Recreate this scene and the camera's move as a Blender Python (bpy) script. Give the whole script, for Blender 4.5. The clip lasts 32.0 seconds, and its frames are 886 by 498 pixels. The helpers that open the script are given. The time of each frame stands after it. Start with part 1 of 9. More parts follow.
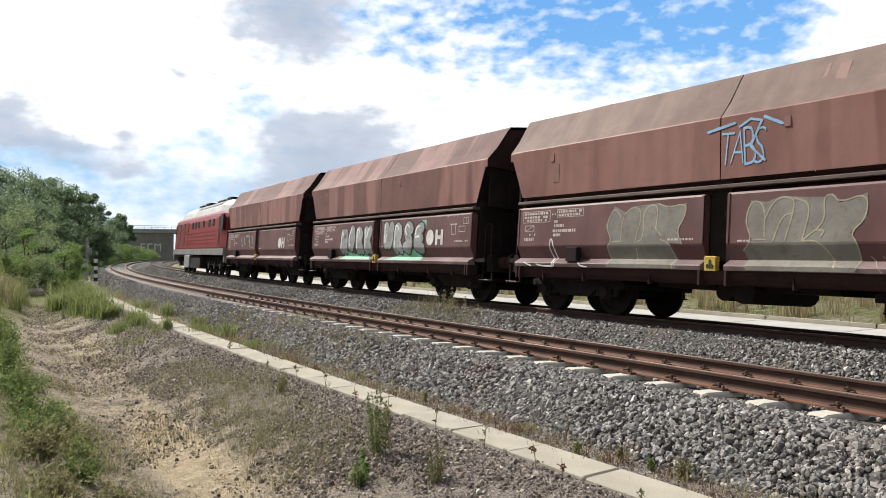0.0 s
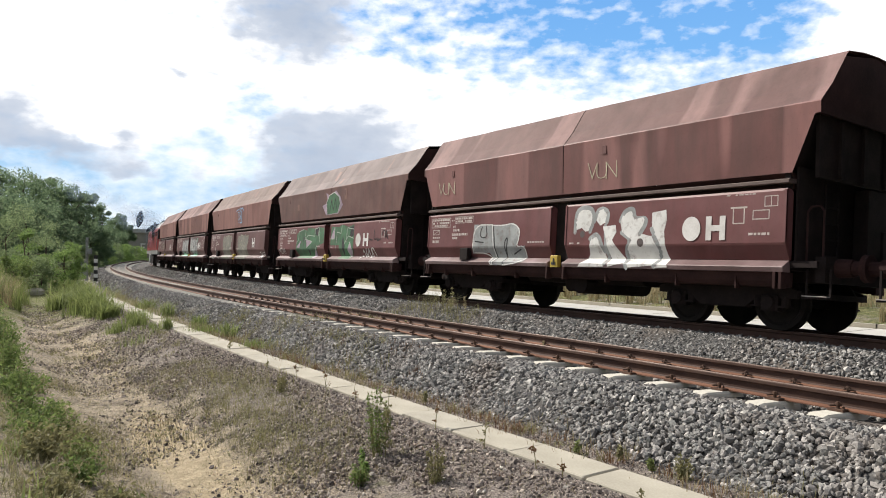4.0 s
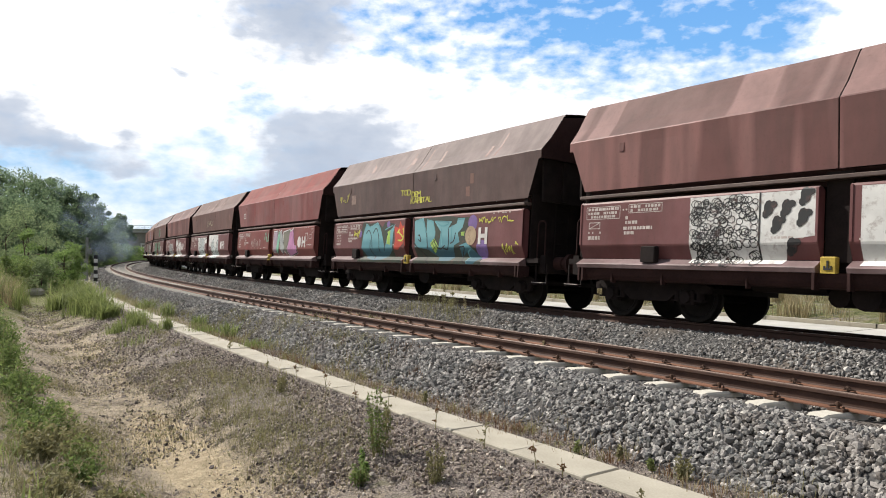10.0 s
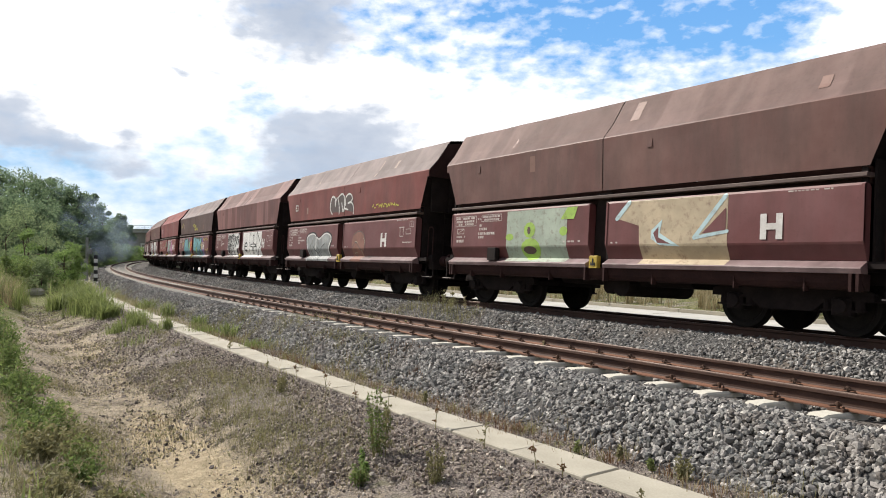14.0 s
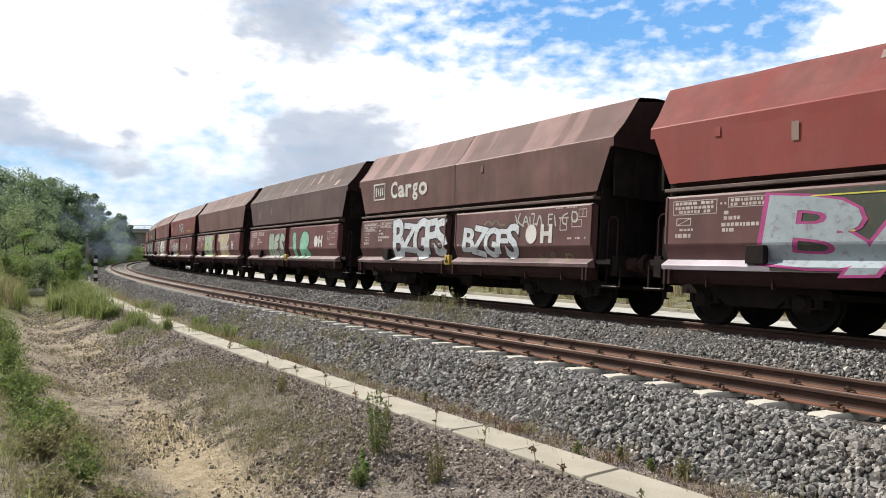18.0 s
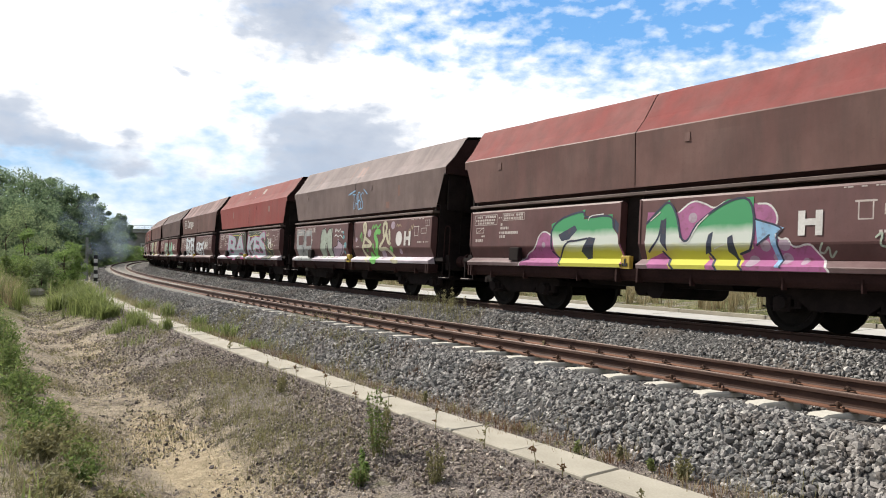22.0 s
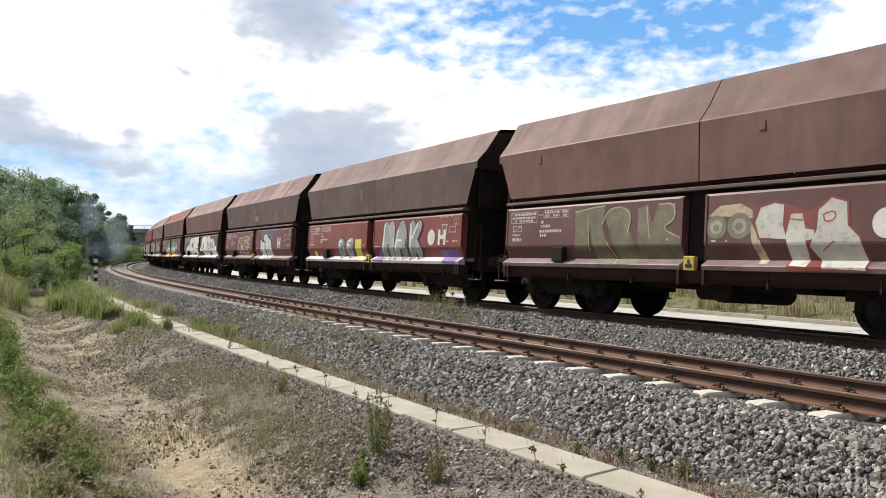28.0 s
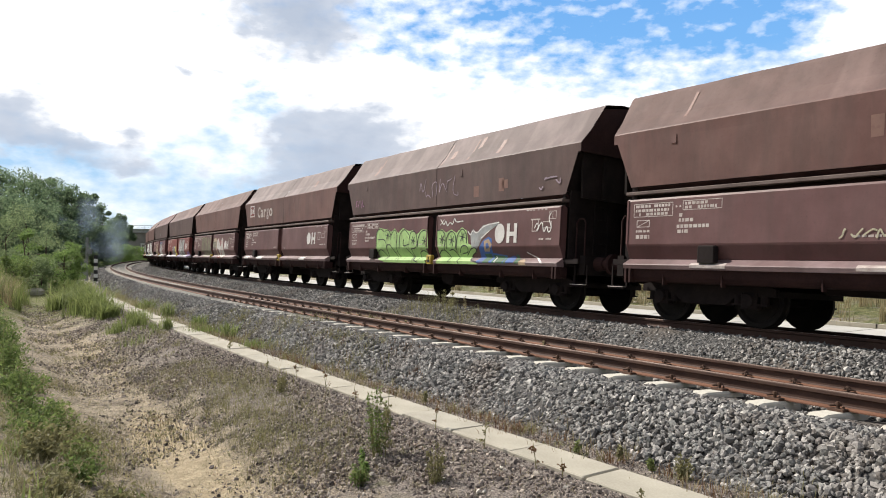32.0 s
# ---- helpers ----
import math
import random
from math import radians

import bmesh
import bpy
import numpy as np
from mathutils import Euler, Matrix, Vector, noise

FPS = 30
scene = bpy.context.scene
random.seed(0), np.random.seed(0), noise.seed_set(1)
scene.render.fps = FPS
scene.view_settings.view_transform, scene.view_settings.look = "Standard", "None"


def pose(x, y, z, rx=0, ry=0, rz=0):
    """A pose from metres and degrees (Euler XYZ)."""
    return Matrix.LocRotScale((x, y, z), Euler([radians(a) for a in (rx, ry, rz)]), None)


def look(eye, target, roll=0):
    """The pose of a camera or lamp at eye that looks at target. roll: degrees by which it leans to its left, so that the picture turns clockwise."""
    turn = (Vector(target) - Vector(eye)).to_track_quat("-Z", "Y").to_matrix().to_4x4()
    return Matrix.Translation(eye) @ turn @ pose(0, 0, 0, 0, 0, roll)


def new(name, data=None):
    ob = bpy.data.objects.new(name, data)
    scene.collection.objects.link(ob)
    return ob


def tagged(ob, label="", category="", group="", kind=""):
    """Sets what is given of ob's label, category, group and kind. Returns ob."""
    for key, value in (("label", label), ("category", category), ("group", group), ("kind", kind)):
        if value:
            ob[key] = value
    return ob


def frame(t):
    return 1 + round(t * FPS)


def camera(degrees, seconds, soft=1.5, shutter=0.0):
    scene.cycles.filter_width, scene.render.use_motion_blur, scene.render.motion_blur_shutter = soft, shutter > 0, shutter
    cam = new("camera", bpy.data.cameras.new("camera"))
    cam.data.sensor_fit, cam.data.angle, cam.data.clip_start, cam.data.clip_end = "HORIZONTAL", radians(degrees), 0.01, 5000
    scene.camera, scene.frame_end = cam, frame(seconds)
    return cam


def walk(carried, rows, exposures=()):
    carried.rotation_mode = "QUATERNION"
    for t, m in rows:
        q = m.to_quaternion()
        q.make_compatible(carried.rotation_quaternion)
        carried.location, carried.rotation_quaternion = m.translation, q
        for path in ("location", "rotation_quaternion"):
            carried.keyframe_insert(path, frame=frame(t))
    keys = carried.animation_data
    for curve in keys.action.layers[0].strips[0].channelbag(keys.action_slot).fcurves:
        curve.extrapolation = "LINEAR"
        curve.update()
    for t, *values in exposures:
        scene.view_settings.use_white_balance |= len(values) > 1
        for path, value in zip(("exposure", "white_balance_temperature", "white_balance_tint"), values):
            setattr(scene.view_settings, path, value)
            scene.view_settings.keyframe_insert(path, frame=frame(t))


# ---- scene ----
# ---------------------------------------------------------------- camera
CAM_H = 1.325
cam = camera(62.67, 32.0, soft=1.0)
CAM_POSE = look((0, 0, CAM_H), (0, math.cos(0.00818), CAM_H + math.sin(0.00818)), 0.26)
walk(cam, [(0.0, CAM_POSE), (32.0, CAM_POSE)], exposures=[(0.0, 0.34), (32.0, 0.34)])

# ---------------------------------------------------------------- world and sun
SUN_AZ, SUN_EL = -56.0, 45.0      # degrees from +Y, negative to the left
SUN_DIR = Vector((math.sin(radians(SUN_AZ)) * math.cos(radians(SUN_EL)),
                  math.cos(radians(SUN_AZ)) * math.cos(radians(SUN_EL)), math.sin(radians(SUN_EL))))
sun = new("sun", bpy.data.lights.new("sun", "SUN"))
sun.data.energy, sun.data.angle, sun.data.color = 5.0, radians(0.6), (1.0, 0.95, 0.86)
sun.matrix_world = look(SUN_DIR * 50, (0, 0, 0))
# ---------------------------------------------------------------- node helpers
def nodes_of(mat):
    mat.use_nodes = True
    nt = mat.node_tree
    nt.nodes.clear()
    return nt


def N(nt, kind, **kw):
    n = nt.nodes.new(kind)
    for k, v in kw.items():
        if k == "operation":
            n.operation = v
        elif k == "blend":
            n.data_type, n.blend_type = "RGBA", v
        elif k == "noise":
            n.inputs["Scale"].default_value, n.inputs["Detail"].default_value, n.inputs["Roughness"].default_value = v
    return n


def link(nt, a, b):
    nt.links.new(a, b)


def math_node(nt, op, a, b=None, c=None, clamp=False):
    n = nt.nodes.new("ShaderNodeMath")
    n.operation, n.use_clamp = op, clamp
    for i, v in enumerate((a, b, c)):
        if v is None:
            continue
        if isinstance(v, (int, float)):
            n.inputs[i].default_value = v
        else:
            nt.links.new(v, n.inputs[i])
    return n.outputs[0]


def mix(nt, fac, a, b, blend="MIX"):
    n = nt.nodes.new("ShaderNodeMix")
    n.data_type, n.blend_type = "RGBA", blend
    for sock, v in ((n.inputs[0], fac), (n.inputs[6], a), (n.inputs[7], b)):
        if isinstance(v, (int, float)):
            sock.default_value = v
        elif isinstance(v, (tuple, list)):
            sock.default_value = (*v[:3], 1)
        else:
            nt.links.new(v, sock)
    return n.outputs[2]


def ramp(nt, fac, stops):
    n = nt.nodes.new("ShaderNodeValToRGB")
    el = n.color_ramp.elements
    while len(el) > 1:
        el.remove(el[-1])
    for i, (p, c) in enumerate(stops):
        e = el[0] if i == 0 else el.new(p)
        e.position = p
        e.color = (c, c, c, 1) if isinstance(c, (int, float)) else (*c, 1)
    nt.links.new(fac, n.inputs[0])
    return n.outputs[0]


def coords(nt, kind="Object", scale=(1, 1, 1)):
    tc = nt.nodes.new("ShaderNodeTexCoord")
    mp = nt.nodes.new("ShaderNodeMapping")
    mp.inputs["Scale"].default_value = scale
    nt.links.new(tc.outputs[kind], mp.inputs[0])
    return mp.outputs[0]


def world_pos(nt, scale=(1, 1, 1)):
    g = nt.nodes.new("ShaderNodeNewGeometry")
    mp = nt.nodes.new("ShaderNodeMapping")
    mp.inputs["Scale"].default_value = scale
    nt.links.new(g.outputs["Position"], mp.inputs[0])
    return mp.outputs[0]


def noise_tex(nt, vec, scale, detail=4.0, rough=0.55):
    n = nt.nodes.new("ShaderNodeTexNoise")
    n.inputs["Scale"].default_value, n.inputs["Detail"].default_value, n.inputs["Roughness"].default_value = scale, detail, rough
    nt.links.new(vec, n.inputs["Vector"])
    return n.outputs["Fac"]


def finish(nt, color, rough=0.7, metal=0.0, bump=None, strength=0.3, dist=0.01, spec=0.5, trans=0.0):
    b = nt.nodes.new("ShaderNodeBsdfPrincipled")
    out = nt.nodes.new("ShaderNodeOutputMaterial")
    for sock, v in ((b.inputs["Base Color"], color), (b.inputs["Roughness"], rough), (b.inputs["Metallic"], metal)):
        if isinstance(v, (int, float)):
            sock.default_value = v
        elif isinstance(v, (tuple, list)):
            sock.default_value = (*v[:3], 1)
        else:
            nt.links.new(v, sock)
    b.inputs["Specular IOR Level"].default_value = spec
    if bump is not None:
        bn = nt.nodes.new("ShaderNodeBump")
        bn.inputs["Strength"].default_value, bn.inputs["Distance"].default_value = strength, dist
        nt.links.new(bump, bn.inputs["Height"])
        nt.links.new(bn.outputs[0], b.inputs["Normal"])
    if trans > 0:
        t = nt.nodes.new("ShaderNodeBsdfTranslucent")
        if isinstance(color, (tuple, list)):
            t.inputs[0].default_value = (*color[:3], 1)
        else:
            nt.links.new(color, t.inputs[0])
        m = nt.nodes.new("ShaderNodeMixShader")
        m.inputs[0].default_value = trans
        nt.links.new(b.outputs[0], m.inputs[1])
        nt.links.new(t.outputs[0], m.inputs[2])
        nt.links.new(m.outputs[0], out.inputs[0])
    else:
        nt.links.new(b.outputs[0], out.inputs[0])


MATS = {}


def mottled(name, c1, c2, scale=3.0, rough=0.8, metal=0.0, fine=30.0, bump=0.3, dist=0.01, spec=0.4, use_world=False, trans=0.0, island=0.0):
    """Two-scale mottled surface between the colours c1 and c2."""
    if name in MATS:
        return MATS[name]
    m = bpy.data.materials.new(name)
    nt = nodes_of(m)
    v = world_pos(nt) if use_world else coords(nt)
    a, b = noise_tex(nt, v, scale), noise_tex(nt, v, fine, 3.0, 0.7)
    f = math_node(nt, "ADD", math_node(nt, "MULTIPLY", a, 0.65), math_node(nt, "MULTIPLY", b, 0.35))
    col = mix(nt, ramp(nt, f, [(0.36, 0.0), (0.64, 1.0)]), c1, c2)
    if island > 0:
        g = nt.nodes.new("ShaderNodeNewGeometry")
        k = ramp(nt, g.outputs["Random Per Island"], [(0.0, 1 - island), (1.0, 1 + island)])
        col = mix(nt, 1.0, col, k, "MULTIPLY")
    finish(nt, col, rough, metal, b, bump, dist, spec, trans)
    MATS[name] = m
    return m


# ---------------------------------------------------------------- mesh helpers
class MB:
    """Collects boxes, prisms and tubes into one mesh."""

    def __init__(self):
        self.v, self.f = [], []

    def add(self, vs, fs):
        o = len(self.v)
        self.v += [tuple(p) for p in vs]
        self.f += [tuple(i + o for i in f) for f in fs]
        return self

    def box(self, x0, x1, y0, y1, z0, z1, m=None):
        vs = [Vector((x, y, z)) for x in (x0, x1) for y in (y0, y1) for z in (z0, z1)]
        if m is not None:
            vs = [m @ p for p in vs]
        return self.add(vs, [(0, 1, 3, 2), (4, 6, 7, 5), (0, 4, 5, 1), (2, 3, 7, 6), (0, 2, 6, 4), (1, 5, 7, 3)])

    def bevel_box(self, x0, x1, y0, y1, z0, z1, b):
        """A box with its upright and upper edges cut."""
        rings = []
        for z, k in ((z0, 0), (z1 - b, 0), (z1, b)):
            rings.append([(x0 + k + b, y0 + k, z), (x1 - k - b, y0 + k, z), (x1 - k, y0 + k + b, z), (x1 - k, y1 - k - b, z),
                          (x1 - k - b, y1 - k, z), (x0 + k + b, y1 - k, z), (x0 + k, y1 - k - b, z), (x0 + k, y0 + k + b, z)])
        return self.loft(rings)

    def loft(self, rings, cap=True, closed=True):
        n = len(rings[0])
        vs = [p for r in rings for p in r]
        fs = []
        for i in range(len(rings) - 1):
            for j in range(n if closed else n - 1):
                k = (j + 1) % n
                fs.append((i * n + j, i * n + k, (i + 1) * n + k, (i + 1) * n + j))
        if cap:
            fs.append(tuple(range(n))[::-1])
            fs.append(tuple((len(rings) - 1) * n + j for j in range(n)))
        return self.add(vs, fs)

    def prism(self, prof, x0, x1):
        """A closed profile of (y, z) drawn out along x."""
        return self.loft([[(x, y, z) for y, z in prof] for x in (x0, x1)])

    def tube(self, a, b, r0, r1=None, n=10):
        a, b = Vector(a), Vector(b)
        r1 = r0 if r1 is None else r1
        d = (b - a).normalized()
        u = d.orthogonal().normalized()
        w = d.cross(u)
        ring = lambda c, r: [c + (u * math.cos(2 * math.pi * i / n) + w * math.sin(2 * math.pi * i / n)) * r for i in range(n)]
        return self.loft([ring(a, r0), ring(b, r1)])

    def mesh(self, name, mat=None, smooth=False):
        me = bpy.data.meshes.new(name)
        me.from_pydata(self.v, [], self.f)
        if mat is not None:
            me.materials.append(mat)
        bm = bmesh.new()
        bm.from_mesh(me)
        bmesh.ops.recalc_face_normals(bm, faces=bm.faces)
        bm.to_mesh(me)
        bm.free()
        if smooth:
            me.polygons.foreach_set("use_smooth", [True] * len(me.polygons))
        return me


def put(name, mesh, parent=None, label="", m=None):
    """One mesh object, under a thing or part if given."""
    ob = new(name, mesh)
    if parent is not None:
        ob.parent = parent
    if m is not None:
        ob.matrix_basis = m
    return tagged(ob, label)


def part(name, mb, mat, parent, label="", smooth=False, m=None):
    return put(name, mb.mesh(name, mat, smooth), parent, label, m)


def empty(name, m=None):
    ob = new(name)
    ob.empty_display_size = 0.5
    if m is not None:
        ob.matrix_basis = m
    return ob


def big_mesh(name, verts, tris, mat, smooth=False):
    """A mesh from numpy arrays of vertices and triangles (or quads)."""
    me = bpy.data.meshes.new(name)
    k = tris.shape[1]
    me.vertices.add(len(verts))
    me.vertices.foreach_set("co", np.ascontiguousarray(verts, dtype=np.float32).ravel())
    me.loops.add(tris.size)
    me.loops.foreach_set("vertex_index", np.ascontiguousarray(tris, dtype=np.int32).ravel())
    me.polygons.add(len(tris))
    me.polygons.foreach_set("loop_start", np.arange(0, tris.size, k, dtype=np.int32))
    me.polygons.foreach_set("use_smooth", np.full(len(tris), smooth))
    me.update(calc_edges=True)
    me.materials.append(mat)
    return me


# ---------------------------------------------------------------- the line of the tracks
X0, Y0, TH0, K0, K1 = 3.3773, 9.2694, 2.16962, -0.0025008, 5.69e-6
D_FAR = 4.1877                       # distance between the two track centres
GAUGE = 0.7535                       # half the distance of the rail heads
CANT = math.asin(0.0949 / 1.507)
Z_NEAR, Z_FAR = -0.0475, 0.0494      # heights of the two track centres, at rail top
_S = np.arange(-260.0, 420.0, 0.25)
_k = K0 + K1 * np.clip(_S, -60, 150) - 0.0029 * np.clip((_S - 128) / 8, 0, 1)
_th = np.concatenate([[0], np.cumsum((_k[1:] + _k[:-1]) / 2 * 0.25)])
_th += TH0 - np.interp(0, _S, _th)
_px = np.concatenate([[0], np.cumsum(0.125 * (np.cos(_th[1:]) + np.cos(_th[:-1])))])
_py = np.concatenate([[0], np.cumsum(0.125 * (np.sin(_th[1:]) + np.sin(_th[:-1])))])
_px += X0 - np.interp(0, _S, _px)
_py += Y0 - np.interp(0, _S, _py)


def line(s, off=0.0):
    """Places at the distance s along the near track, off metres to its far side, and the heading there."""
    t = np.interp(s, _S, _th)
    return np.interp(s, _S, _px) + off * np.sin(t), np.interp(s, _S, _py) - off * np.cos(t), t


def along(x, y):
    """The distance along the near track and the offset from it, for arrays of places."""
    x, y = np.atleast_1d(x), np.atleast_1d(y)
    s, o = np.empty(len(x)), np.empty(len(x))
    for a in range(0, len(x), 4000):
        i = np.argmin((x[a:a + 4000, None] - _px[::4]) ** 2 + (y[a:a + 4000, None] - _py[::4]) ** 2, axis=1) * 4
        dx, dy, t = x[a:a + 4000] - _px[i], y[a:a + 4000] - _py[i], _th[i]
        s[a:a + 4000] = _S[i] + dx * np.cos(t) + dy * np.sin(t)
        o[a:a + 4000] = dx * np.sin(t) - dy * np.cos(t)
    return s, o


def track_pose(s, off, z, cant=CANT):
    """A pose on a track: x along it away from the camera, y to the camera's side, z up, canted."""
    x, y, t = line(s, off)
    return Matrix.Translation((float(x), float(y), z)) @ Matrix.Rotation(float(t), 4, "Z") @ Matrix.Rotation(cant, 4, "X")


def sweep(name, prof, s_values, mat, closed=True, smooth=False, zfun=None, cant=0.0, off0=0.0, z0=0.0):
    """A profile of (off, z) swept along the tracks, where z0 and cant place the track's own plane."""
    vs, n = [], len(prof)
    for s in s_values:
        for o, z in prof:
            q = o * math.cos(cant) + z * math.sin(cant)
            h = -o * math.sin(cant) + z * math.cos(cant)
            x, y, t = line(s, off0 + q)
            vs.append((x, y, z0 + h + (zfun(s, off0 + q) if zfun else 0)))
    fs = []
    for i in range(len(s_values) - 1):
        for j in range(n if closed else n - 1):
            k = (j + 1) % n
            fs.append((i * n + j, i * n + k, (i + 1) * n + k, (i + 1) * n + j))
    return big_mesh(name, np.array(vs), np.array(fs), mat, smooth)


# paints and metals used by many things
# near-black steel: soot, with shade under and between wagons put into the colour
mat_soot_shade = mottled("soot_shade_steel", (0.011, 0.008, 0.008), (0.026, 0.018, 0.017), 2.5, 0.9, 0.0, 30, 0.4, 0.006, 0.2)
# door brown darkened to carry the shade of recesses and solebars
mat_under_shade = mottled("shaded_underframe_brown", (0.024, 0.011, 0.011), (0.052, 0.024, 0.022), 2.0, 0.85, 0.0, 30, 0.4, 0.006, 0.2)
mat_wheel = mottled("wheel_steel", (0.007, 0.006, 0.005), (0.018, 0.014, 0.012), 5.0, 0.8, 0.0, 40, 0.3, 0.003, 0.2)
mat_yellow = mottled("safety_yellow", (0.32, 0.22, 0.03), (0.55, 0.40, 0.06), 6.0, 0.6, 0.0, 40, 0.2, 0.003)
mat_white = mottled("white_paint", (0.50, 0.47, 0.45), (0.70, 0.68, 0.66), 3.0, 0.6, 0.0, 30, 0.15, 0.002)
mat_stencil = mottled("faded_white_stencil", (0.34, 0.27, 0.25), (0.58, 0.52, 0.49), 5.0, 0.7, 0.0, 40, 0.1, 0.002)
mat_black = mottled("black_paint", (0.012, 0.012, 0.013), (0.03, 0.03, 0.032), 4.0, 0.6, 0.0, 30, 0.15, 0.002)

# ---------------------------------------------------------------- sky
# grey or white or blue masses of the sky: degrees across, degrees up, half-widths, weight
CLOUD_WHITE = [(-14, 13.8, 15, 6.0, 0.62), (4, 9.6, 11, 3.6, 0.75), (-28, 14, 9, 6, 0.75), (33.0, 15.0, 4.4, 4.4, 3.2), (-7, 12.9, 4.5, 1.5, 0.6), (-24, 9.5, 7, 1.6, 0.35),
               (20, 8.4, 12, 2.6, 0.8), (0.0, 16.4, 3.0, 0.8, 0.5), (-4, 14.0, 3.0, 1.0, 0.3), (-8, 10.6, 5, 1.0, 0.4), (-20, 5.5, 9, 2.0, 0.25)]
CLOUD_GREY = [(-11.4, 17.6, 4.0, 2.7, 1.6), (-12.2, 9.6, 2.4, 1.8, 0.8), (-6.6, 9.0, 4.4, 2.2, 1.15), (-10.0, 7.3, 4.0, 1.0, 0.75), (-27.2, 7.7, 4.4, 1.1, 0.95), (-31.0, 9.4, 2.4, 1.8, 0.9),
              (-19.5, 13.4, 1.5, 0.6, 0.7), (-24, 6.2, 4.0, 0.6, 0.5), (-15, 5.6, 5.0, 0.8, 0.45), (-9.5, 6.4, 4.0, 0.7, 0.45)]
SKY_BLUE = [(24.5, 16.5, 3.6, 2.6, 0.6), (14, 18.0, 17, 4.2, 1.15), (-3.5, 15.2, 3.2, 2.6, 0.75), (-13.2, 12.5, 2.6, 1.1, 0.9), (-18.4, 9.0, 2.8, 1.0, 1.0), (-15, 11.4, 2, 0.6, 0.5), (-17, 4.8, 9, 2.4, 1.0), (-29, 6.5, 6, 2.5, 1.0), (-26, 11.5, 4, 0.8, 0.9), (-13, 10.6, 5, 1.2, 0.9)]


def sky_nodes(nt, vec):
    """Colour of a sky with broken cloud, over directions (x, y, z)."""
    sep = nt.nodes.new("ShaderNodeSeparateXYZ")
    link(nt, vec, sep.inputs[0])
    x, y, z = sep.outputs
    az = math_node(nt, "DEGREES", math_node(nt, "ARCTAN2", x, y))
    flat = math_node(nt, "SQRT", math_node(nt, "ADD", math_node(nt, "MULTIPLY", x, x), math_node(nt, "MULTIPLY", y, y)))
    el = math_node(nt, "DEGREES", math_node(nt, "ARCTAN2", z, flat))
    comb = nt.nodes.new("ShaderNodeCombineXYZ")
    link(nt, az, comb.inputs[0])
    link(nt, math_node(nt, "MULTIPLY", el, 1.9), comb.inputs[1])
    uv = comb.outputs[0]
    warp = nt.nodes.new("ShaderNodeTexNoise")
    warp.inputs["Scale"].default_value, warp.inputs["Detail"].default_value = 0.33, 5
    link(nt, uv, warp.inputs["Vector"])
    ws = nt.nodes.new("ShaderNodeSeparateXYZ")
    link(nt, warp.outputs["Color"], ws.inputs[0])
    wx = math_node(nt, "ADD", az, math_node(nt, "MULTIPLY", math_node(nt, "SUBTRACT", ws.outputs[0], 0.5), 6.0))
    wy = math_node(nt, "ADD", el, math_node(nt, "MULTIPLY", math_node(nt, "SUBTRACT", ws.outputs[1], 0.5), 3.4))

    def blobs(rows):
        total = None
        for u0, v0, a, b, k in rows:
            du = math_node(nt, "DIVIDE", math_node(nt, "SUBTRACT", wx, u0), a)
            dv = math_node(nt, "DIVIDE", math_node(nt, "SUBTRACT", wy, v0), b)
            r2 = math_node(nt, "ADD", math_node(nt, "MULTIPLY", du, du), math_node(nt, "MULTIPLY", dv, dv))
            g = math_node(nt, "MULTIPLY", math_node(nt, "EXPONENT", math_node(nt, "MULTIPLY", r2, -1.0)), k)
            total = g if total is None else math_node(nt, "ADD", total, g)
        return total

    puff = noise_tex(nt, uv, 0.36, 6, 0.55)
    fine = noise_tex(nt, uv, 0.62, 5, 0.52)
    white = math_node(nt, "ADD", blobs(CLOUD_WHITE), math_node(nt, "MULTIPLY", math_node(nt, "SUBTRACT", puff, 0.5), 1.7))
    flock = math_node(nt, "MULTIPLY", ramp(nt, math_node(nt, "DIVIDE", el, 40.0), [(0.22, 0.30), (0.33, 1.0)]), 1.7)
    white = math_node(nt, "ADD", white, math_node(nt, "MULTIPLY", math_node(nt, "SUBTRACT", fine, 0.5), flock))
    white = math_node(nt, "SUBTRACT", white, math_node(nt, "MULTIPLY", blobs(SKY_BLUE), 0.50))
    cover = ramp(nt, math_node(nt, "ADD", white, 0.48), [(0.0, 0.02), (0.45, 0.45), (0.95, 1.0)])
    grey = math_node(nt, "ADD", blobs(CLOUD_GREY), math_node(nt, "MULTIPLY", math_node(nt, "SUBTRACT", puff, 0.5), 0.8))
    grey = math_node(nt, "ADD", grey, math_node(nt, "MULTIPLY", math_node(nt, "SUBTRACT", fine, 0.5), 0.9))
    grey = ramp(nt, math_node(nt, "MULTIPLY", grey, 0.66), [(0.18, 0.0), (0.31, 0.42), (0.48, 0.80), (0.95, 1.0)])
    high = ramp(nt, math_node(nt, "DIVIDE", el, 40.0), [(0.0, (0.60, 0.78, 0.95)), (0.18, (0.40, 0.66, 0.95)), (0.38, (0.19, 0.48, 0.93)), (0.7, (0.10, 0.34, 0.82))])
    sky = mix(nt, cover, high, (1.25, 1.25, 1.26))
    return mix(nt, math_node(nt, "MULTIPLY", grey, 0.9), sky, (0.44, 0.52, 0.66))


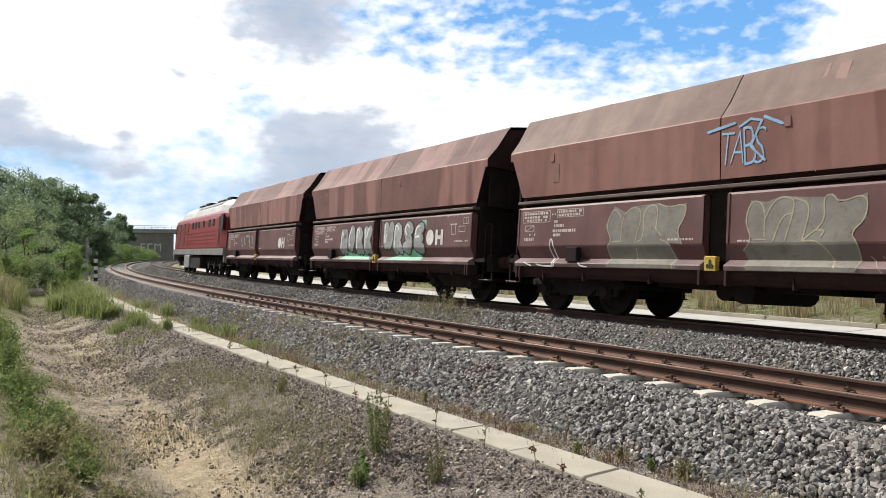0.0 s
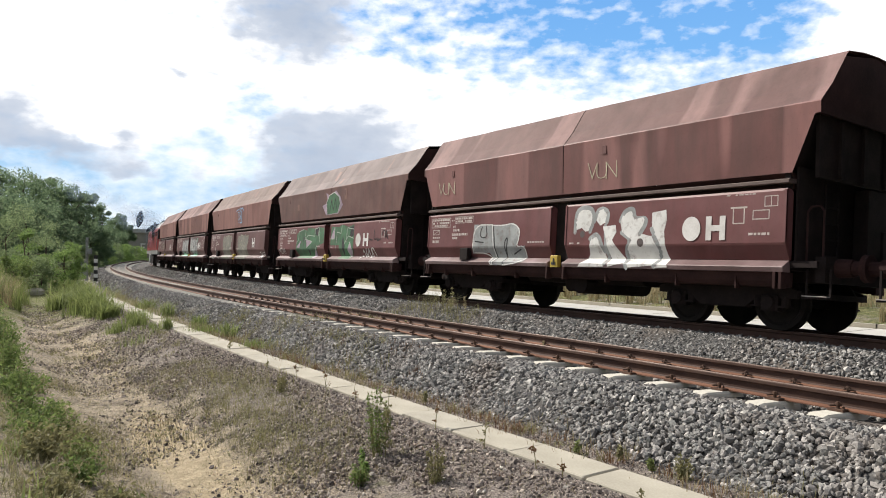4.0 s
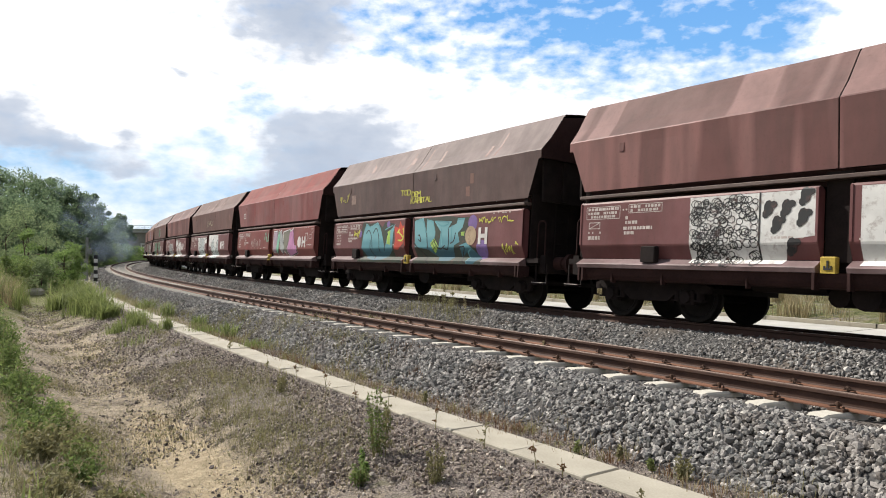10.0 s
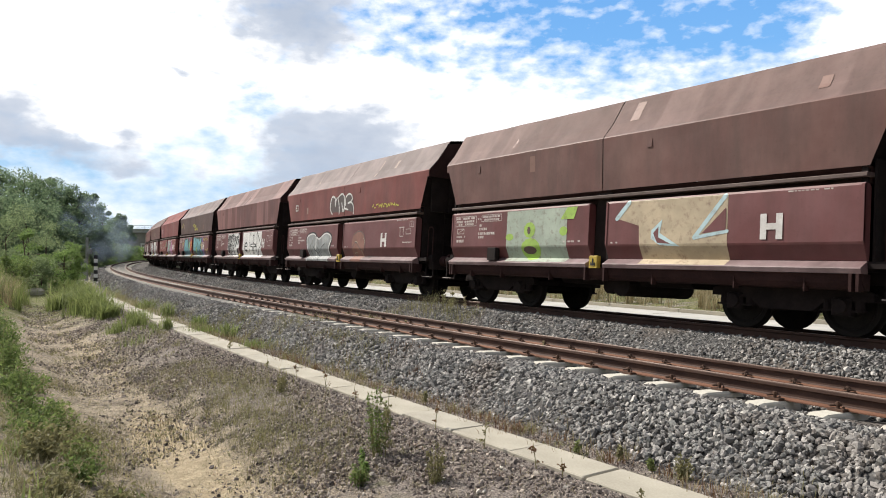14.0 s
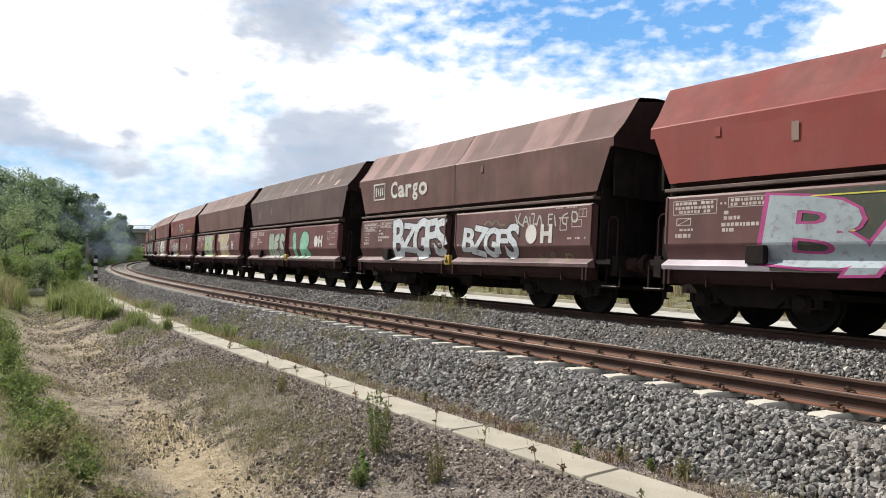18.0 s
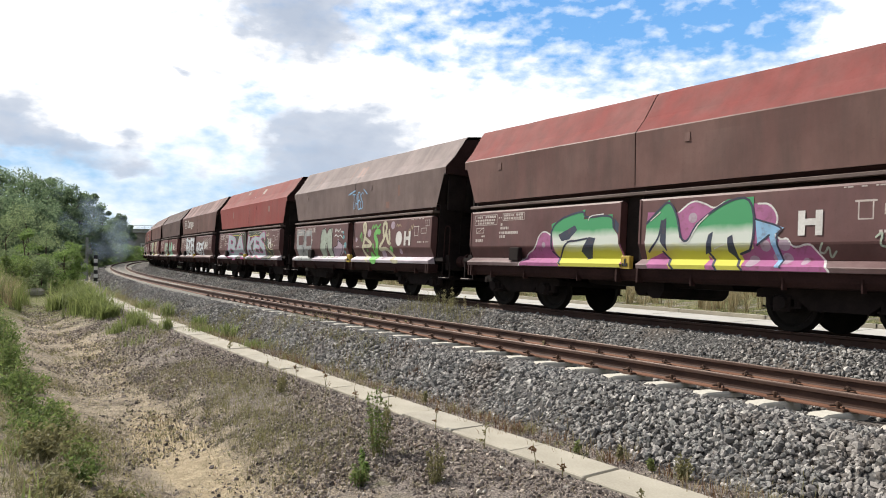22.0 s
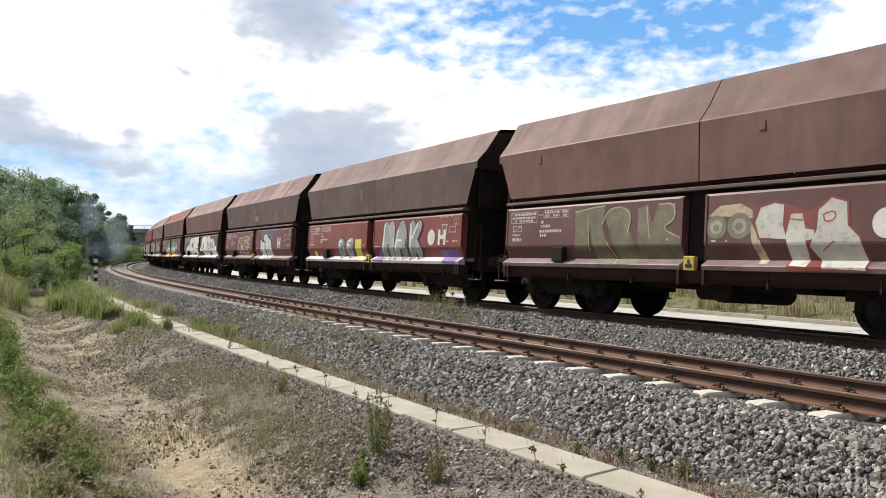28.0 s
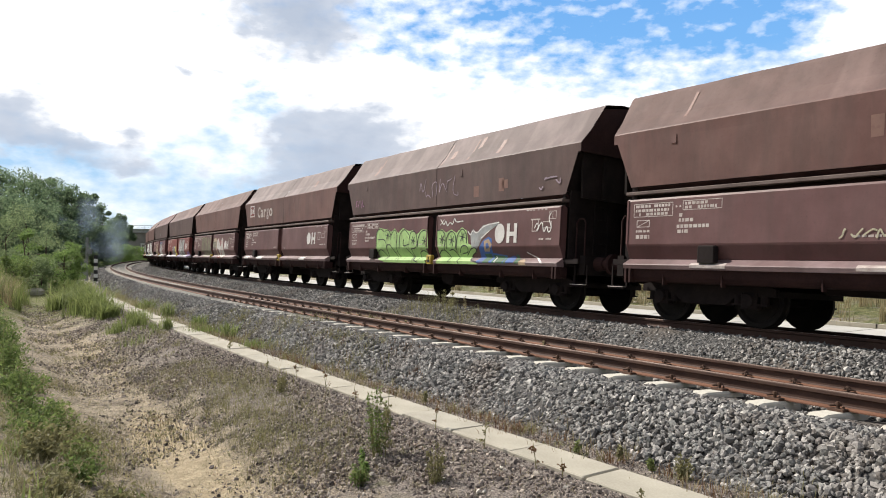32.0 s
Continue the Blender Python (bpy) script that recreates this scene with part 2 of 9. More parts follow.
world = bpy.data.worlds.new("sky")
scene.world = world
world.use_nodes = True
wt = world.node_tree
wt.nodes.clear()
nishita = wt.nodes.new("ShaderNodeTexSky")
nishita.sky_type, nishita.sun_disc = "NISHITA", False
nishita.sun_elevation, nishita.sun_rotation = radians(SUN_EL), radians(SUN_AZ)
nishita.air_density, nishita.dust_density = 1.2, 1.5
wc = wt.nodes.new("ShaderNodeTexCoord")
cloudy = noise_tex(wt, wc.outputs["Generated"], 2.4, 6, 0.6)
wcol = mix(wt, ramp(wt, cloudy, [(0.42, 0.0), (0.62, 0.8)]), nishita.outputs[0], (9.5, 9.5, 9.8))
bg = wt.nodes.new("ShaderNodeBackground")
bg.inputs[1].default_value = 0.060
link(wt, wcol, bg.inputs[0])
wo = wt.nodes.new("ShaderNodeOutputWorld")
link(wt, bg.outputs[0], wo.inputs[0])

mat_sky = bpy.data.materials.new("cloudy_sky")
nt = nodes_of(mat_sky)
tc = nt.nodes.new("ShaderNodeTexCoord")
em = nt.nodes.new("ShaderNodeEmission")
link(nt, sky_nodes(nt, tc.outputs["Object"]), em.inputs[0])
em.inputs[1].default_value = 0.79
mo = nt.nodes.new("ShaderNodeOutputMaterial")
link(nt, em.outputs[0], mo.inputs[0])
sky_r, rings = 3600.0, []
az_steps, el_steps = np.radians(np.linspace(-62, 62, 63)), np.radians(np.linspace(-2.5, 27, 24))
sky_v = np.array([(sky_r * math.sin(a) * math.cos(e), sky_r * math.cos(a) * math.cos(e), sky_r * math.sin(e)) for e in el_steps for a in az_steps])
sky_f = np.array([(i * 63 + j, i * 63 + j + 1, (i + 1) * 63 + j + 1, (i + 1) * 63 + j) for i in range(23) for j in range(62)])
backdrop = tagged(put("backdrop", big_mesh("backdrop", sky_v, sky_f, mat_sky, True)), "bright summer sky with broken white and grey cloud", "sky", kind="structure")

# ---------------------------------------------------------------- ground
PROF = np.array([(-400, 0.3), (-60, 0.2), (-20, -0.15), (-11, -0.3), (-8.6, -0.34), (-7.6, -0.45), (-6.9, -0.8), (-6.3, -1.06), (-5.9, -1.12), (-5.4, -1.06), (-4.3, -0.76),
                 (-3.9, -0.67), (-3.45, -0.632), (-2.9, -0.632), (-2.5, -0.66), (0, -0.75), (6.2, -0.75), (6.5, -0.52), (7.4, -0.47), (10.8, -0.47), (11.1, -0.36), (13, -0.1), (30, 0.35), (400, 0.5)])


def ground_z(x, y):
    s, o = along(x, y)
    z = np.interp(o, PROF[:, 0], PROF[:, 1])
    fade = np.clip((np.abs(s - 20) - 180) / 60, 0, 1)
    z = z * (1 - fade)
    shallow = np.clip((s - 24) / 12, 0, 1) * np.clip((-3.6 - o) / 0.5, 0, 1) * np.clip((o + 9) / 1.5, 0, 1)
    bank = np.clip((s - 26) / 16, 0, 1) * np.clip((-7.2 - o) / 5, 0, 1) * 0.75 * (1 - fade)
    return z + bank + shallow * np.clip(-0.5 - z, 0, 1) * 0.5


mat_ground = bpy.data.materials.new("dry_earth_and_grass")
nt = nodes_of(mat_ground)
wp = world_pos(nt)
n_mid, n_fine, n_grit = noise_tex(nt, world_pos(nt, (0.8, 1.5, 1.0)), 1.6, 5, 0.6), noise_tex(nt, wp, 9.0, 6, 0.65), noise_tex(nt, wp, 55.0, 4, 0.7)
earth = mix(nt, ramp(nt, n_mid, [(0.38, 0.0), (0.62, 1.0)]), (0.37, 0.31, 0.24), (0.56, 0.47, 0.35))
lane = nt.nodes.new("ShaderNodeAttribute")
lane.attribute_name = "lane"
washed = noise_tex(nt, lane.outputs["Vector"], 1.0, 5, 0.65)      # runnels down the slope
earth = mix(nt, ramp(nt, washed, [(0.50, 0.0), (0.62, 0.85)]), earth, (0.52, 0.43, 0.32))
earth = mix(nt, ramp(nt, washed, [(0.34, 0.8), (0.46, 0.0)]), earth, (0.17, 0.14, 0.115))
earth = mix(nt, ramp(nt, n_fine, [(0.50, 0.0), (0.62, 0.9)]), earth, (0.19, 0.158, 0.13))
earth = mix(nt, ramp(nt, n_grit, [(0.35, 0.8), (0.5, 0.0)]), earth, (0.13, 0.108, 0.088))
earth = mix(nt, ramp(nt, n_grit, [(0.60, 0.0), (0.72, 1.0)]), earth, (0.42, 0.38, 0.32))
att = nt.nodes.new("ShaderNodeAttribute")
att.attribute_name = "cover"
sepc = nt.nodes.new("ShaderNodeSeparateColor")
link(nt, att.outputs["Color"], sepc.inputs[0])
turf = mix(nt, ramp(nt, n_fine, [(0.38, 0.0), (0.62, 1.0)]), (0.09, 0.11, 0.038), (0.25, 0.235, 0.11))
g_mask = math_node(nt, "ADD", sepc.outputs[0], math_node(nt, "MULTIPLY", math_node(nt, "SUBTRACT", n_mid, 0.5), 1.4))
sandy = mix(nt, ramp(nt, n_fine, [(0.38, 0.0), (0.62, 1.0)]), (0.46, 0.37, 0.245), (0.63, 0.52, 0.36))
sandy = mix(nt, ramp(nt, n_grit, [(0.34, 0.7), (0.48, 0.0)]), sandy, (0.20, 0.16, 0.115))
s_mask = math_node(nt, "ADD", sepc.outputs[1], math_node(nt, "MULTIPLY", math_node(nt, "SUBTRACT", n_fine, 0.5), 1.0))
gritty = mix(nt, ramp(nt, n_grit, [(0.40, 0.0), (0.60, 1.0)]), (0.15, 0.128, 0.116), (0.42, 0.36, 0.315))
k_mask = math_node(nt, "ADD", sepc.outputs[2], math_node(nt, "MULTIPLY", math_node(nt, "SUBTRACT", n_mid, 0.5), 1.2))
gc = mix(nt, ramp(nt, k_mask, [(0.40, 0.0), (0.62, 1.0)]), earth, gritty)
gc = mix(nt, ramp(nt, s_mask, [(0.45, 0.0), (0.70, 1.0)]), gc, sandy)
gc = mix(nt, ramp(nt, g_mask, [(0.45, 0.0), (0.70, 1.0)]), gc, turf)
gh = math_node(nt, "ADD", math_node(nt, "MULTIPLY", n_fine, 0.7), math_node(nt, "MULTIPLY", n_grit, 0.35))
gh = math_node(nt, "ADD", gh, math_node(nt, "MULTIPLY", washed, 0.6))
finish(nt, gc, 0.95, 0.0, gh, 1.0, 0.12, 0.2)

radii = np.concatenate([[0.0], 0.7 * 1.027 ** np.arange(0, 318)])
radii = radii[radii < 3300]
angs = np.radians(np.concatenate([np.linspace(-38, 38, 420), np.linspace(38, 322, 121)[1:-1]]))
nr, na = len(radii), len(angs)
gx = (radii[:, None] * np.sin(angs)[None]).ravel()
gy = (radii[:, None] * np.cos(angs)[None]).ravel()
gz = ground_z(gx, gy)
gs, go = along(gx, gy)
rough_amp = np.where((go > -8.5) & (go < -3.7), 1.0, 0.5) * np.clip((np.abs(go + 3.2) - 0.5) / 0.6, 0, 1) * ((go < -3.5) | (go > 11.2))
rr = np.hypot(gx, gy)
for i in np.nonzero((rr < 70) & (rough_amp > 0))[0]:
    p = Vector((gx[i], gy[i], 0))
    gz[i] += rough_amp[i] * (0.06 * noise.noise(p * 0.6) + 0.025 * noise.noise(p * 2.7) + 0.03 * noise.noise(p * 7.0))
jj, ii = np.meshgrid(np.arange(na), np.arange(nr - 1))
g_quads = np.stack([ii * na + jj, ii * na + (jj + 1) % na, (ii + 1) * na + (jj + 1) % na, (ii + 1) * na + jj], -1).reshape(-1, 4)
g_mesh = big_mesh("ground", np.stack([gx, gy, gz], 1), g_quads, mat_ground, True)
col = np.zeros((len(gx), 4), dtype=np.float32)
col[:, 0] = np.clip(np.interp(go, [-9.5, -7.4, -6.4, -5.6, -4.6, -3.8, -3.0, 6.3, 6.9], [0.75, 0.50, 0.28, 0.18, 0.38, 0.22, 0.40, 0.3, 0.7]) + np.clip((gs - 16) / 25, 0, 0.6) * (go < -3.4), 0, 1)
col[:, 1] = np.exp(-((gs - 3.0) / 2.6) ** 2 - ((go + 5.75) / 0.50) ** 2) * 0.90 + 0.62 * np.exp(-((gs - 13) / 10) ** 2 - ((go + 5.4) / 0.6) ** 2)
col[:, 2] = np.interp(go, [-7, -5.6, -4.6, -3.9, -3.0, -2.4], [0.1, 0.2, 0.55, 0.95, 0.8, 0.9])
col[:, 3] = 1
lanes = np.stack([gs * 2.6, go * 0.7, gs * 0], 1).astype(np.float32)
g_mesh.attributes.new("lane", "FLOAT_VECTOR", "POINT").data.foreach_set("vector", lanes.ravel())
g_mesh.color_attributes.new("cover", "FLOAT_COLOR", "POINT").data.foreach_set("color", col.ravel())
ground = tagged(put("ground", g_mesh), "dry sandy earth bank with patchy grass and a ditch", "ground", kind="structure")

# ---------------------------------------------------------------- ballast beds
mat_ballast = bpy.data.materials.new("grey_ballast")
nt = nodes_of(mat_ballast)
wp = world_pos(nt)
vor = nt.nodes.new("ShaderNodeTexVoronoi")
vor.inputs["Scale"].default_value = 19.0
link(nt, wp, vor.inputs["Vector"])
sv = nt.nodes.new("ShaderNodeSeparateColor")
link(nt, vor.outputs["Color"], sv.inputs[0])
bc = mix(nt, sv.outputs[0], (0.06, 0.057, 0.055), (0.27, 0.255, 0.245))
# shade in the gaps between stones, painted dark at the cell edges
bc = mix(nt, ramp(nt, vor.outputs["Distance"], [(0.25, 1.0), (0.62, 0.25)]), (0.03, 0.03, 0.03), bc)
bc = mix(nt, ramp(nt, noise_tex(nt, wp, 0.7, 3), [(0.45, 0.0), (0.7, 0.5)]), bc, (0.17, 0.13, 0.10))
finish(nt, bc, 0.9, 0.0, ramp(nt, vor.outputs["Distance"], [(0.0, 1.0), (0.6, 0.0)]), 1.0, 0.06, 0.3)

BED = np.array([(-2.6, -0.72), (-2.5, -0.68), (-1.85, -0.20), (-1.55, -0.175), (-1.1, -0.205), (0.0, -0.30), (1.45, -0.38), (2.05, -0.37), (2.65, -0.07), (3.3, -0.05), (4.19, -0.17), (5.7, -0.26), (6.2, -0.52), (6.3, -0.8)])
ss = np.concatenate([np.arange(-250, -12, 8.0), np.arange(-12, 40, 0.5), np.arange(40, 140, 2.0), np.arange(140, 400, 6.0)])
fine_off = np.linspace(-2.6, 6.3, 45)
bed_prof = [(o, float(np.interp(o, BED[:, 0], BED[:, 1]))) for o in fine_off]


def bump_bed(s, o):
    return 0.035 * noise.noise(Vector((s * 2.2, o * 2.2, 3.0))) + 0.05 * noise.noise(Vector((s * 0.5, o * 0.9, 7.0)))


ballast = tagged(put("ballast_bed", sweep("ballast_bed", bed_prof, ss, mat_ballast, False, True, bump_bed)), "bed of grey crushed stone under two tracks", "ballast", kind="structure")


def rocks(n, s_rng, o_rng, size, zfun, seed, sharp=True, sink=0.25, flat=0.6, heap=1.5):
    """Angular stones strewn over a strip: vertices and triangles."""
    r = np.random.RandomState(seed)
    if sharp:
        t = (1 + 5 ** 0.5) / 2
        base = np.array([(-1, t, 0), (1, t, 0), (-1, -t, 0), (1, -t, 0), (0, -1, t), (0, 1, t), (0, -1, -t), (0, 1, -t), (t, 0, -1), (t, 0, 1), (-t, 0, -1), (-t, 0, 1)]) / 1.9
        tri = np.array([(0, 11, 5), (0, 5, 1), (0, 1, 7), (0, 7, 10), (0, 10, 11), (1, 5, 9), (5, 11, 4), (11, 10, 2), (10, 7, 6), (7, 1, 8), (3, 9, 4), (3, 4, 2), (3, 2, 6), (3, 6, 8),
                        (3, 8, 9), (4, 9, 5), (2, 4, 11), (6, 2, 10), (8, 6, 7), (9, 8, 1)])
    else:
        base = np.array([(1, 0, 0), (-1, 0, 0), (0, 1, 0), (0, -1, 0), (0, 0, 1), (0, 0, -1)], dtype=float)
        tri = np.array([(0, 2, 4), (2, 1, 4), (1, 3, 4), (3, 0, 4), (2, 0, 5), (1, 2, 5), (3, 1, 5), (0, 3, 5)])
    k = len(base)
    s, o = r.uniform(*s_rng, n), r.uniform(*o_rng, n)
    x, y, _ = line(s, o)
    z = zfun(s, o, x, y)
    v = base[None] * (1 + r.uniform(-0.48, 0.34, (n, k, 1)))
    v = v * (r.lognormal(0, 0.20, (n, 1, 1)) * size * 0.5) * r.uniform(flat, 1.25, (n, 1, 3))
    q = r.normal(size=(n, 4))
    q /= np.linalg.norm(q, axis=1)[:, None]
    w, a, b, c = q.T
    R = np.stack([1 - 2 * (b * b + c * c), 2 * (a * b - c * w), 2 * (a * c + b * w), 2 * (a * b + c * w), 1 - 2 * (a * a + c * c), 2 * (b * c - a * w),
                  2 * (a * c - b * w), 2 * (b * c + a * w), 1 - 2 * (a * a + b * b)], -1).reshape(n, 3, 3)
    v = np.einsum("nij,nkj->nki", R, v)
    v += np.stack([x, y, z + size * (0.5 - sink) * r.uniform(-0.5, 1.0, n) * heap], 1)[:, None]
    return v.reshape(-1, 3), (tri[None] + (np.arange(n) * k)[:, None, None]).reshape(-1, 3)


def merged(chunks):
    vs, fs, o = [], [], 0
    for v, f in chunks:
        vs.append(v)
        fs.append(f + o)
        o += len(v)
    return np.concatenate(vs), np.concatenate(fs)


mat_stone = bpy.data.materials.new("crushed_stone")
nt = nodes_of(mat_stone)
g = nt.nodes.new("ShaderNodeNewGeometry")
wp = world_pos(nt)
sc = ramp(nt, g.outputs["Random Per Island"], [(0.0, (0.065, 0.062, 0.06)), (0.3, (0.18, 0.174, 0.168)), (0.5, (0.235, 0.238, 0.228)), (0.7, (0.31, 0.292, 0.28)), (0.9, (0.44, 0.42, 0.395)), (1.0, (0.62, 0.59, 0.55))])
sc = mix(nt, ramp(nt, noise_tex(nt, wp, 60, 4, 0.7), [(0.4, 0.0), (0.7, 0.6)]), sc, (0.10, 0.09, 0.085))
sc = mix(nt, ramp(nt, noise_tex(nt, wp, 0.8, 3), [(0.50, 0.0), (0.75, 0.55)]), sc, (0.20, 0.15, 0.115))
finish(nt, sc, 0.85, 0.0, noise_tex(nt, wp, 90, 3), 0.5, 0.01, 0.35)


def on_bed(s, o, x, y):
    return np.interp(o, BED[:, 0], BED[:, 1])


chunks = [rocks(26000, (-7.2, 12), (-2.50, -1.33), 0.059, on_bed, 1),
          rocks(9000, (-7.2, 12), (-0.62, 0.62), 0.050, on_bed, 2),
          rocks(24000, (-7.2, 14), (0.85, 3.2), 0.056, on_bed, 3),
          rocks(5000, (-7.2, 12), (-1.42, -0.9), 0.045, lambda s, o, x, y: on_bed(s, o, x, y) - 0.03, 8),
          rocks(26000, (12, 34), (-2.6, -1.3), 0.062, on_bed, 4, False),
          rocks(26000, (14, 40), (0.85, 3.3), 0.068, on_bed, 5, False),
          rocks(10000, (34, 75), (-2.6, -1.3), 0.12, on_bed, 6, False),
          rocks(9000, (34, 75), (0.85, 3.3), 0.12, on_bed, 9, False),
          rocks(4500, (-7.2, 16), (3.2, 6.0), 0.06, on_bed, 7, False)]
v, f = merged(chunks)
stones = tagged(put("ballast_stones", big_mesh("ballast_stones", v, f, mat_stone)), "loose angular grey ballast stones heaped along the track", "ballast stones", kind="stuff")

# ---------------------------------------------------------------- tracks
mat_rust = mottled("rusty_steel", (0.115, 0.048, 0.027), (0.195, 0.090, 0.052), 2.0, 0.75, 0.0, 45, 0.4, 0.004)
mat_head = mottled("worn_rail_head", (0.13, 0.085, 0.065), (0.26, 0.19, 0.155), 1.5, 0.5, 0.3, 60, 0.2, 0.002)
mat_sleeper = mottled("pale_concrete", (0.46, 0.43, 0.37), (0.62, 0.59, 0.52), 4.0, 0.9, 0.0, 60, 0.4, 0.004)
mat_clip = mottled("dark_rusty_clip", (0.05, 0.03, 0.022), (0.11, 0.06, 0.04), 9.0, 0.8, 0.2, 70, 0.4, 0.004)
FOOT = [(-0.075, -0.172), (0.075, -0.172), (0.075, -0.160), (0.022, -0.143), (-0.022, -0.143), (-0.075, -0.160)]
RAIL = [(-0.020, -0.142), (0.020, -0.142), (0.008, -0.125), (0.008, -0.055), (0.036, -0.040), (0.036, -0.012), (0.030, -0.003), (-0.030, -0.003),
        (-0.036, -0.012), (-0.036, -0.040), (-0.008, -0.055), (-0.008, -0.125)]
HEAD = [(-0.030, -0.004), (0.030, -0.004), (0.026, 0.0), (-0.026, 0.0)]
SP = 0.6508


# darker rust copy: shade on the webs and far track painted in
mat_rust_shade = mottled("shaded_rusty_steel", (0.042, 0.019, 0.013), (0.080, 0.040, 0.027), 2.0, 0.75, 0.0, 45, 0.4, 0.004)


def make_track(name, off, z, label):
    tr = tagged(empty(name), label, "railway track", "railway tracks", "structure")
    rs = np.concatenate([np.arange(-250, -12, 6.0), np.arange(-12, 60, 1.0), np.arange(60, 160, 2.0), np.arange(160, 396, 6.0)])
    for side in (-1, 1):
        r = put("rail", sweep("rail", [(o + side * GAUGE, h) for o, h in RAIL], rs, mat_rust_shade, True, False, None, CANT, off, z), tr, "rust-brown steel rail")
        # the near foot keeps the lit tone of the rust
        put("rail_foot", sweep("rail_foot", [(o + side * GAUGE, h) for o, h in FOOT], rs, mat_rust if off == 0 else mat_rust_shade, True, False, None, CANT, off, z), r, "rusty foot of the rail, lit tone on the near track")
        put("rail_head", sweep("rail_head", [(o + side * GAUGE, h) for o, h in HEAD], rs, mat_head, True, False, None, CANT, off, z), r, "worn running surface of the rail")
    return tr


def sleeper_mesh():
    mb = MB()
    ring = lambda y, zt, w: [(-0.15, y, -0.36), (0.15, y, -0.36), (w, y, zt - 0.02), (w - 0.02, y, zt), (-w + 0.02, y, zt), (-w, y, zt - 0.02)]
    mb.loft([ring(-1.30, -0.20, 0.095), ring(-1.22, -0.178, 0.105), ring(-0.5, -0.174, 0.105), ring(-0.3, -0.20, 0.09), ring(0.3, -0.20, 0.09), ring(0.5, -0.174, 0.105),
             ring(1.22, -0.178, 0.105), ring(1.30, -0.20, 0.095)])
    return mb.mesh("sleeper", mat_sleeper)


def clip_mesh():
    mb = MB()
    mb.box(-0.075, 0.075, -0.055, 0.055, -0.175, -0.150)
    mb.tube((0, 0.0, -0.15), (0, 0.0, -0.085), 0.018, None, 6)
    mb.tube((0, 0, -0.115), (0, 0, -0.095), 0.030, None, 6)
    mb.tube((-0.07, 0.03, -0.13), (-0.02, -0.03, -0.12), 0.013, None, 5)
    mb.tube((0.07, 0.03, -0.13), (0.02, -0.03, -0.12), 0.013, None, 5)
    return mb.mesh("rail_clip", mat_clip)


near_track = make_track("railway_track", 0.0, Z_NEAR, "empty curved railway track with rusty rails on concrete sleepers")
far_track = make_track("railway_track", D_FAR, Z_FAR, "curved railway track under the moving coal train")
sl_me, cl_me = sleeper_mesh(), clip_mesh()
for track, off, z, i0, i1 in ((near_track, 0.0, Z_NEAR, -12, 165), (far_track, D_FAR, Z_FAR, -10, 60)):
    for i in range(i0, i1):
        m = track_pose(3.77 + i * SP, off, z) @ pose(0, 0, 0, 0, 0, random.uniform(-0.6, 0.6))
        sl = put("sleeper", sl_me, track, "", m)
        if off == 0.0 and i < 26:
            for yy in (GAUGE + 0.125, GAUGE - 0.125, -GAUGE + 0.125, -GAUGE - 0.125):
                put("rail_clip", cl_me, sl, "", pose(0, yy, 0, 0, 0, 180 if abs(yy) < GAUGE else 0))
far_sl = MB()
for i in range(165, 420):
    m = track_pose(3.77 + i * SP, 0.0, Z_NEAR)
    far_sl.box(-0.11, 0.11, -1.3, 1.3, -0.36, -0.175, m)
tagged(part("sleeper_row", far_sl, mat_sleeper, near_track, "row of pale concrete sleepers"), kind="stuff")

# ---------------------------------------------------------------- cable trough
mat_slab = mottled("trough_concrete", (0.31, 0.285, 0.23), (0.44, 0.405, 0.335), 1.3, 0.9, 0.0, 40, 0.35, 0.004)
mat_slab_old = mottled("trough_concrete_old", (0.31, 0.285, 0.235), (0.43, 0.40, 0.335), 2.0, 0.9, 0.0, 40, 0.35, 0.004)
trough = tagged(empty("cable_trough"), "pale concrete cable trough with lid slabs beside the track", "cable trough", kind="structure")
lid = MB().bevel_box(-0.498, 0.498, -0.235, 0.235, -0.055, 0.0, 0.012).mesh("lid_slab", mat_slab)
lid_old = MB().bevel_box(-0.498, 0.498, -0.235, 0.235, -0.055, 0.0, 0.012).mesh("lid_slab", mat_slab_old)
for i in range(-10, 29):
    s = i * 1.0 + 0.3
    m = track_pose(s, -3.185, -0.60 + random.uniform(-0.008, 0.008), 0) @ pose(0, random.uniform(-0.012, 0.012), 0, random.uniform(-1, 1), 0, random.uniform(-0.5, 0.5))
    put("lid_slab", lid_old if random.random() < 0.3 else lid, trough, "", m)
put("trough_wall", sweep("trough_wall", [(-3.185 - 0.24, -0.85), (-3.185 - 0.24, -0.662), (-3.185 + 0.24, -0.662), (-3.185 + 0.24, -0.85)], np.arange(-11, 29.5, 1.0), mat_slab_old), trough)

# ---------------------------------------------------------------- service road behind the train
mat_road = mottled("road_concrete", (0.38, 0.37, 0.34), (0.50, 0.485, 0.45), 1.0, 0.9, 0.0, 30, 0.3, 0.004)
road = tagged(empty("road"), "pale concrete slab road behind the railway", "road", kind="structure")
for i in range(-20, 44):
    s0, s1 = i * 3.0, i * 3.0 + 2.96
    put("road_slab", sweep("road_slab", [(7.5, -0.60), (7.5, -0.415), (10.6, -0.415), (10.6, -0.60)], [s0, (s0 + s1) / 2, s1], mat_road), road)
    put("kerb", sweep("kerb", [(10.62, -0.6), (10.62, -0.31), (10.78, -0.31), (10.78, -0.6)], [s0, (s0 + s1) / 2, s1], mat_slab), road)
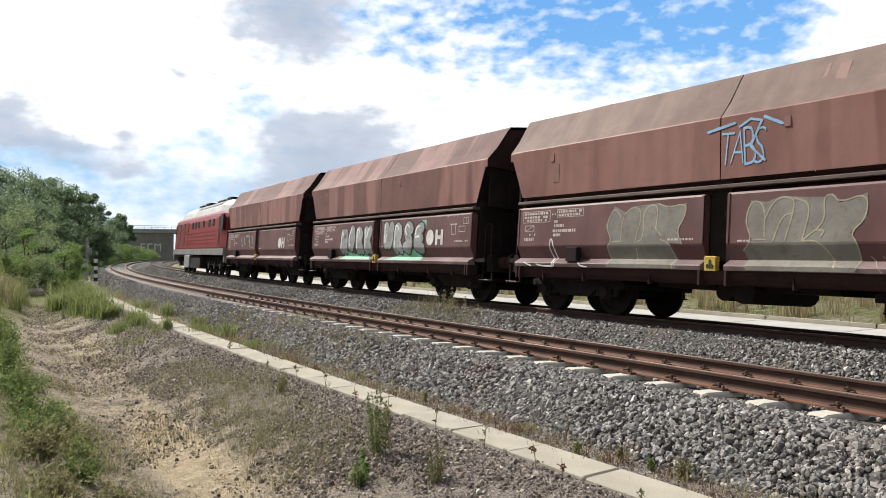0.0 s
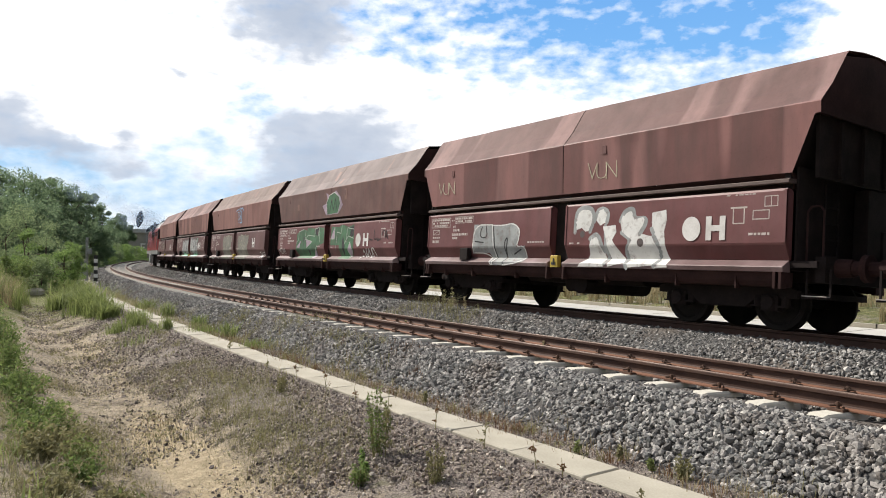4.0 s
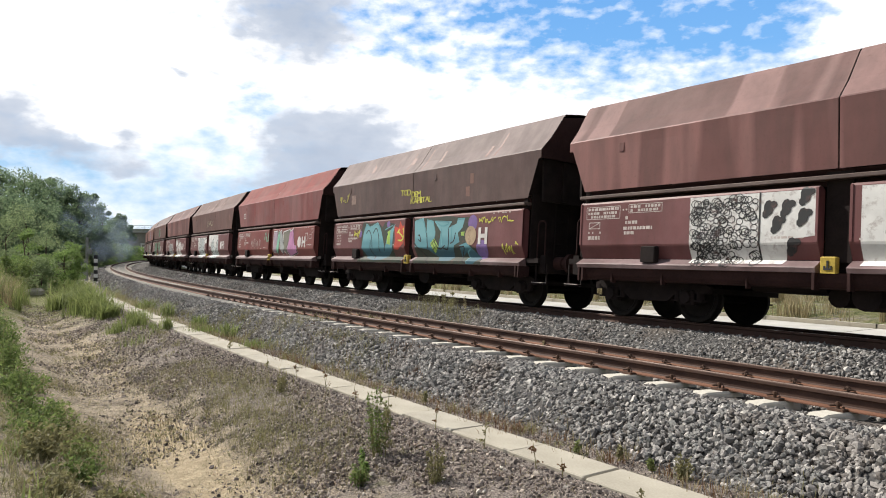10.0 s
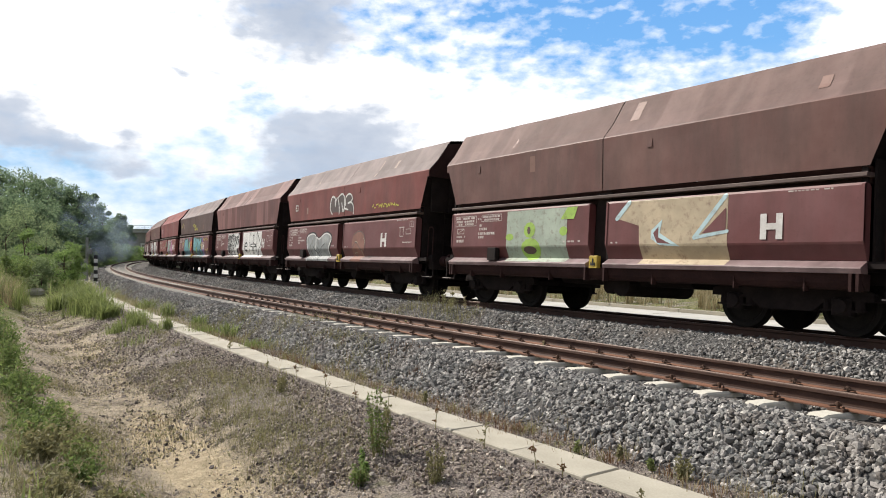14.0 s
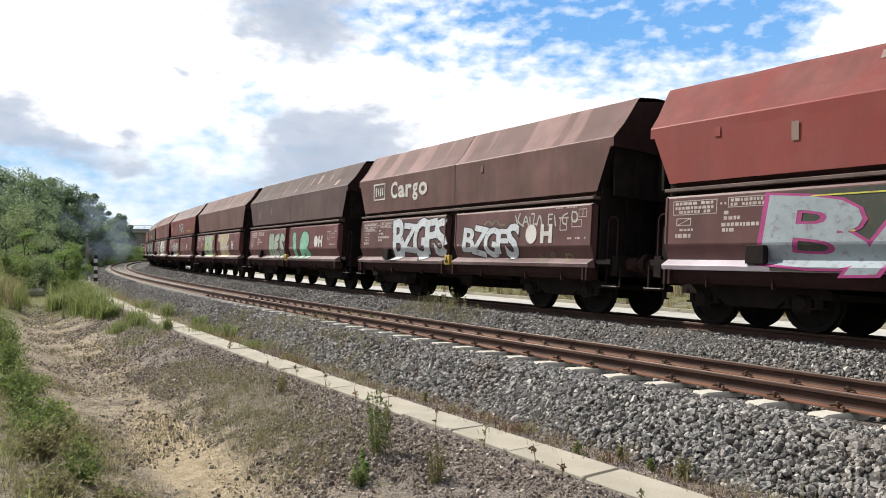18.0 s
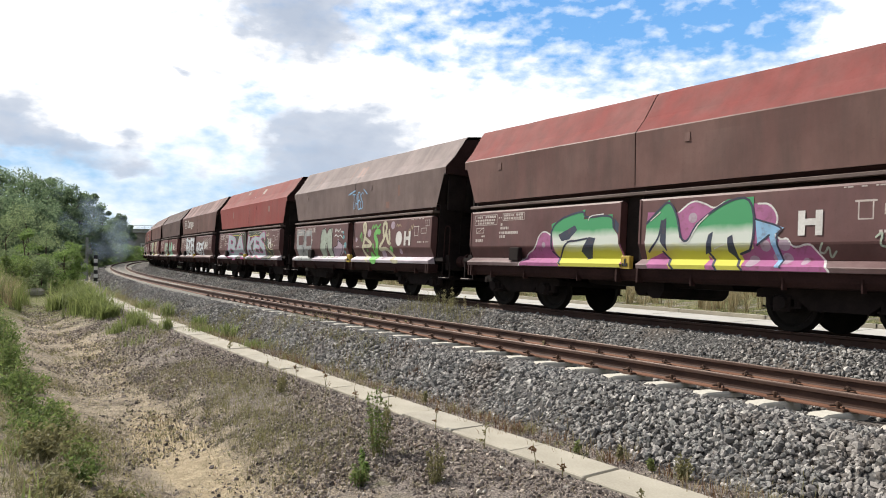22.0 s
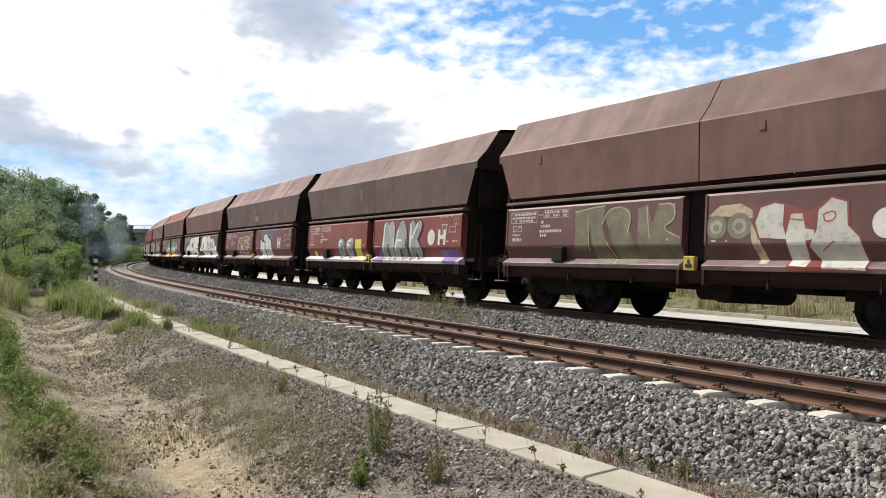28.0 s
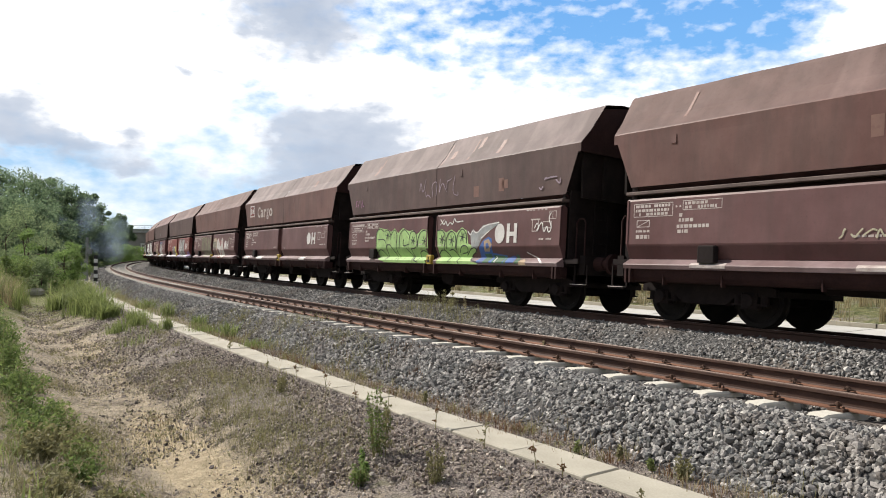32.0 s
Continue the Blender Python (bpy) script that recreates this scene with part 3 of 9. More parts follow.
# ---------------------------------------------------------------- plants
def leaf_mat(name, c1, c2, trans=0.35):
    m = bpy.data.materials.new(name)
    nt = nodes_of(m)
    g = nt.nodes.new("ShaderNodeNewGeometry")
    k = math_node(nt, "ADD", math_node(nt, "MULTIPLY", g.outputs["Random Per Island"], 0.6), math_node(nt, "MULTIPLY", noise_tex(nt, world_pos(nt), 0.9, 3), 0.4))
    finish(nt, mix(nt, ramp(nt, k, [(0.2, 0.0), (0.8, 1.0)]), c1, c2), 0.6, 0.0, None, 0, 0, 0.3, trans)
    return m


# pale bluish green: distance haze put into the leaf colour
mat_leaf_hazy = leaf_mat("hazy_tree_leaves", (0.100, 0.155, 0.088), (0.225, 0.295, 0.165), 0.62)
mat_leaf_m = leaf_mat("grey_green_leaves", (0.155, 0.21, 0.10), (0.30, 0.365, 0.19), 0.62)
mat_leaf_b = leaf_mat("bright_leaves", (0.13, 0.205, 0.06), (0.27, 0.37, 0.125), 0.6)
mat_shrub = leaf_mat("shrub_leaves", (0.10, 0.15, 0.045), (0.24, 0.30, 0.10), 0.5)
mat_grass = leaf_mat("green_blades", (0.13, 0.17, 0.05), (0.30, 0.34, 0.13), 0.45)
mat_dry = leaf_mat("dry_blades", (0.22, 0.18, 0.09), (0.46, 0.39, 0.24), 0.35)
mat_olive = leaf_mat("olive_weeds", (0.16, 0.155, 0.07), (0.34, 0.31, 0.16), 0.4)
mat_russet = leaf_mat("russet_weeds", (0.13, 0.06, 0.03), (0.26, 0.16, 0.08), 0.2)
mat_bark = mottled("bark", (0.06, 0.045, 0.035), (0.13, 0.10, 0.08), 3.0, 0.9, 0, 20, 0.6, 0.02)


def leaf_cards(centres, size, seed, spread=0.0):
    """Small folded leaves (two triangles) turned every way round the given places."""
    r = np.random.RandomState(seed)
    n = len(centres)
    q = r.normal(size=(n, 3))
    q /= np.linalg.norm(q, axis=1)[:, None]
    u = np.cross(q, r.normal(size=(n, 3)))
    u /= np.linalg.norm(u, axis=1)[:, None]
    w = np.cross(q, u)
    k = size * r.uniform(0.55, 1.35, (n, 1))
    c = centres + r.normal(size=(n, 3)) * spread
    v = np.stack([c - u * k, c + w * k * 0.45 + q * k * 0.18, c + u * k, c - w * k * 0.45 + q * k * 0.18], 1).reshape(-1, 3)
    o = (np.arange(n) * 4)[:, None]
    return v, np.concatenate([np.stack([o + 0, o + 1, o + 2], -1).reshape(-1, 3), np.stack([o + 0, o + 2, o + 3], -1).reshape(-1, 3)])


def make_tree(x, y, z, h, wide, seed, leaves, size, mat, name="tree", label="leafy broad-crowned green tree by the railway", low=0.18, clumps=26):
    r = np.random.RandomState(seed)
    t = tagged(empty(name, pose(x, y, z)), label, "tree" if name == "tree" else "bush", "trees along the line" if name == "tree" else "bushes along the line")
    top = Vector((r.uniform(-0.05, 0.05) * h, r.uniform(-0.05, 0.05) * h, h * 0.72))
    trunk = MB().tube((0, 0, -0.1), top * 0.5, 0.020 * h, 0.013 * h, 8).tube(top * 0.5, top, 0.013 * h, 0.004 * h, 8)
    cl, crad = [], []
    for i in range(clumps):
        a, f = r.uniform(0, 2 * math.pi), r.uniform(0, 1)
        zz = h * (low + (0.96 - low) * f)
        rad = wide * 0.5 * math.sin(math.pi * (0.16 + 0.76 * f)) ** 0.7 * r.uniform(0.35, 1.0)
        cl.append((rad * math.cos(a), rad * math.sin(a), zz))
        crad.append(wide * r.uniform(0.10, 0.21))
        if i % 3 == 0:
            trunk.tube(top * (0.35 + 0.6 * f), cl[-1], 0.008 * h, 0.003 * h, 5)
    part("trunk", trunk, mat_bark, t)
    cl, crad = np.array(cl), np.array(crad)
    which = r.randint(0, clumps, leaves)
    d = r.normal(size=(leaves, 3))
    d /= np.linalg.norm(d, axis=1)[:, None]
    c = cl[which] + d * (crad[which] * r.uniform(0.35, 1.1, leaves) ** 0.6)[:, None] * np.array([1, 1, 0.8])
    v, f = leaf_cards(c, size, seed + 1)
    put("crown", big_mesh("crown", v, f, mat), t)
    return t


def spot(px, dist):
    """A place seen at px across the picture, at that distance."""
    a = math.atan((px - 784) / 1288)
    return dist * math.sin(a), dist * math.cos(a)


def grown(px, dist, top_y):
    """The place of a plant and its height, from the line of sight to its top."""
    x, y = spot(px, dist)
    z = float(ground_z(x, y)[0])
    return x, y, z, dist * (451.5 - top_y) / 1288 + CAM_H - z


# sight line across, distance, sight line of the top, width
TREES = [(-60, 74, 312, 6.5), (-8, 66, 312, 4.6), (32, 64, 317, 5.2), (64, 70, 310, 6.0), (86, 78, 322, 4.5), (106, 84, 340, 4.5), (125, 92, 334, 4.6), (144, 104, 348, 4.8), (161, 118, 348, 3.6), (177, 132, 366, 4.6),
         (196, 150, 388, 5.0), (212, 160, 382, 3.6), (226, 168, 398, 4.0), (20, 56, 352, 5.5), (62, 60, 362, 5.0), (-22, 52, 345, 6.0), (100, 76, 372, 5.0), (130, 88, 378, 5.0), (160, 105, 390, 5.5), (186, 128, 402, 5.5), (206, 146, 412, 5.5)]
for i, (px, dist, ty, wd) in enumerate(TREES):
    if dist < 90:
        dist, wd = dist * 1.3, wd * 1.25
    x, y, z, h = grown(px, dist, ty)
    make_tree(x, y, z, (h - 0.11 * wd) * 0.985, wd, 300 + i, 12000, 0.115, mat_leaf_hazy, "tree", "leafy dark green tree by the railway", 0.10, 40)
BUSHES = [(50, 54, 380, 3.8, mat_leaf_m), (80, 56, 396, 3.4, mat_leaf_m), (14, 53, 392, 3.4, mat_leaf_m), (46, 47, 414, 1.8, mat_leaf_b), (113, 45, 424, 2.2, mat_leaf_b), (125, 46, 440, 1.6, mat_leaf_b), (182, 108, 432, 3.6, mat_leaf_b), (196, 120, 436, 4.0, mat_leaf_m), (216, 138, 438, 5.0, mat_leaf_b),
          (240, 158, 441, 6.0, mat_leaf_b), (262, 170, 447, 5.0, mat_leaf_b), (150, 84, 440, 3.2, mat_leaf_m), (72, 44, 450, 1.8, mat_leaf_m), (20, 43, 452, 2.0, mat_shrub), (140, 62, 450, 2.0, mat_shrub)]
for i, (px, dist, ty, wd, m) in enumerate(BUSHES):
    x, y, z, h = grown(px, dist, ty)
    words = "bright green bush on the grassy bank" if m is mat_leaf_b else "grey-green bush below the trees" if m is mat_leaf_m else "low green bush in the tall grass"
    make_tree(x, y, z - 0.1, h, wd, 400 + i, 5000, 0.05 if dist < 70 else 0.11, m, "bush", words, 0.0, 26)


def blades(n, s_rng, o_rng, height, width, seed, lean=0.35, clump=0, pts=None):
    """Grass blades: two tapering pieces each, in tufts or singly, on the ground."""
    r = np.random.RandomState(seed)
    if pts is not None:
        pts = np.array(pts, dtype=float)
        k = r.randint(0, len(pts), n)
        s, o = pts[k, 0] + r.normal(size=n) * pts[k, 2], pts[k, 1] + r.normal(size=n) * pts[k, 2]
        height = height * pts[k, 3]
    elif clump:
        cs, co = r.uniform(*s_rng, clump), r.uniform(*o_rng, clump)
        k = r.randint(0, clump, n)
        sp = r.uniform(0.03, 0.16, clump)[k]
        s, o = cs[k] + r.normal(size=n) * sp, co[k] + r.normal(size=n) * sp
    else:
        s, o = r.uniform(*s_rng, n), r.uniform(*o_rng, n)
    x, y, _ = line(s, o)
    z = np.where((o > -2.55) & (o < 6.2), np.interp(o, BED[:, 0], BED[:, 1]), ground_z(x, y)) - 0.02
    h = height * r.uniform(0.45, 1.15, n)
    a = r.uniform(0, 2 * math.pi, n)
    d = np.stack([np.cos(a), np.sin(a), np.zeros(n)], 1)
    p = np.stack([-np.sin(a), np.cos(a), np.zeros(n)], 1) * (width * r.uniform(0.6, 1.3, n))[:, None]
    base = np.stack([x, y, z], 1)
    ln = (lean * r.uniform(0.1, 1.4, n) * h)[:, None]
    mid = base + d * ln * 0.35 + np.array([0, 0, 1]) * (h * 0.6)[:, None]
    tip = base + d * ln + np.array([0, 0, 1]) * (h * 0.95)[:, None]
    v = np.stack([base - p, base + p, mid + p * 0.8, mid - p * 0.8, tip], 1).reshape(-1, 3)
    i0 = (np.arange(n) * 5)[:, None]
    f = np.concatenate([np.concatenate([i0 + 0, i0 + 1, i0 + 2], 1), np.concatenate([i0 + 0, i0 + 2, i0 + 3], 1), np.concatenate([i0 + 3, i0 + 2, i0 + 4], 1)])
    return v, f


def stuff(name, chunks, mat, label, cat):
    v, f = merged(chunks)
    return tagged(put(name, big_mesh(name, v, f, mat)), label, cat, kind="stuff")


stuff("grass_green", [blades(1000, (12, 34), (-4.7, -3.7), 0.30, 0.005, 11, 0.5, 36), blades(800, None, None, 0.55, 0.010, 17, 0.7, 0, [(16.2, -4.0, 0.12, 1.0), (15.6, -3.9, 0.10, 0.8), (18.0, -2.65, 0.10, 1.0), (14.2, -2.6, 0.10, 0.7), (21.5, -2.7, 0.15, 0.8), (11.5, -2.6, 0.10, 0.7)]),
                      blades(2200, None, None, 0.95, 0.016, 12, 0.85, 0, [(23.5, -4.5, 0.26, 1.0), (22.3, -4.35, 0.22, 1.0), (21.0, -4.3, 0.2, 0.75), (27.0, -5.1, 0.22, 0.85), (19.2, -4.2, 0.14, 0.6), (30, -4.2, 0.4, 0.8), (35, -4.1, 0.5, 0.8)]),
                      blades(1000, None, None, 0.40, 0.006, 13, 0.5, 0, [(15.2, -4.5, 0.13, 1.0), (13.8, -3.5, 0.07, 1.0), (16.8, -3.6, 0.12, 1.0), (12.6, -2.9, 0.2, 0.6), (9.0, -2.75, 0.15, 0.6)]),
                      blades(9000, (13, 60), (-14, -7.4), 0.50, 0.007, 14, 0.5, 420),
                      blades(1500, (-2, 12), (-9.5, -7.3), 0.25, 0.005, 15, 0.6, 70),
                      blades(9000, (50, 100), (-20, -4.2), 0.95, 0.022, 16, 0.5, 400), blades(12000, (26, 46), (-15, -6.2), 1.05, 0.010, 18, 0.5, 460)], mat_grass, "tall green grass on the bank", "grass")
stuff("grass_dry", [blades(1500, (6, 40), (-8.4, -7.0), 0.34, 0.003, 21, 0.6, 100), blades(2500, (-4, 36), (-2.95, -2.45), 0.18, 0.003, 22, 0.6, 160),
                    blades(2500, (-3, 12), (-8.6, -6.2), 0.18, 0.003, 23, 0.8, 140), blades(5000, (14, 60), (-12, -7.0), 0.45, 0.006, 24, 0.5, 250), blades(10000, (26, 46), (-15, -6.6), 1.15, 0.008, 27, 0.5, 340), blades(5000, (50, 85), (-20, -5.0), 0.85, 0.016, 28, 0.5, 200), blades(9000, (-2, 16), (-6.4, -3.6), 0.075, 0.0022, 26, 1.0),
                    blades(16000, (-8, 45), (10.9, 16), 0.7, 0.010, 25, 0.4, 700)], mat_dry, "dry straw-coloured grass", "grass")
stuff("weeds_olive", [blades(900, None, None, 0.55, 0.004, 38, 0.6, 0, [(9.6, 2.4, 0.25, 1.0), (10.6, 2.5, 0.3, 0.9), (8.6, 2.3, 0.25, 0.7), (11.5, 2.2, 0.3, 0.6), (9.8, 0.3, 0.25, 0.5), (10.8, -0.2, 0.25, 0.5), (9.4, -1.5, 0.3, 0.5)]), blades(2600, (4, 34), (-2.95, -2.3), 0.26, 0.004, 39, 0.6, 90), blades(5500, (1.0, 8.5), (-5.2, -4.0), 0.13, 0.0026, 31, 1.0, 240), blades(2400, None, None, 0.26, 0.003, 40, 0.9, 0, [(4.9, -4.4, 0.35, 1.0), (3.6, -4.6, 0.35, 0.8), (6.0, -4.3, 0.4, 0.7), (2.6, -4.9, 0.25, 0.6), (4.0, -6.9, 0.2, 0.9), (2.5, -6.9, 0.2, 0.8)]), blades(3000, (-4, 30), (-2.98, -2.4), 0.15, 0.003, 32, 0.8, 140), blades(4500, (-2, 14), (-6.9, -5.0), 0.09, 0.003, 33, 1.0, 240),
                      blades(2200, (5, 14), (-2.3, -1.8), 0.16, 0.003, 34, 0.7, 60), blades(7000, (-2, 9), (-8.2, -6.3), 0.13, 0.004, 35, 1.0, 260), blades(3500, (9, 30), (-6.6, -3.7), 0.14, 0.004, 36, 0.9, 130),
                      blades(9000, (-2, 14), (-6.6, -3.6), 0.06, 0.003, 37, 1.0)], mat_olive, "low olive weeds on the slope", "weeds")
stuff("weeds_russet", [blades(1500, (-4, 12), (-2.95, -2.5), 0.16, 0.003, 41, 0.8, 60), blades(500, (3, 12), (-2.5, -1.7), 0.18, 0.003, 42, 0.6, 30), blades(900, (-2, 8), (-5.6, -3.8), 0.08, 0.003, 43, 0.9, 80)], mat_russet, "russet dried weeds beside the trough", "weeds")


def weed(s, o, h, seed, leaves=60, size=0.022, mat=None, name="weed", label="thin green weed beside the cable trough", z=None):
    """A single plant: stem, a few twigs, small leaves."""
    r = np.random.RandomState(seed)
    x, y, _ = line(s, o)
    z = float(ground_z(x, y)[0]) if z is None else z
    w = tagged(empty(name, pose(float(x), float(y), z)), label, "weed", "single weeds along the trough")
    mb = MB()
    tip = Vector((r.uniform(-0.12, 0.12) * h, r.uniform(-0.12, 0.12) * h, h))
    mb.tube((0, 0, -0.02), tip * 0.6, 0.006, 0.004, 5).tube(tip * 0.6, tip, 0.004, 0.0015, 5)
    pts = []
    for i in range(max(3, leaves // 9)):
        f = r.uniform(0.15, 0.98)
        e = tip * f + Vector((r.uniform(-1, 1), r.uniform(-1, 1), r.uniform(0.1, 0.8))) * 0.22 * h * (1.1 - f)
        mb.tube(tip * f, e, 0.003, 0.0012, 4)
        for _ in range(9):
            pts.append(tip * f + (e - tip * f) * r.uniform(0.3, 1.1))
    part("stem", mb, mat_olive, w)
    v, f = leaf_cards(np.array(pts), size, seed + 1, 0.012)
    put("foliage", big_mesh("foliage", v, f, mat or mat_grass), w)
    return w


WEEDS = [(0.80, -4.25, 0.5, 160, 0.020, mat_olive), (0.52, -4.62, 0.16, 120, 0.022, mat_leaf_b), (0.72, -4.55, 0.20, 90, 0.022, mat_leaf_b), (3.82, -3.50, 0.30, 40, 0.016, mat_russet),
         (1.95, -3.56, 0.34, 60, 0.018, mat_olive), (1.04, -3.47, 0.30, 45, 0.018, mat_russet), (0.11, -3.50, 0.28, 50, 0.018, mat_olive), (-0.70, -3.52, 0.24, 45, 0.018, mat_russet),
         (-1.02, -3.5, 0.17, 30, 0.016, mat_russet), (-1.85, -3.46, 0.12, 30, 0.016, mat_olive), (6.36, -0.66, 0.34, 60, 0.022, mat_dry), (3.59, 0.45, 0.2, 50, 0.018, mat_dry), (2.9, -3.5, 0.22, 40, 0.016, mat_russet),
         (4.9, -3.5, 0.26, 40, 0.018, mat_russet), (6.2, -3.5, 0.22, 40, 0.018, mat_olive), (8.3, -3.5, 0.30, 60, 0.02, mat_olive), (-0.54, -2.85, 0.12, 90, 0.022, mat_grass), (-0.95, -2.68, 0.14, 160, 0.022, mat_olive),
         (-1.3, -2.66, 0.12, 120, 0.022, mat_grass), (2.2, -2.85, 0.16, 110, 0.022, mat_olive), (9.6, 2.6, 0.6, 120, 0.03, mat_olive), (10.2, 2.7, 0.5, 100, 0.03, mat_olive), (8.9, 2.55, 0.42, 90, 0.03, mat_dry)]
for i, (s, o, h, n, sz, m) in enumerate(WEEDS):
    onbed = -2.5 < o < 6
    weed(s, o, h, 500 + i, n, sz, m, "weed", "thin weed growing between ballast and rail" if onbed else "thin weed beside the cable trough", float(np.interp(o, BED[:, 0], BED[:, 1])) if onbed else None)


def tall_weed(s, o, h, wide, seed, mat, label):
    """A clump of upright feathery stems with narrow leaves."""
    r = np.random.RandomState(seed)
    x, y, _ = line(s, o)
    w = tagged(empty("tall_weed", pose(float(x), float(y), float(ground_z(x, y)[0]) - 0.02)), label, "weed", "tall weeds on the slope")
    mb, pts = MB(), []
    for i in range(16):
        a, k = r.uniform(0, 2 * math.pi), r.uniform(0.1, 1) ** 0.7
        foot = Vector((math.cos(a), math.sin(a), 0)) * 0.05 * k
        tip = Vector((math.cos(a) * k * wide / 2, math.sin(a) * k * wide / 2, h * r.uniform(0.5, 1.0) * (1.05 - 0.35 * k)))
        mb.tube(foot, tip, 0.005, 0.0015, 5)
        for _ in range(18 if h < 0.6 else 40):
            f = r.uniform(0.12, 1.02)
            pts.append(tuple(foot + (tip - foot) * f + Vector(r.normal(size=3)) * 0.035 * (1.15 - f)))
    tagged(part("stem", mb, mat_olive, w), kind="stuff")
    v, f = leaf_cards(np.array(pts), 0.020, seed + 1, 0.006)
    put("foliage", big_mesh("foliage", v, f, mat), w)


tall_weed(0.87, -4.32, 0.92, 0.36, 71, mat_shrub, "tall feathery green weed on the gritty slope")
tall_weed(0.45, -4.75, 0.30, 0.22, 72, mat_shrub, "low green weed on the gritty slope")
tall_weed(-0.2, -4.30, 0.45, 0.20, 73, mat_olive, "thin olive weed on the gritty slope")
tall_weed(4.3, -4.0, 0.42, 0.30, 74, mat_olive, "thin olive weed below the cable trough")
tall_weed(-1.6, -2.6, 0.30, 0.22, 75, mat_olive, "thin olive weed beside the ballast")


def shrub(s, o, h, wide, seed, n, size, mat, label):
    """A low leafy plant of many stems."""
    r = np.random.RandomState(seed)
    x, y, _ = line(s, o)
    w = tagged(empty("shrub", pose(float(x), float(y), float(ground_z(x, y)[0]) - 0.03)), label, "shrub", "leafy shrubs on the bank")
    mb, pts = MB(), []
    for i in range(22):
        a, k = r.uniform(0, 2 * math.pi), r.uniform(0.1, 1)
        tip = Vector((math.cos(a) * k * wide / 2, math.sin(a) * k * wide / 2, h * r.uniform(0.45, 1.0) * (1.1 - 0.5 * k)))
        mb.tube((tip.x * 0.2, tip.y * 0.2, 0), tip, 0.007, 0.002, 5)
        for _ in range(n // 22):
            pts.append(tip * r.uniform(0.35, 1.05))
    part("stem", mb, mat_olive, w)
    v, f = leaf_cards(np.array([tuple(p) for p in pts]), size, seed, 0.05)
    put("foliage", big_mesh("foliage", v, f, mat), w)


for i, (s, o, h, wd, n, m) in enumerate([(9.0, -7.25, 0.75, 0.7, 800, mat_shrub), (7.4, -7.3, 0.62, 0.7, 700, mat_shrub), (11.2, -7.3, 0.85, 0.9, 800, mat_shrub), (5.6, -7.3, 0.45, 0.7, 600, mat_shrub), (4.0, -7.25, 0.34, 0.8, 500, mat_shrub),
                                         (3.0, -7.3, 0.30, 0.8, 550, mat_shrub), (2.0, -7.3, 0.32, 0.8, 600, mat_olive), (3.4, -6.8, 0.18, 0.6, 260, mat_olive), (4.9, -6.85, 0.2, 0.6, 260, mat_grass), (1.6, -7.0, 0.24, 0.6, 400, mat_shrub),
                                         (6.4, -7.0, 0.25, 0.7, 260, mat_olive), (14.5, -7.6, 0.9, 1.2, 700, mat_shrub), (18, -8.6, 0.9, 1.4, 600, mat_grass), (0.6, -7.3, 0.3, 0.7, 350, mat_olive), (2.5, -6.95, 0.22, 0.7, 420, mat_grass), (1.1, -6.75, 0.16, 0.6, 300, mat_olive), (3.7, -7.05, 0.26, 0.7, 420, mat_shrub), (0.1, -6.95, 0.25, 0.7, 420, mat_shrub), (5.2, -7.25, 0.5, 0.8, 650, mat_shrub), (13.0, -7.5, 0.7, 1.0, 700, mat_shrub), (16.5, -7.9, 0.8, 1.2, 600, mat_shrub), (21.0, -8.2, 0.8, 1.4, 600, mat_shrub)]):
    shrub(s, o, h, wd, 600 + i, int(n * 1.7), 0.027 if s < 12 else 0.045, m, "leafy green shrub on the ditch bank" if m is mat_shrub else "low leafy weeds in the ditch")

# grit and small stones on the slope
def on_ground(s, o, x, y):
    return ground_z(x, y)


mat_grit = bpy.data.materials.new("earth_grit")
nt = nodes_of(mat_grit)
g = nt.nodes.new("ShaderNodeNewGeometry")
finish(nt, ramp(nt, g.outputs["Random Per Island"], [(0.0, (0.080, 0.068, 0.064)), (0.35, (0.21, 0.178, 0.162)), (0.70, (0.36, 0.305, 0.265)), (0.93, (0.50, 0.43, 0.365)), (1.0, (0.6, 0.56, 0.5))]), 0.95, 0.0, noise_tex(nt, world_pos(nt), 80, 3), 0.5, 0.01, 0.2)
v, f = merged([rocks(30000, (-3, 9), (-5.3, -3.45), 0.026, on_ground, 51, False, 0.1, 0.3), rocks(9000, (-2, 12), (-7.4, -5.2), 0.020, on_ground, 52, False, 0.15), rocks(9000, (-4, 14), (-2.95, -2.45), 0.022, on_ground, 53, False, 0.1),
               rocks(9000, (-3, 10), (-5.2, -3.5), 0.042, on_ground, 54, True, 0.2, 0.3), rocks(1800, (-2, 12), (-6.6, -5.0), 0.040, on_ground, 56, True, 0.25), rocks(3500, (9, 20), (-5.6, -3.6), 0.05, on_ground, 57, False, 0.2), rocks(9000, (9, 30), (-6.5, -3.5), 0.04, on_ground, 55, False, 0.2)])
tagged(put("grit", big_mesh("grit", v, f, mat_grit)), "small stones and clods on the dry slope", "grit", kind="stuff")

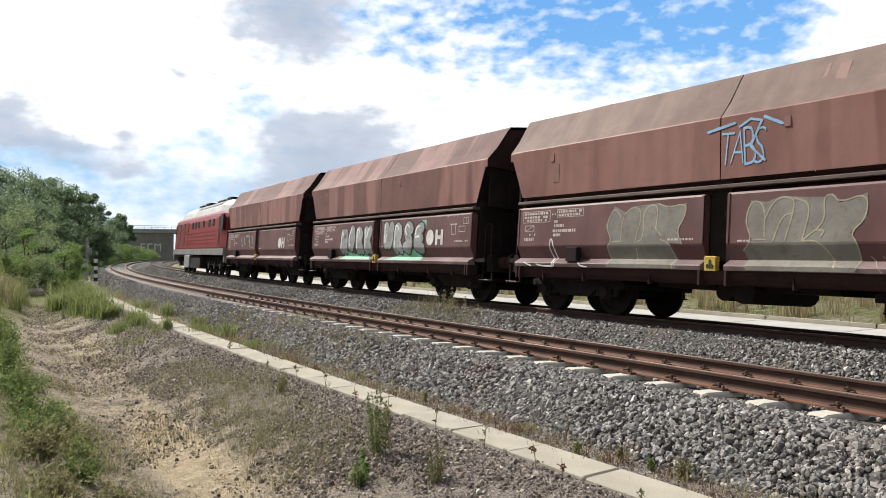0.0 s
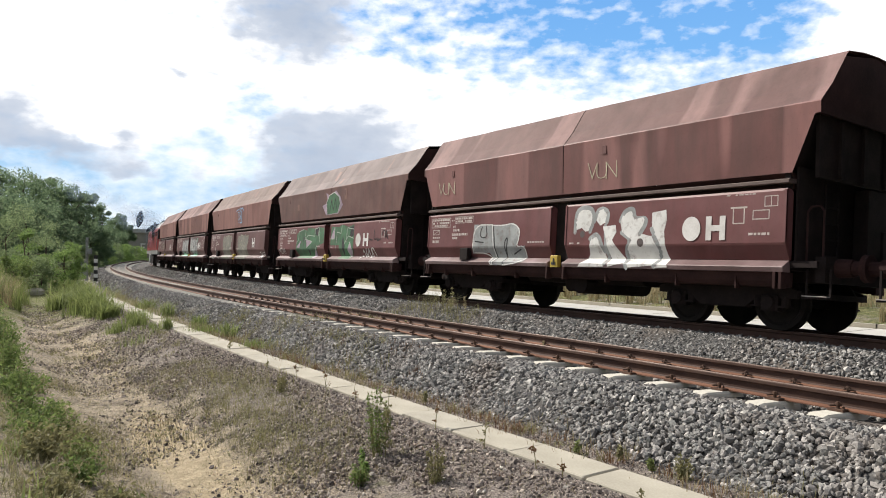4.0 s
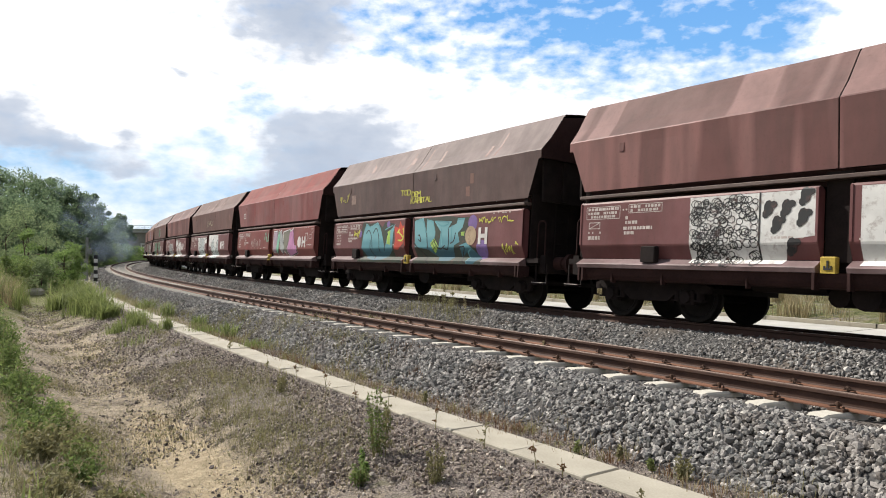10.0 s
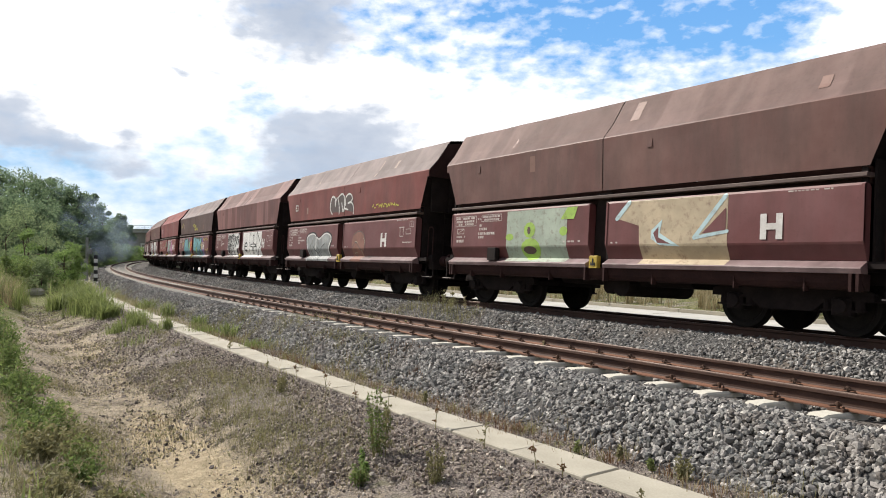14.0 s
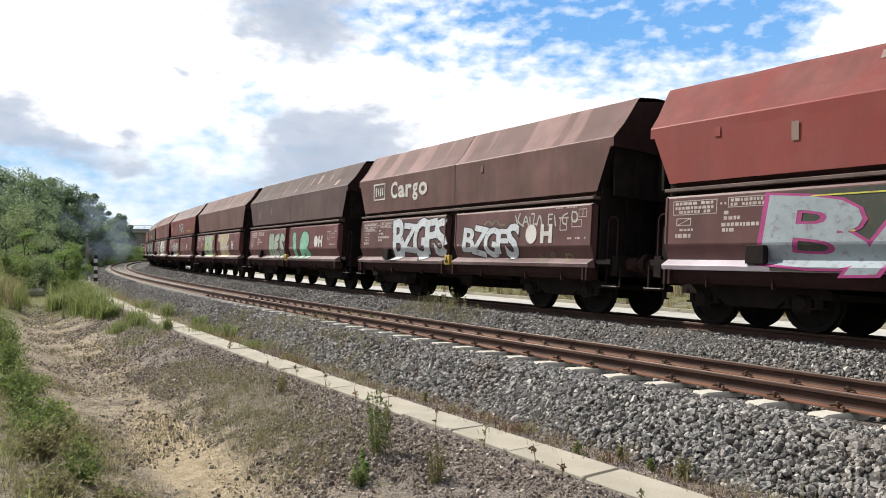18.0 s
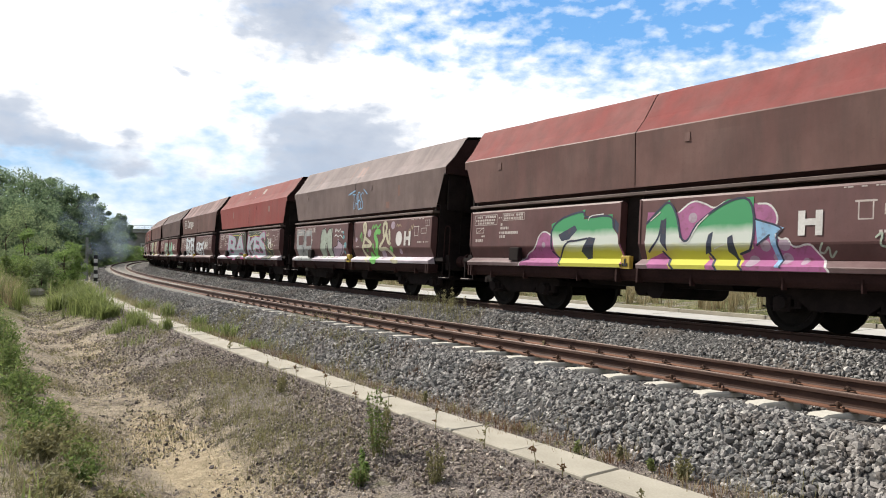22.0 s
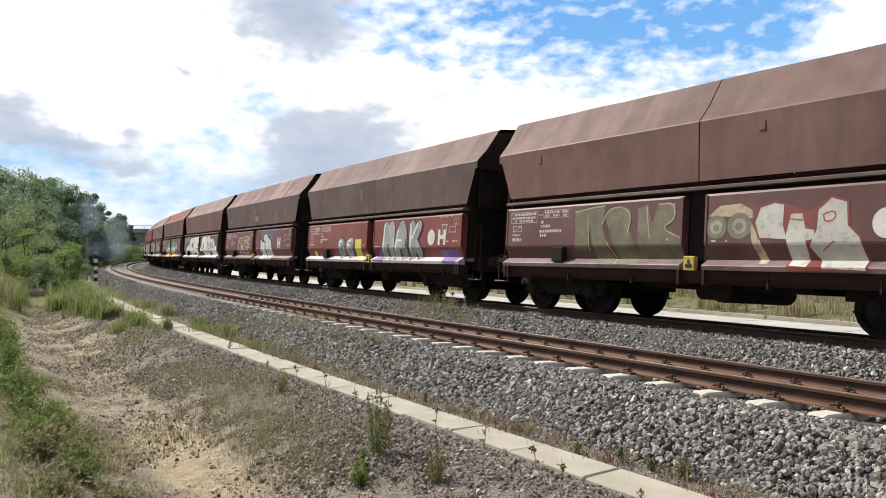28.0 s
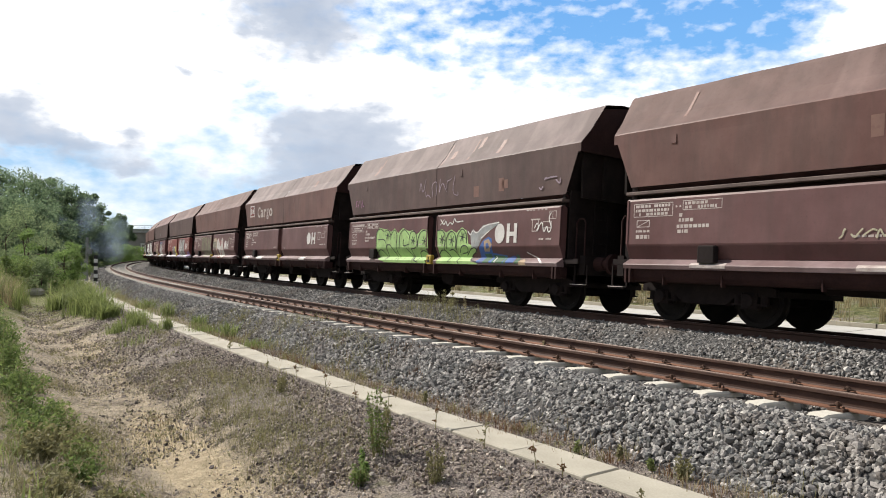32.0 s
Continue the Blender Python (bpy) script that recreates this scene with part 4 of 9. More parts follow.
# two dead stalks on the ditch bank, and a pale stone slab over the ditch
mat_straw = mottled("dead_stalk", (0.42, 0.37, 0.29), (0.60, 0.55, 0.46), 8, 0.8)
for s, o, dx, dz in ((9.7, -6.85, 0.25, 0.62), (8.0, -6.95, -0.05, 0.50)):
    x, y, _ = line(s, o)
    st = tagged(empty("dead_stalk", pose(float(x), float(y), float(ground_z(x, y)[0]))), "pale dead stalk leaning over the ditch", "stalk", "dead stalks")
    part("stem", MB().tube((0, 0, -0.05), (-dx, 0.05, dz), 0.010, 0.006, 6).tube((-dx, 0.05, dz), (-dx - 0.10, 0.08, dz + 0.02), 0.006, 0.003, 6), mat_straw, st)
x, y, th = line(36.2, -5.95)
slab = tagged(empty("culvert_slab", pose(float(x), float(y), float(ground_z(x, y)[0]) + 0.02, 0, 0, math.degrees(th) + 80)), "pale weathered stone slab across the ditch", "stone slab")
part("slab", MB().bevel_box(-0.48, 0.48, -0.36, 0.36, -0.1, 0.30, 0.12), mat_slab_old, slab)

# ---------------------------------------------------------------- posts
mat_band_w = mottled("post_white", (0.66, 0.66, 0.64), (0.80, 0.80, 0.78), 5, 0.6)
mat_zinc = mottled("zinc_grey", (0.20, 0.21, 0.21), (0.34, 0.35, 0.35), 4, 0.6, 0.3)
x, y, th = line(44.2, -2.62)
mp = tagged(empty("marker_post", pose(float(x), float(y), float(ground_z(x, y)[0]), 0, 0, 26)), "black and white banded marker post beside the track", "post")
for i in range(7):
    part("band", MB().box(-0.11, 0.11, -0.06, 0.06, 0.22 + i * 0.235, 0.45 + i * 0.235), mat_band_w if i % 2 else mat_black, mp, "white band" if i % 2 else "black band")
part("stake", MB().box(-0.04, 0.04, -0.03, 0.03, -0.2, 0.24), mat_zinc, mp)
x, y, th = line(51.5, -2.9)
tp = tagged(empty("signal_cable_post", pose(float(x), float(y), float(ground_z(x, y)[0]))), "grey steel post with small grey boxes", "post")
part("pole", MB().box(-0.07, 0.07, -0.07, 0.07, -0.2, 3.1), mat_zinc, tp)
part("box", MB().bevel_box(-0.42, -0.1, -0.12, 0.12, 0.3, 1.5, 0.03), mat_zinc, tp, "grey cable cabinet")
part("box", MB().bevel_box(0.08, 0.34, -0.08, 0.08, 1.9, 2.3, 0.02), mat_zinc, tp, "small grey box")
x, y, th = line(92, -4.2)
sp_ = tagged(empty("stake", pose(float(x), float(y), float(ground_z(x, y)[0]))), "short grey stake in the grass", "stake")
part("stake", MB().box(-0.12, 0.12, -0.1, 0.1, -0.2, 1.3), mat_zinc, sp_)

# ---------------------------------------------------------------- road bridge
mat_bridge = mottled("bridge_concrete", (0.17, 0.165, 0.155), (0.27, 0.26, 0.24), 0.35, 0.9, 0, 6, 0.3, 0.01)
mat_deck = mottled("bridge_edge", (0.22, 0.23, 0.24), (0.36, 0.37, 0.37), 0.5, 0.8, 0, 8, 0.2, 0.01)
BRIDGE = pose(-71.2, 176.2, 0, 0, 0, 22)
bridge = tagged(empty("road_bridge", BRIDGE), "grey concrete road bridge over the railway", "bridge", kind="structure")
part("abutment", MB().box(-9, 5.6, 0, 9, -0.6, 6.35), mat_bridge, bridge, "grey concrete abutment wall")
part("abutment", MB().box(24, 36, 0, 9, -0.6, 6.35), mat_bridge, bridge, "grey concrete abutment wall")
part("deck", MB().box(-60, 70, -0.6, 9.6, 6.36, 7.05).box(-60, 70, -0.75, -0.1, 7.05, 7.3), mat_deck, bridge)
rail = part("railing", MB().box(-60, 70, -0.5, -0.44, 8.05, 8.13).box(-60, 70, -0.5, -0.46, 7.65, 7.70), mat_zinc, bridge)
post_me = MB().box(-0.035, 0.035, -0.03, 0.03, 0, 0.78).mesh("railing_post", mat_zinc)
for i in range(60):
    put("railing_post", post_me, rail, "", pose(-40 + i * 1.5, -0.47, 7.3))
# white sprayed letters on the abutment
mat_wall_paint = mottled("white_wall_paint", (0.50, 0.50, 0.48), (0.66, 0.66, 0.64), 2.0, 0.8)
lt = MB()
for x0, strokes in ((-1.9, ((0, 0, 0.28, 1.9), (0.28, 1.6, 1.1, 1.9), (0.28, 0.85, 0.9, 1.1))), (-0.35, ((0, 0, 0.28, 1.9), (0.28, 1.6, 1.1, 1.9), (0.28, 0, 1.1, 0.28))),
                    (1.2, ((0, 0, 0.28, 1.9), (1.25, 0, 1.53, 1.9), (0.28, 1.45, 0.65, 1.8), (0.6, 1.2, 0.93, 1.5), (0.88, 1.45, 1.25, 1.8)))):
    for a, b, c, d in strokes:
        lt.box(x0 + a, x0 + c, -0.02, -0.004, 1.9 + b, 1.9 + d)
part("wall_letters", lt, mat_wall_paint, bridge, "white sprayed letters FCM")
for i in range(1, 5):
    part("wall_joint", MB().box(-9 + i * 2.8 - 0.03, -9 + i * 2.8 + 0.03, -0.012, -0.003, -0.5, 6.3), mat_deck, bridge)

# vehicles that cross the bridge
mat_lorry_red = mottled("lorry_red", (0.24, 0.03, 0.025), (0.36, 0.05, 0.04), 1.5, 0.5)
mat_trailer = mottled("trailer_grey_white", (0.50, 0.52, 0.53), (0.62, 0.64, 0.65), 0.8, 0.5)
mat_glass = mottled("dark_glass", (0.02, 0.025, 0.03), (0.04, 0.045, 0.05), 2, 0.15)
tyre = MB().tube((0, -0.15, 0), (0, 0.15, 0), 0.5, None, 18)


def wheels(v, xs):
    me = tyre.mesh("wheel", mat_black)
    for x in xs:
        for y in (-1.05, 1.05):
            put("wheel", me, v, "black tyre", pose(x, y, 0.5))


carrier = tagged(empty("construction_lorry"), "red low lorry with a dark open cab frame", "lorry")
part("bed", MB().bevel_box(-3.0, 3.0, -1.2, 1.2, 0.7, 1.75, 0.12), mat_lorry_red, carrier)
part("hood", MB().bevel_box(1.2, 3.0, -1.1, 1.1, 1.75, 2.1, 0.15), mat_lorry_red, carrier)
part("cab", MB().box(-0.6, 0.9, -0.9, 0.9, 2.95, 3.05).box(-0.6, -0.48, -0.9, 0.9, 1.75, 2.95).box(0.78, 0.9, -0.9, -0.78, 1.75, 2.95).box(0.78, 0.9, 0.78, 0.9, 1.75, 2.95), mat_black, carrier, "dark cab frame")
wheels(carrier, (-2.2, -1.0, 2.2))
lorry = tagged(empty("box_lorry"), "grey-white box lorry driving over the bridge", "lorry")
part("box_body", MB().bevel_box(-4.7, 4.7, -1.25, 1.25, 1.0, 3.75, 0.06), mat_trailer, lorry, "grey-white box body")
part("chassis", MB().box(-4.6, 4.6, -0.9, 0.9, 0.6, 0.98), mat_black, lorry)
cab_ = part("cab", MB().bevel_box(-6.6, -4.8, -1.2, 1.2, 0.6, 3.1, 0.2), mat_trailer, lorry)
part("windscreen", MB().box(-6.62, -6.60, -1.0, 1.0, 1.9, 2.7), mat_glass, cab_)
wheels(lorry, (-5.7, 2.4, 3.6))
# ---------------------------------------------------------------- coal train: wagons
PITCH = 12.27
HALF = 5.18                          # half the length of the side doors' row


def paint(name, c, fade, grime=0.5, streaks=0.0, gloss=0.55):
    c, fade = (c[0] * 0.92, c[1] * 0.85, c[2] * 0.97), (fade[0] * 0.92, fade[1] * 0.86, fade[2] * 0.98)      # both colours scaled down, green most, towards a purplish brown
    """Old wagon paint: base colour, a faded colour, coal grime that runs down, pale repaired bands."""
    if name in MATS:
        return MATS[name]
    m = bpy.data.materials.new(name)
    nt = nodes_of(m)
    tc = nt.nodes.new("ShaderNodeTexCoord")
    oi = nt.nodes.new("ShaderNodeObjectInfo")
    add = nt.nodes.new("ShaderNodeVectorMath")
    add.operation = "ADD"
    comb = nt.nodes.new("ShaderNodeCombineXYZ")
    link(nt, math_node(nt, "MULTIPLY", oi.outputs["Random"], 37.0), comb.inputs[0])
    link(nt, tc.outputs["Object"], add.inputs[0])
    link(nt, comb.outputs[0], add.inputs[1])
    v = add.outputs[0]

    def mapped(scale):
        mp = nt.nodes.new("ShaderNodeMapping")
        mp.inputs["Scale"].default_value = scale
        link(nt, v, mp.inputs[0])
        return mp.outputs[0]

    big = noise_tex(nt, v, 0.7, 4, 0.6)
    runs = noise_tex(nt, mapped((2.6, 2.6, 0.5)), 1.0, 4, 0.6)
    fine = noise_tex(nt, v, 22.0, 4, 0.7)
    cc = mix(nt, ramp(nt, big, [(0.36, 0.0), (0.66, 1.0)]), c, fade)
    if streaks > 0:
        bands = noise_tex(nt, mapped((1.25, 0.05, 0.12)), 1.0, 2, 0.4)
        cc = mix(nt, math_node(nt, "MULTIPLY", ramp(nt, bands, [(0.50, 0.0), (0.56, 1.0)]), streaks), cc, tuple(min(1, k * 1.45 + 0.02) for k in fade))
    dark = math_node(nt, "MULTIPLY", ramp(nt, runs, [(0.40, 0.0), (0.72, 1.0)]), grime)
    cc = mix(nt, dark, cc, (0.045, 0.034, 0.030))
    cc = mix(nt, ramp(nt, fine, [(0.58, 0.0), (0.78, 0.35)]), cc, tuple(0.5 * k for k in c))
    finish(nt, cc, math_node(nt, "ADD", math_node(nt, "MULTIPLY", fine, 0.25), gloss - 0.1), 0.0, math_node(nt, "ADD", big, math_node(nt, "MULTIPLY", fine, 0.1)), 0.35, 0.03, 0.35)
    MATS[name] = m
    return m


CACHE = {}


def cached(key, build, mat, smooth=False):
    k = (key, mat.name)
    if k not in CACHE:
        CACHE[k] = build().mesh(key, mat, smooth)
    return CACHE[k]


def shell(x0, x1, top):
    """One half of the hopper's upper body: the band below the fold, or the roof slope above it."""
    def build():
        mb = MB()
        e = lambda x, k: x + math.copysign(k, x) if abs(x) > 1 else x
        if top:
            rows = [(1.50, 3.57, 0.45), (1.26, 3.865, 0.48), (0.96, 4.36, 0.52), (0.90, 4.43, 0.52), (0.45, 4.50, 0.52), (0.0, 4.52, 0.52),
                    (-0.45, 4.50, 0.52), (-0.90, 4.43, 0.52), (-0.96, 4.36, 0.52), (-1.26, 3.865, 0.48), (-1.50, 3.57, 0.45)]
        else:
            rows = [(1.46, 2.50, 0.0), (1.505, 3.37, 0.36), (1.5051, 3.372, 0.45), (1.515, 3.55, 0.45), (1.50, 3.574, 0.45)]
        xs = [0, 0.14, 0.28, 0.42, 0.56, 0.70, 0.84, 0.96, 1]
        pts, n = [], len(rows)
        for t in xs:
            for y, z, k in rows:
                a, b = e(x0, k), e(x1, k if t == 1 or top else 0)
                x = a + (b - a) * t
                dent = 0.012 * noise.noise(Vector((x * 1.1, y * 2 + 5 * top, z * 1.4 + x0)))
                pts.append((x, y + dent * (1 if y > 0 else -1), z + (dent if top else 0)))
        fs = [(i * n + j, i * n + j + 1, (i + 1) * n + j + 1, (i + 1) * n + j) for i in range(8) for j in range(n - 1)]
        if not top:
            m = len(pts)
            pts += [(x, -y, z) for x, y, z in pts]
            fs += [tuple(i + m for i in f) for f in fs]
        mb.add(pts, fs)
        return mb
    return build


def end_wall(sign):
    """The upright sheet of the end, below the roof's overhang."""
    return lambda: MB().loft([[(sign * x, y, z) for y, z in ((-1.36, 2.42), (1.28, 2.42), (1.32, 3.40), (-1.40, 3.40))] for x in (HALF + 0.27, HALF + 0.33)])


def end_slope(sign):
    """The slanting edge sheet behind it."""
    return lambda: MB().loft([[(sign * (HALF - 0.05), y, 2.58), (sign * (HALF + 0.31), y, 3.36), (sign * (HALF + 0.28), y, 3.36), (sign * (HALF - 0.09), y, 2.58)] for y in (-1.44, 1.44)])


def gable(sign):
    """The upright sheet that closes the roof's overhang."""
    k = [(1.475, 3.38, 0.42), (1.475, 3.56, 0.42), (1.235, 3.855, 0.45), (0.94, 4.34, 0.49), (0.0, 4.50, 0.49), (-0.94, 4.34, 0.49), (-1.235, 3.855, 0.45), (-1.475, 3.56, 0.42), (-1.475, 3.38, 0.42)]
    return lambda: MB().loft([[(sign * (HALF + e - d), y, z) for y, z, e in k] for d in (0.05, 0.0)])


def side_door():
    """A discharge door, 4.95 m long: flat above, bent inwards at its foot."""
    mb = MB()
    prof = [(1.44, 2.24), (1.535, 2.25), (1.555, 2.21), (1.555, 1.40), (1.545, 1.365), (1.44, 1.13), (1.38, 1.13), (1.38, 2.2)]
    mb.prism(prof, -2.47, 2.47)
    mb.box(-2.47, -2.43, 1.52, 1.568, 1.40, 2.23)
    mb.box(2.43, 2.47, 1.52, 1.568, 1.40, 2.23)
    return mb


def shelf():
    mb = MB()
    mb.prism([(1.435, 1.125), (1.61, 1.025), (1.62, 1.01), (1.60, 0.94), (1.40, 0.94)], -2.47, 2.47)
    return mb


def solebar():
    """The edge beam under the shelf, leaning inwards, with its stiffening ribs and end brackets."""
    mb = MB()
    mb.prism([(1.53, 0.938), (1.50, 0.80), (1.44, 0.72), (1.30, 0.70), (1.28, 0.938)], -HALF + 0.03, HALF - 0.03)
    for x in (-4.3, -3.1, -1.4, 1.4, 3.1, 4.3):
        mb.box(x - 0.012, x + 0.012, 1.40, 1.525, 0.66, 0.86)
    for x in (-HALF + 0.06, -HALF + 0.16, -0.26, 0.26, HALF - 0.16, HALF - 0.06):
        mb.box(x - 0.022, x + 0.022, 1.45, 1.60, 0.68, 0.95)
    return mb


def eaves():
    """The recess and the gutter rail between upper body and doors."""
    mb = MB()
    mb.prism([(1.20, 2.515), (1.44, 2.49), (1.36, 2.44), (1.36, 2.25), (1.20, 2.25)], -HALF + 0.02, HALF - 0.02)
    return mb


def gutter():
    return MB().prism([(1.36, 2.40), (1.55, 2.395), (1.575, 2.38), (1.575, 2.335), (1.55, 2.325), (1.36, 2.335)], -HALF - 0.02, HALF + 0.02)


def frame_mesh():
    mb = MB()
    for y in (-0.78, 0.78):
        mb.box(-5.5, 5.5, y - 0.12, y + 0.12, 0.80, 1.12)
    mb.box(-HALF, HALF, -1.33, 1.33, 0.98, 1.10)
    for sx in (-1, 1):
        mb.box(*sorted((sx * 5.48, sx * 5.64)), -1.25, 1.25, 0.80, 1.20)
        mb.prism([(-1.1, 1.1), (1.1, 1.1), (0.5, 2.5), (-0.5, 2.5)], *sorted((sx * 0.4, sx * 3.9)))
        # discharge chutes between the bogies
        mb.loft([[(sx * x, y, z) for x, y in ((0.45, -k), (1.75, -k), (1.75, k), (0.45, k))] for z, k in ((0.62, 0.75), (0.98, 1.15))])
        for y in (-1.38, 1.38):
            mb.box(*sorted((sx * 5.05, sx * 5.14)), y - 0.05, y + 0.05, 1.0, 2.56)
            mb.box(*sorted((sx * 5.0, sx * 5.6)), y - 0.04, y + 0.04, 1.02, 1.12)
        for y in (-0.6, 0.6):
            mb.box(*sorted((sx * 4.95, sx * 5.05)), y - 0.06, y + 0.06, 1.1, 2.6)
        mb.box(*sorted((sx * 4.6, sx * 5.6)), -1.2, 1.2, 1.10, 1.14)
    mb.box(-0.2, 0.2, -1.40, 1.40, 1.10, 2.5)
    return mb


def air_tank():
    """The brake cylinder and air tank that hang under the middle of the wagon."""
    mb = MB()
    mb.tube((-0.28, -0.9, 0.62), (-0.28, 1.1, 0.62), 0.22, None, 14)
    mb.tube((0.22, -0.9, 0.60), (0.22, 0.9, 0.60), 0.17, None, 12)
    mb.box(-0.45, 0.45, -0.5, 0.5, 0.70, 0.99)
    return mb


def buffer_mesh():
    mb = MB()
    mb.tube((0, 0, 0), (0.24, 0, 0), 0.15, 0.14, 14)
    mb.tube((0.22, 0, 0), (0.40, 0, 0), 0.115, 0.115, 12)
    mb.tube((0.40, 0, 0), (0.445, 0, 0), 0.215, 0.20, 18)
    return mb


def bogie_frame():
    """A two-axle freight bogie: dropped side frames, axle boxes with coil springs, bolster and brake beams."""
    mb = MB()
    side = [(-1.36, 0.54), (-1.36, 0.66), (-1.12, 0.75), (-0.60, 0.75), (-0.42, 0.80), (0.42, 0.80), (0.60, 0.75), (1.12, 0.75), (1.36, 0.66), (1.36, 0.54), (0.64, 0.52), (0.44, 0.36), (-0.44, 0.36), (-0.64, 0.52)]
    for y in (-1.02, 1.02):
        o = math.copysign(1, y)
        mb.loft([[(x, yy, z) for x, z in side] for yy in (y - 0.06, y + 0.06)])
        for x in (-0.9, 0.9):
            mb.bevel_box(x - 0.15, x + 0.15, y - 0.10, y + 0.11, 0.32, 0.60, 0.03)
            mb.tube((x, y + o * 0.10, 0.46), (x, y + o * 0.16, 0.46), 0.125, 0.11, 12)
            for k in (-0.24, 0.24):
                mb.box(x + k - 0.09, x + k + 0.09, y - 0.09, y + 0.09, 0.38, 0.41)
                mb.tube((x + k, y, 0.41), (x + k, y, 0.56), 0.075, None, 10)
    mb.box(-0.28, 0.28, -1.0, 1.0, 0.60, 0.80)
    for x in (-1.33, 1.33):
        mb.box(x - 0.05, x + 0.05, -1.0, 1.0, 0.54, 0.64)
    for x in (-0.38, 0.38):
        mb.box(x - 0.05, x + 0.05, -0.85, 0.85, 0.34, 0.44)
    return mb


def wheelset_mesh():
    mb = MB()
    mb.tube((0, -1.0, 0), (0, 1.0, 0), 0.08, None, 8)
    for s in (-1, 1):
        rings = []
        for y, r in ((0.68, 0.49), (0.71, 0.49), (0.72, 0.462), (0.815, 0.455), (0.815, 0.38), (0.77, 0.34), (0.77, 0.16), (0.83, 0.14)):
            rings.append([(r * math.cos(2 * math.pi * i / 24), s * y, r * math.sin(2 * math.pi * i / 24)) for i in range(24)])
        mb.loft(rings)
    return mb


def actuator():
    """The yellow door lever box with its black pointer between the doors."""
    mb = MB()
    mb.bevel_box(-0.12, 0.12, -0.05, 0.06, 0, 0.25, 0.015)
    return mb


def ladder():
    mb = MB()
    for y in (-0.2, 0.2):
        mb.tube((0, y, 0), (0, y, 1.25), 0.018, None, 6)
    for i in range(5):
        mb.tube((0, -0.2, 0.1 + i * 0.26), (0, 0.2, 0.1 + i * 0.26), 0.014, None, 6)
    return mb


mat_gutter = mottled("gutter_brown", (0.075, 0.050, 0.045), (0.14, 0.100, 0.090), 1.5, 0.7, 0.0, 30, 0.3, 0.004)
WHEELSETS = []


def build_wagon(spec):
    w = empty("hopper_wagon")
    tagged(w, spec["label"], "coal hopper wagon", "wagons of the coal train")
    up, roof, low = spec["upper"], spec["roof"], spec["lower"]
    for key, x0, x1 in (("front", 0.012, HALF), ("rear", -0.012, -HALF)):
        put("upper_side", cached("upper_side_" + key, shell(x0, x1, False), up), w)
        put("roof_sheet", cached("roof_sheet_" + key, shell(x0, x1, True), roof), w, spec.get("roof_label", ""))
    for x in (4.2, -1.2):
        put("lid_bracket", cached("lid_bracket", lambda: MB().box(-0.055, 0.055, -0.02, 0.006, -0.08, 0.08), up), w, "", pose(x, 1.505, 3.32))
    put("roof_seam", cached("roof_seam", lambda: MB().prism([(1.452, 2.54), (1.502, 3.56), (1.252, 3.86), (0.95, 4.358), (0.0, 4.508), (-0.95, 4.358), (-1.252, 3.86), (-1.502, 3.56), (-1.452, 2.54)], -0.014, 0.014), mat_soot_shade), w)
    for s in (-1, 1):
        put("end_wall", cached("end_wall_%d" % s, end_wall(s), mat_soot_shade), w, "sooty black end wall")
        put("end_slope", cached("end_slope_%d" % s, end_slope(s), mat_soot_shade), w)
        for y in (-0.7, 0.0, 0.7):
            put("end_rib", cached("end_rib", lambda: MB().box(-0.025, 0.025, -0.05, 0.05, 2.45, 3.36), mat_soot_shade), w, "", pose(s * (HALF + 0.354), y, 0))
        put("chute", cached("chute_%d" % s, lambda: MB().loft([[(s * (HALF - 0.06 - d), y, 2.62) for y in (1.2, -1.2)] + [(s * (4.0 - d), y, 1.2) for y in (-1.0, 1.0)] for d in (0, 0.03)]), mat_soot_shade), w, "sooty sloping chute")
        # block added on the far side to close the bright gap between wagons
        put("end_locker", cached("end_locker", lambda: MB().bevel_box(-0.12, 0.12, -0.55, 0.55, 0, 1.26, 0.02), mat_soot_shade), w, "near-black block added to fill the gap beside the next wagon", pose(s * 5.37, -0.80, 1.145))
        put("roof_gable", cached("roof_gable_%d" % s, gable(s), mat_under_shade), w, "dark maroon gable sheet under the roof end")
    flip = pose(0, 0, 0, 0, 0, 180)
    for m in (None, flip):
        put("eaves_recess", cached("eaves_recess", eaves, mat_under_shade), w, "", m)
        put("gutter_rail", cached("gutter_rail", gutter, mat_gutter), w, "", m)
        put("solebar", cached("solebar", solebar, mat_under_shade), w, "", m)
        for x in (-2.70, 2.70):
            put("side_door", cached("side_door", side_door, low), w, "", (m or Matrix()) @ pose(x, 0, 0))
            put("foot_shelf", cached("foot_shelf", shelf, spec["shelf"]), w, "sloping shelf below the door, lit tone in the brown ones", (m or Matrix()) @ pose(x, 0, 0))
    put("underframe", cached("underframe", frame_mesh, mat_soot_shade), w, "black underframe with coal hoppers")
    put("air_tank", cached("air_tank", air_tank, mat_soot_shade), w, "near-black brake cylinder and air tank, shade in the colour")
    lever = put("door_lever", cached("door_lever", actuator, mat_yellow), w, "yellow door lever box", pose(0.05, 1.53, 0.93))
    mb = lambda: MB().box(-0.015, 0.015, 0.062, 0.072, 0.05, 0.19).box(-0.06, 0.06, 0.062, 0.071, 0.05, 0.08).box(-0.06, -0.035, 0.062, 0.071, 0.08, 0.11).box(0.035, 0.06, 0.062, 0.071, 0.08, 0.11)
    put("pointer", cached("pointer", mb, mat_black), lever)
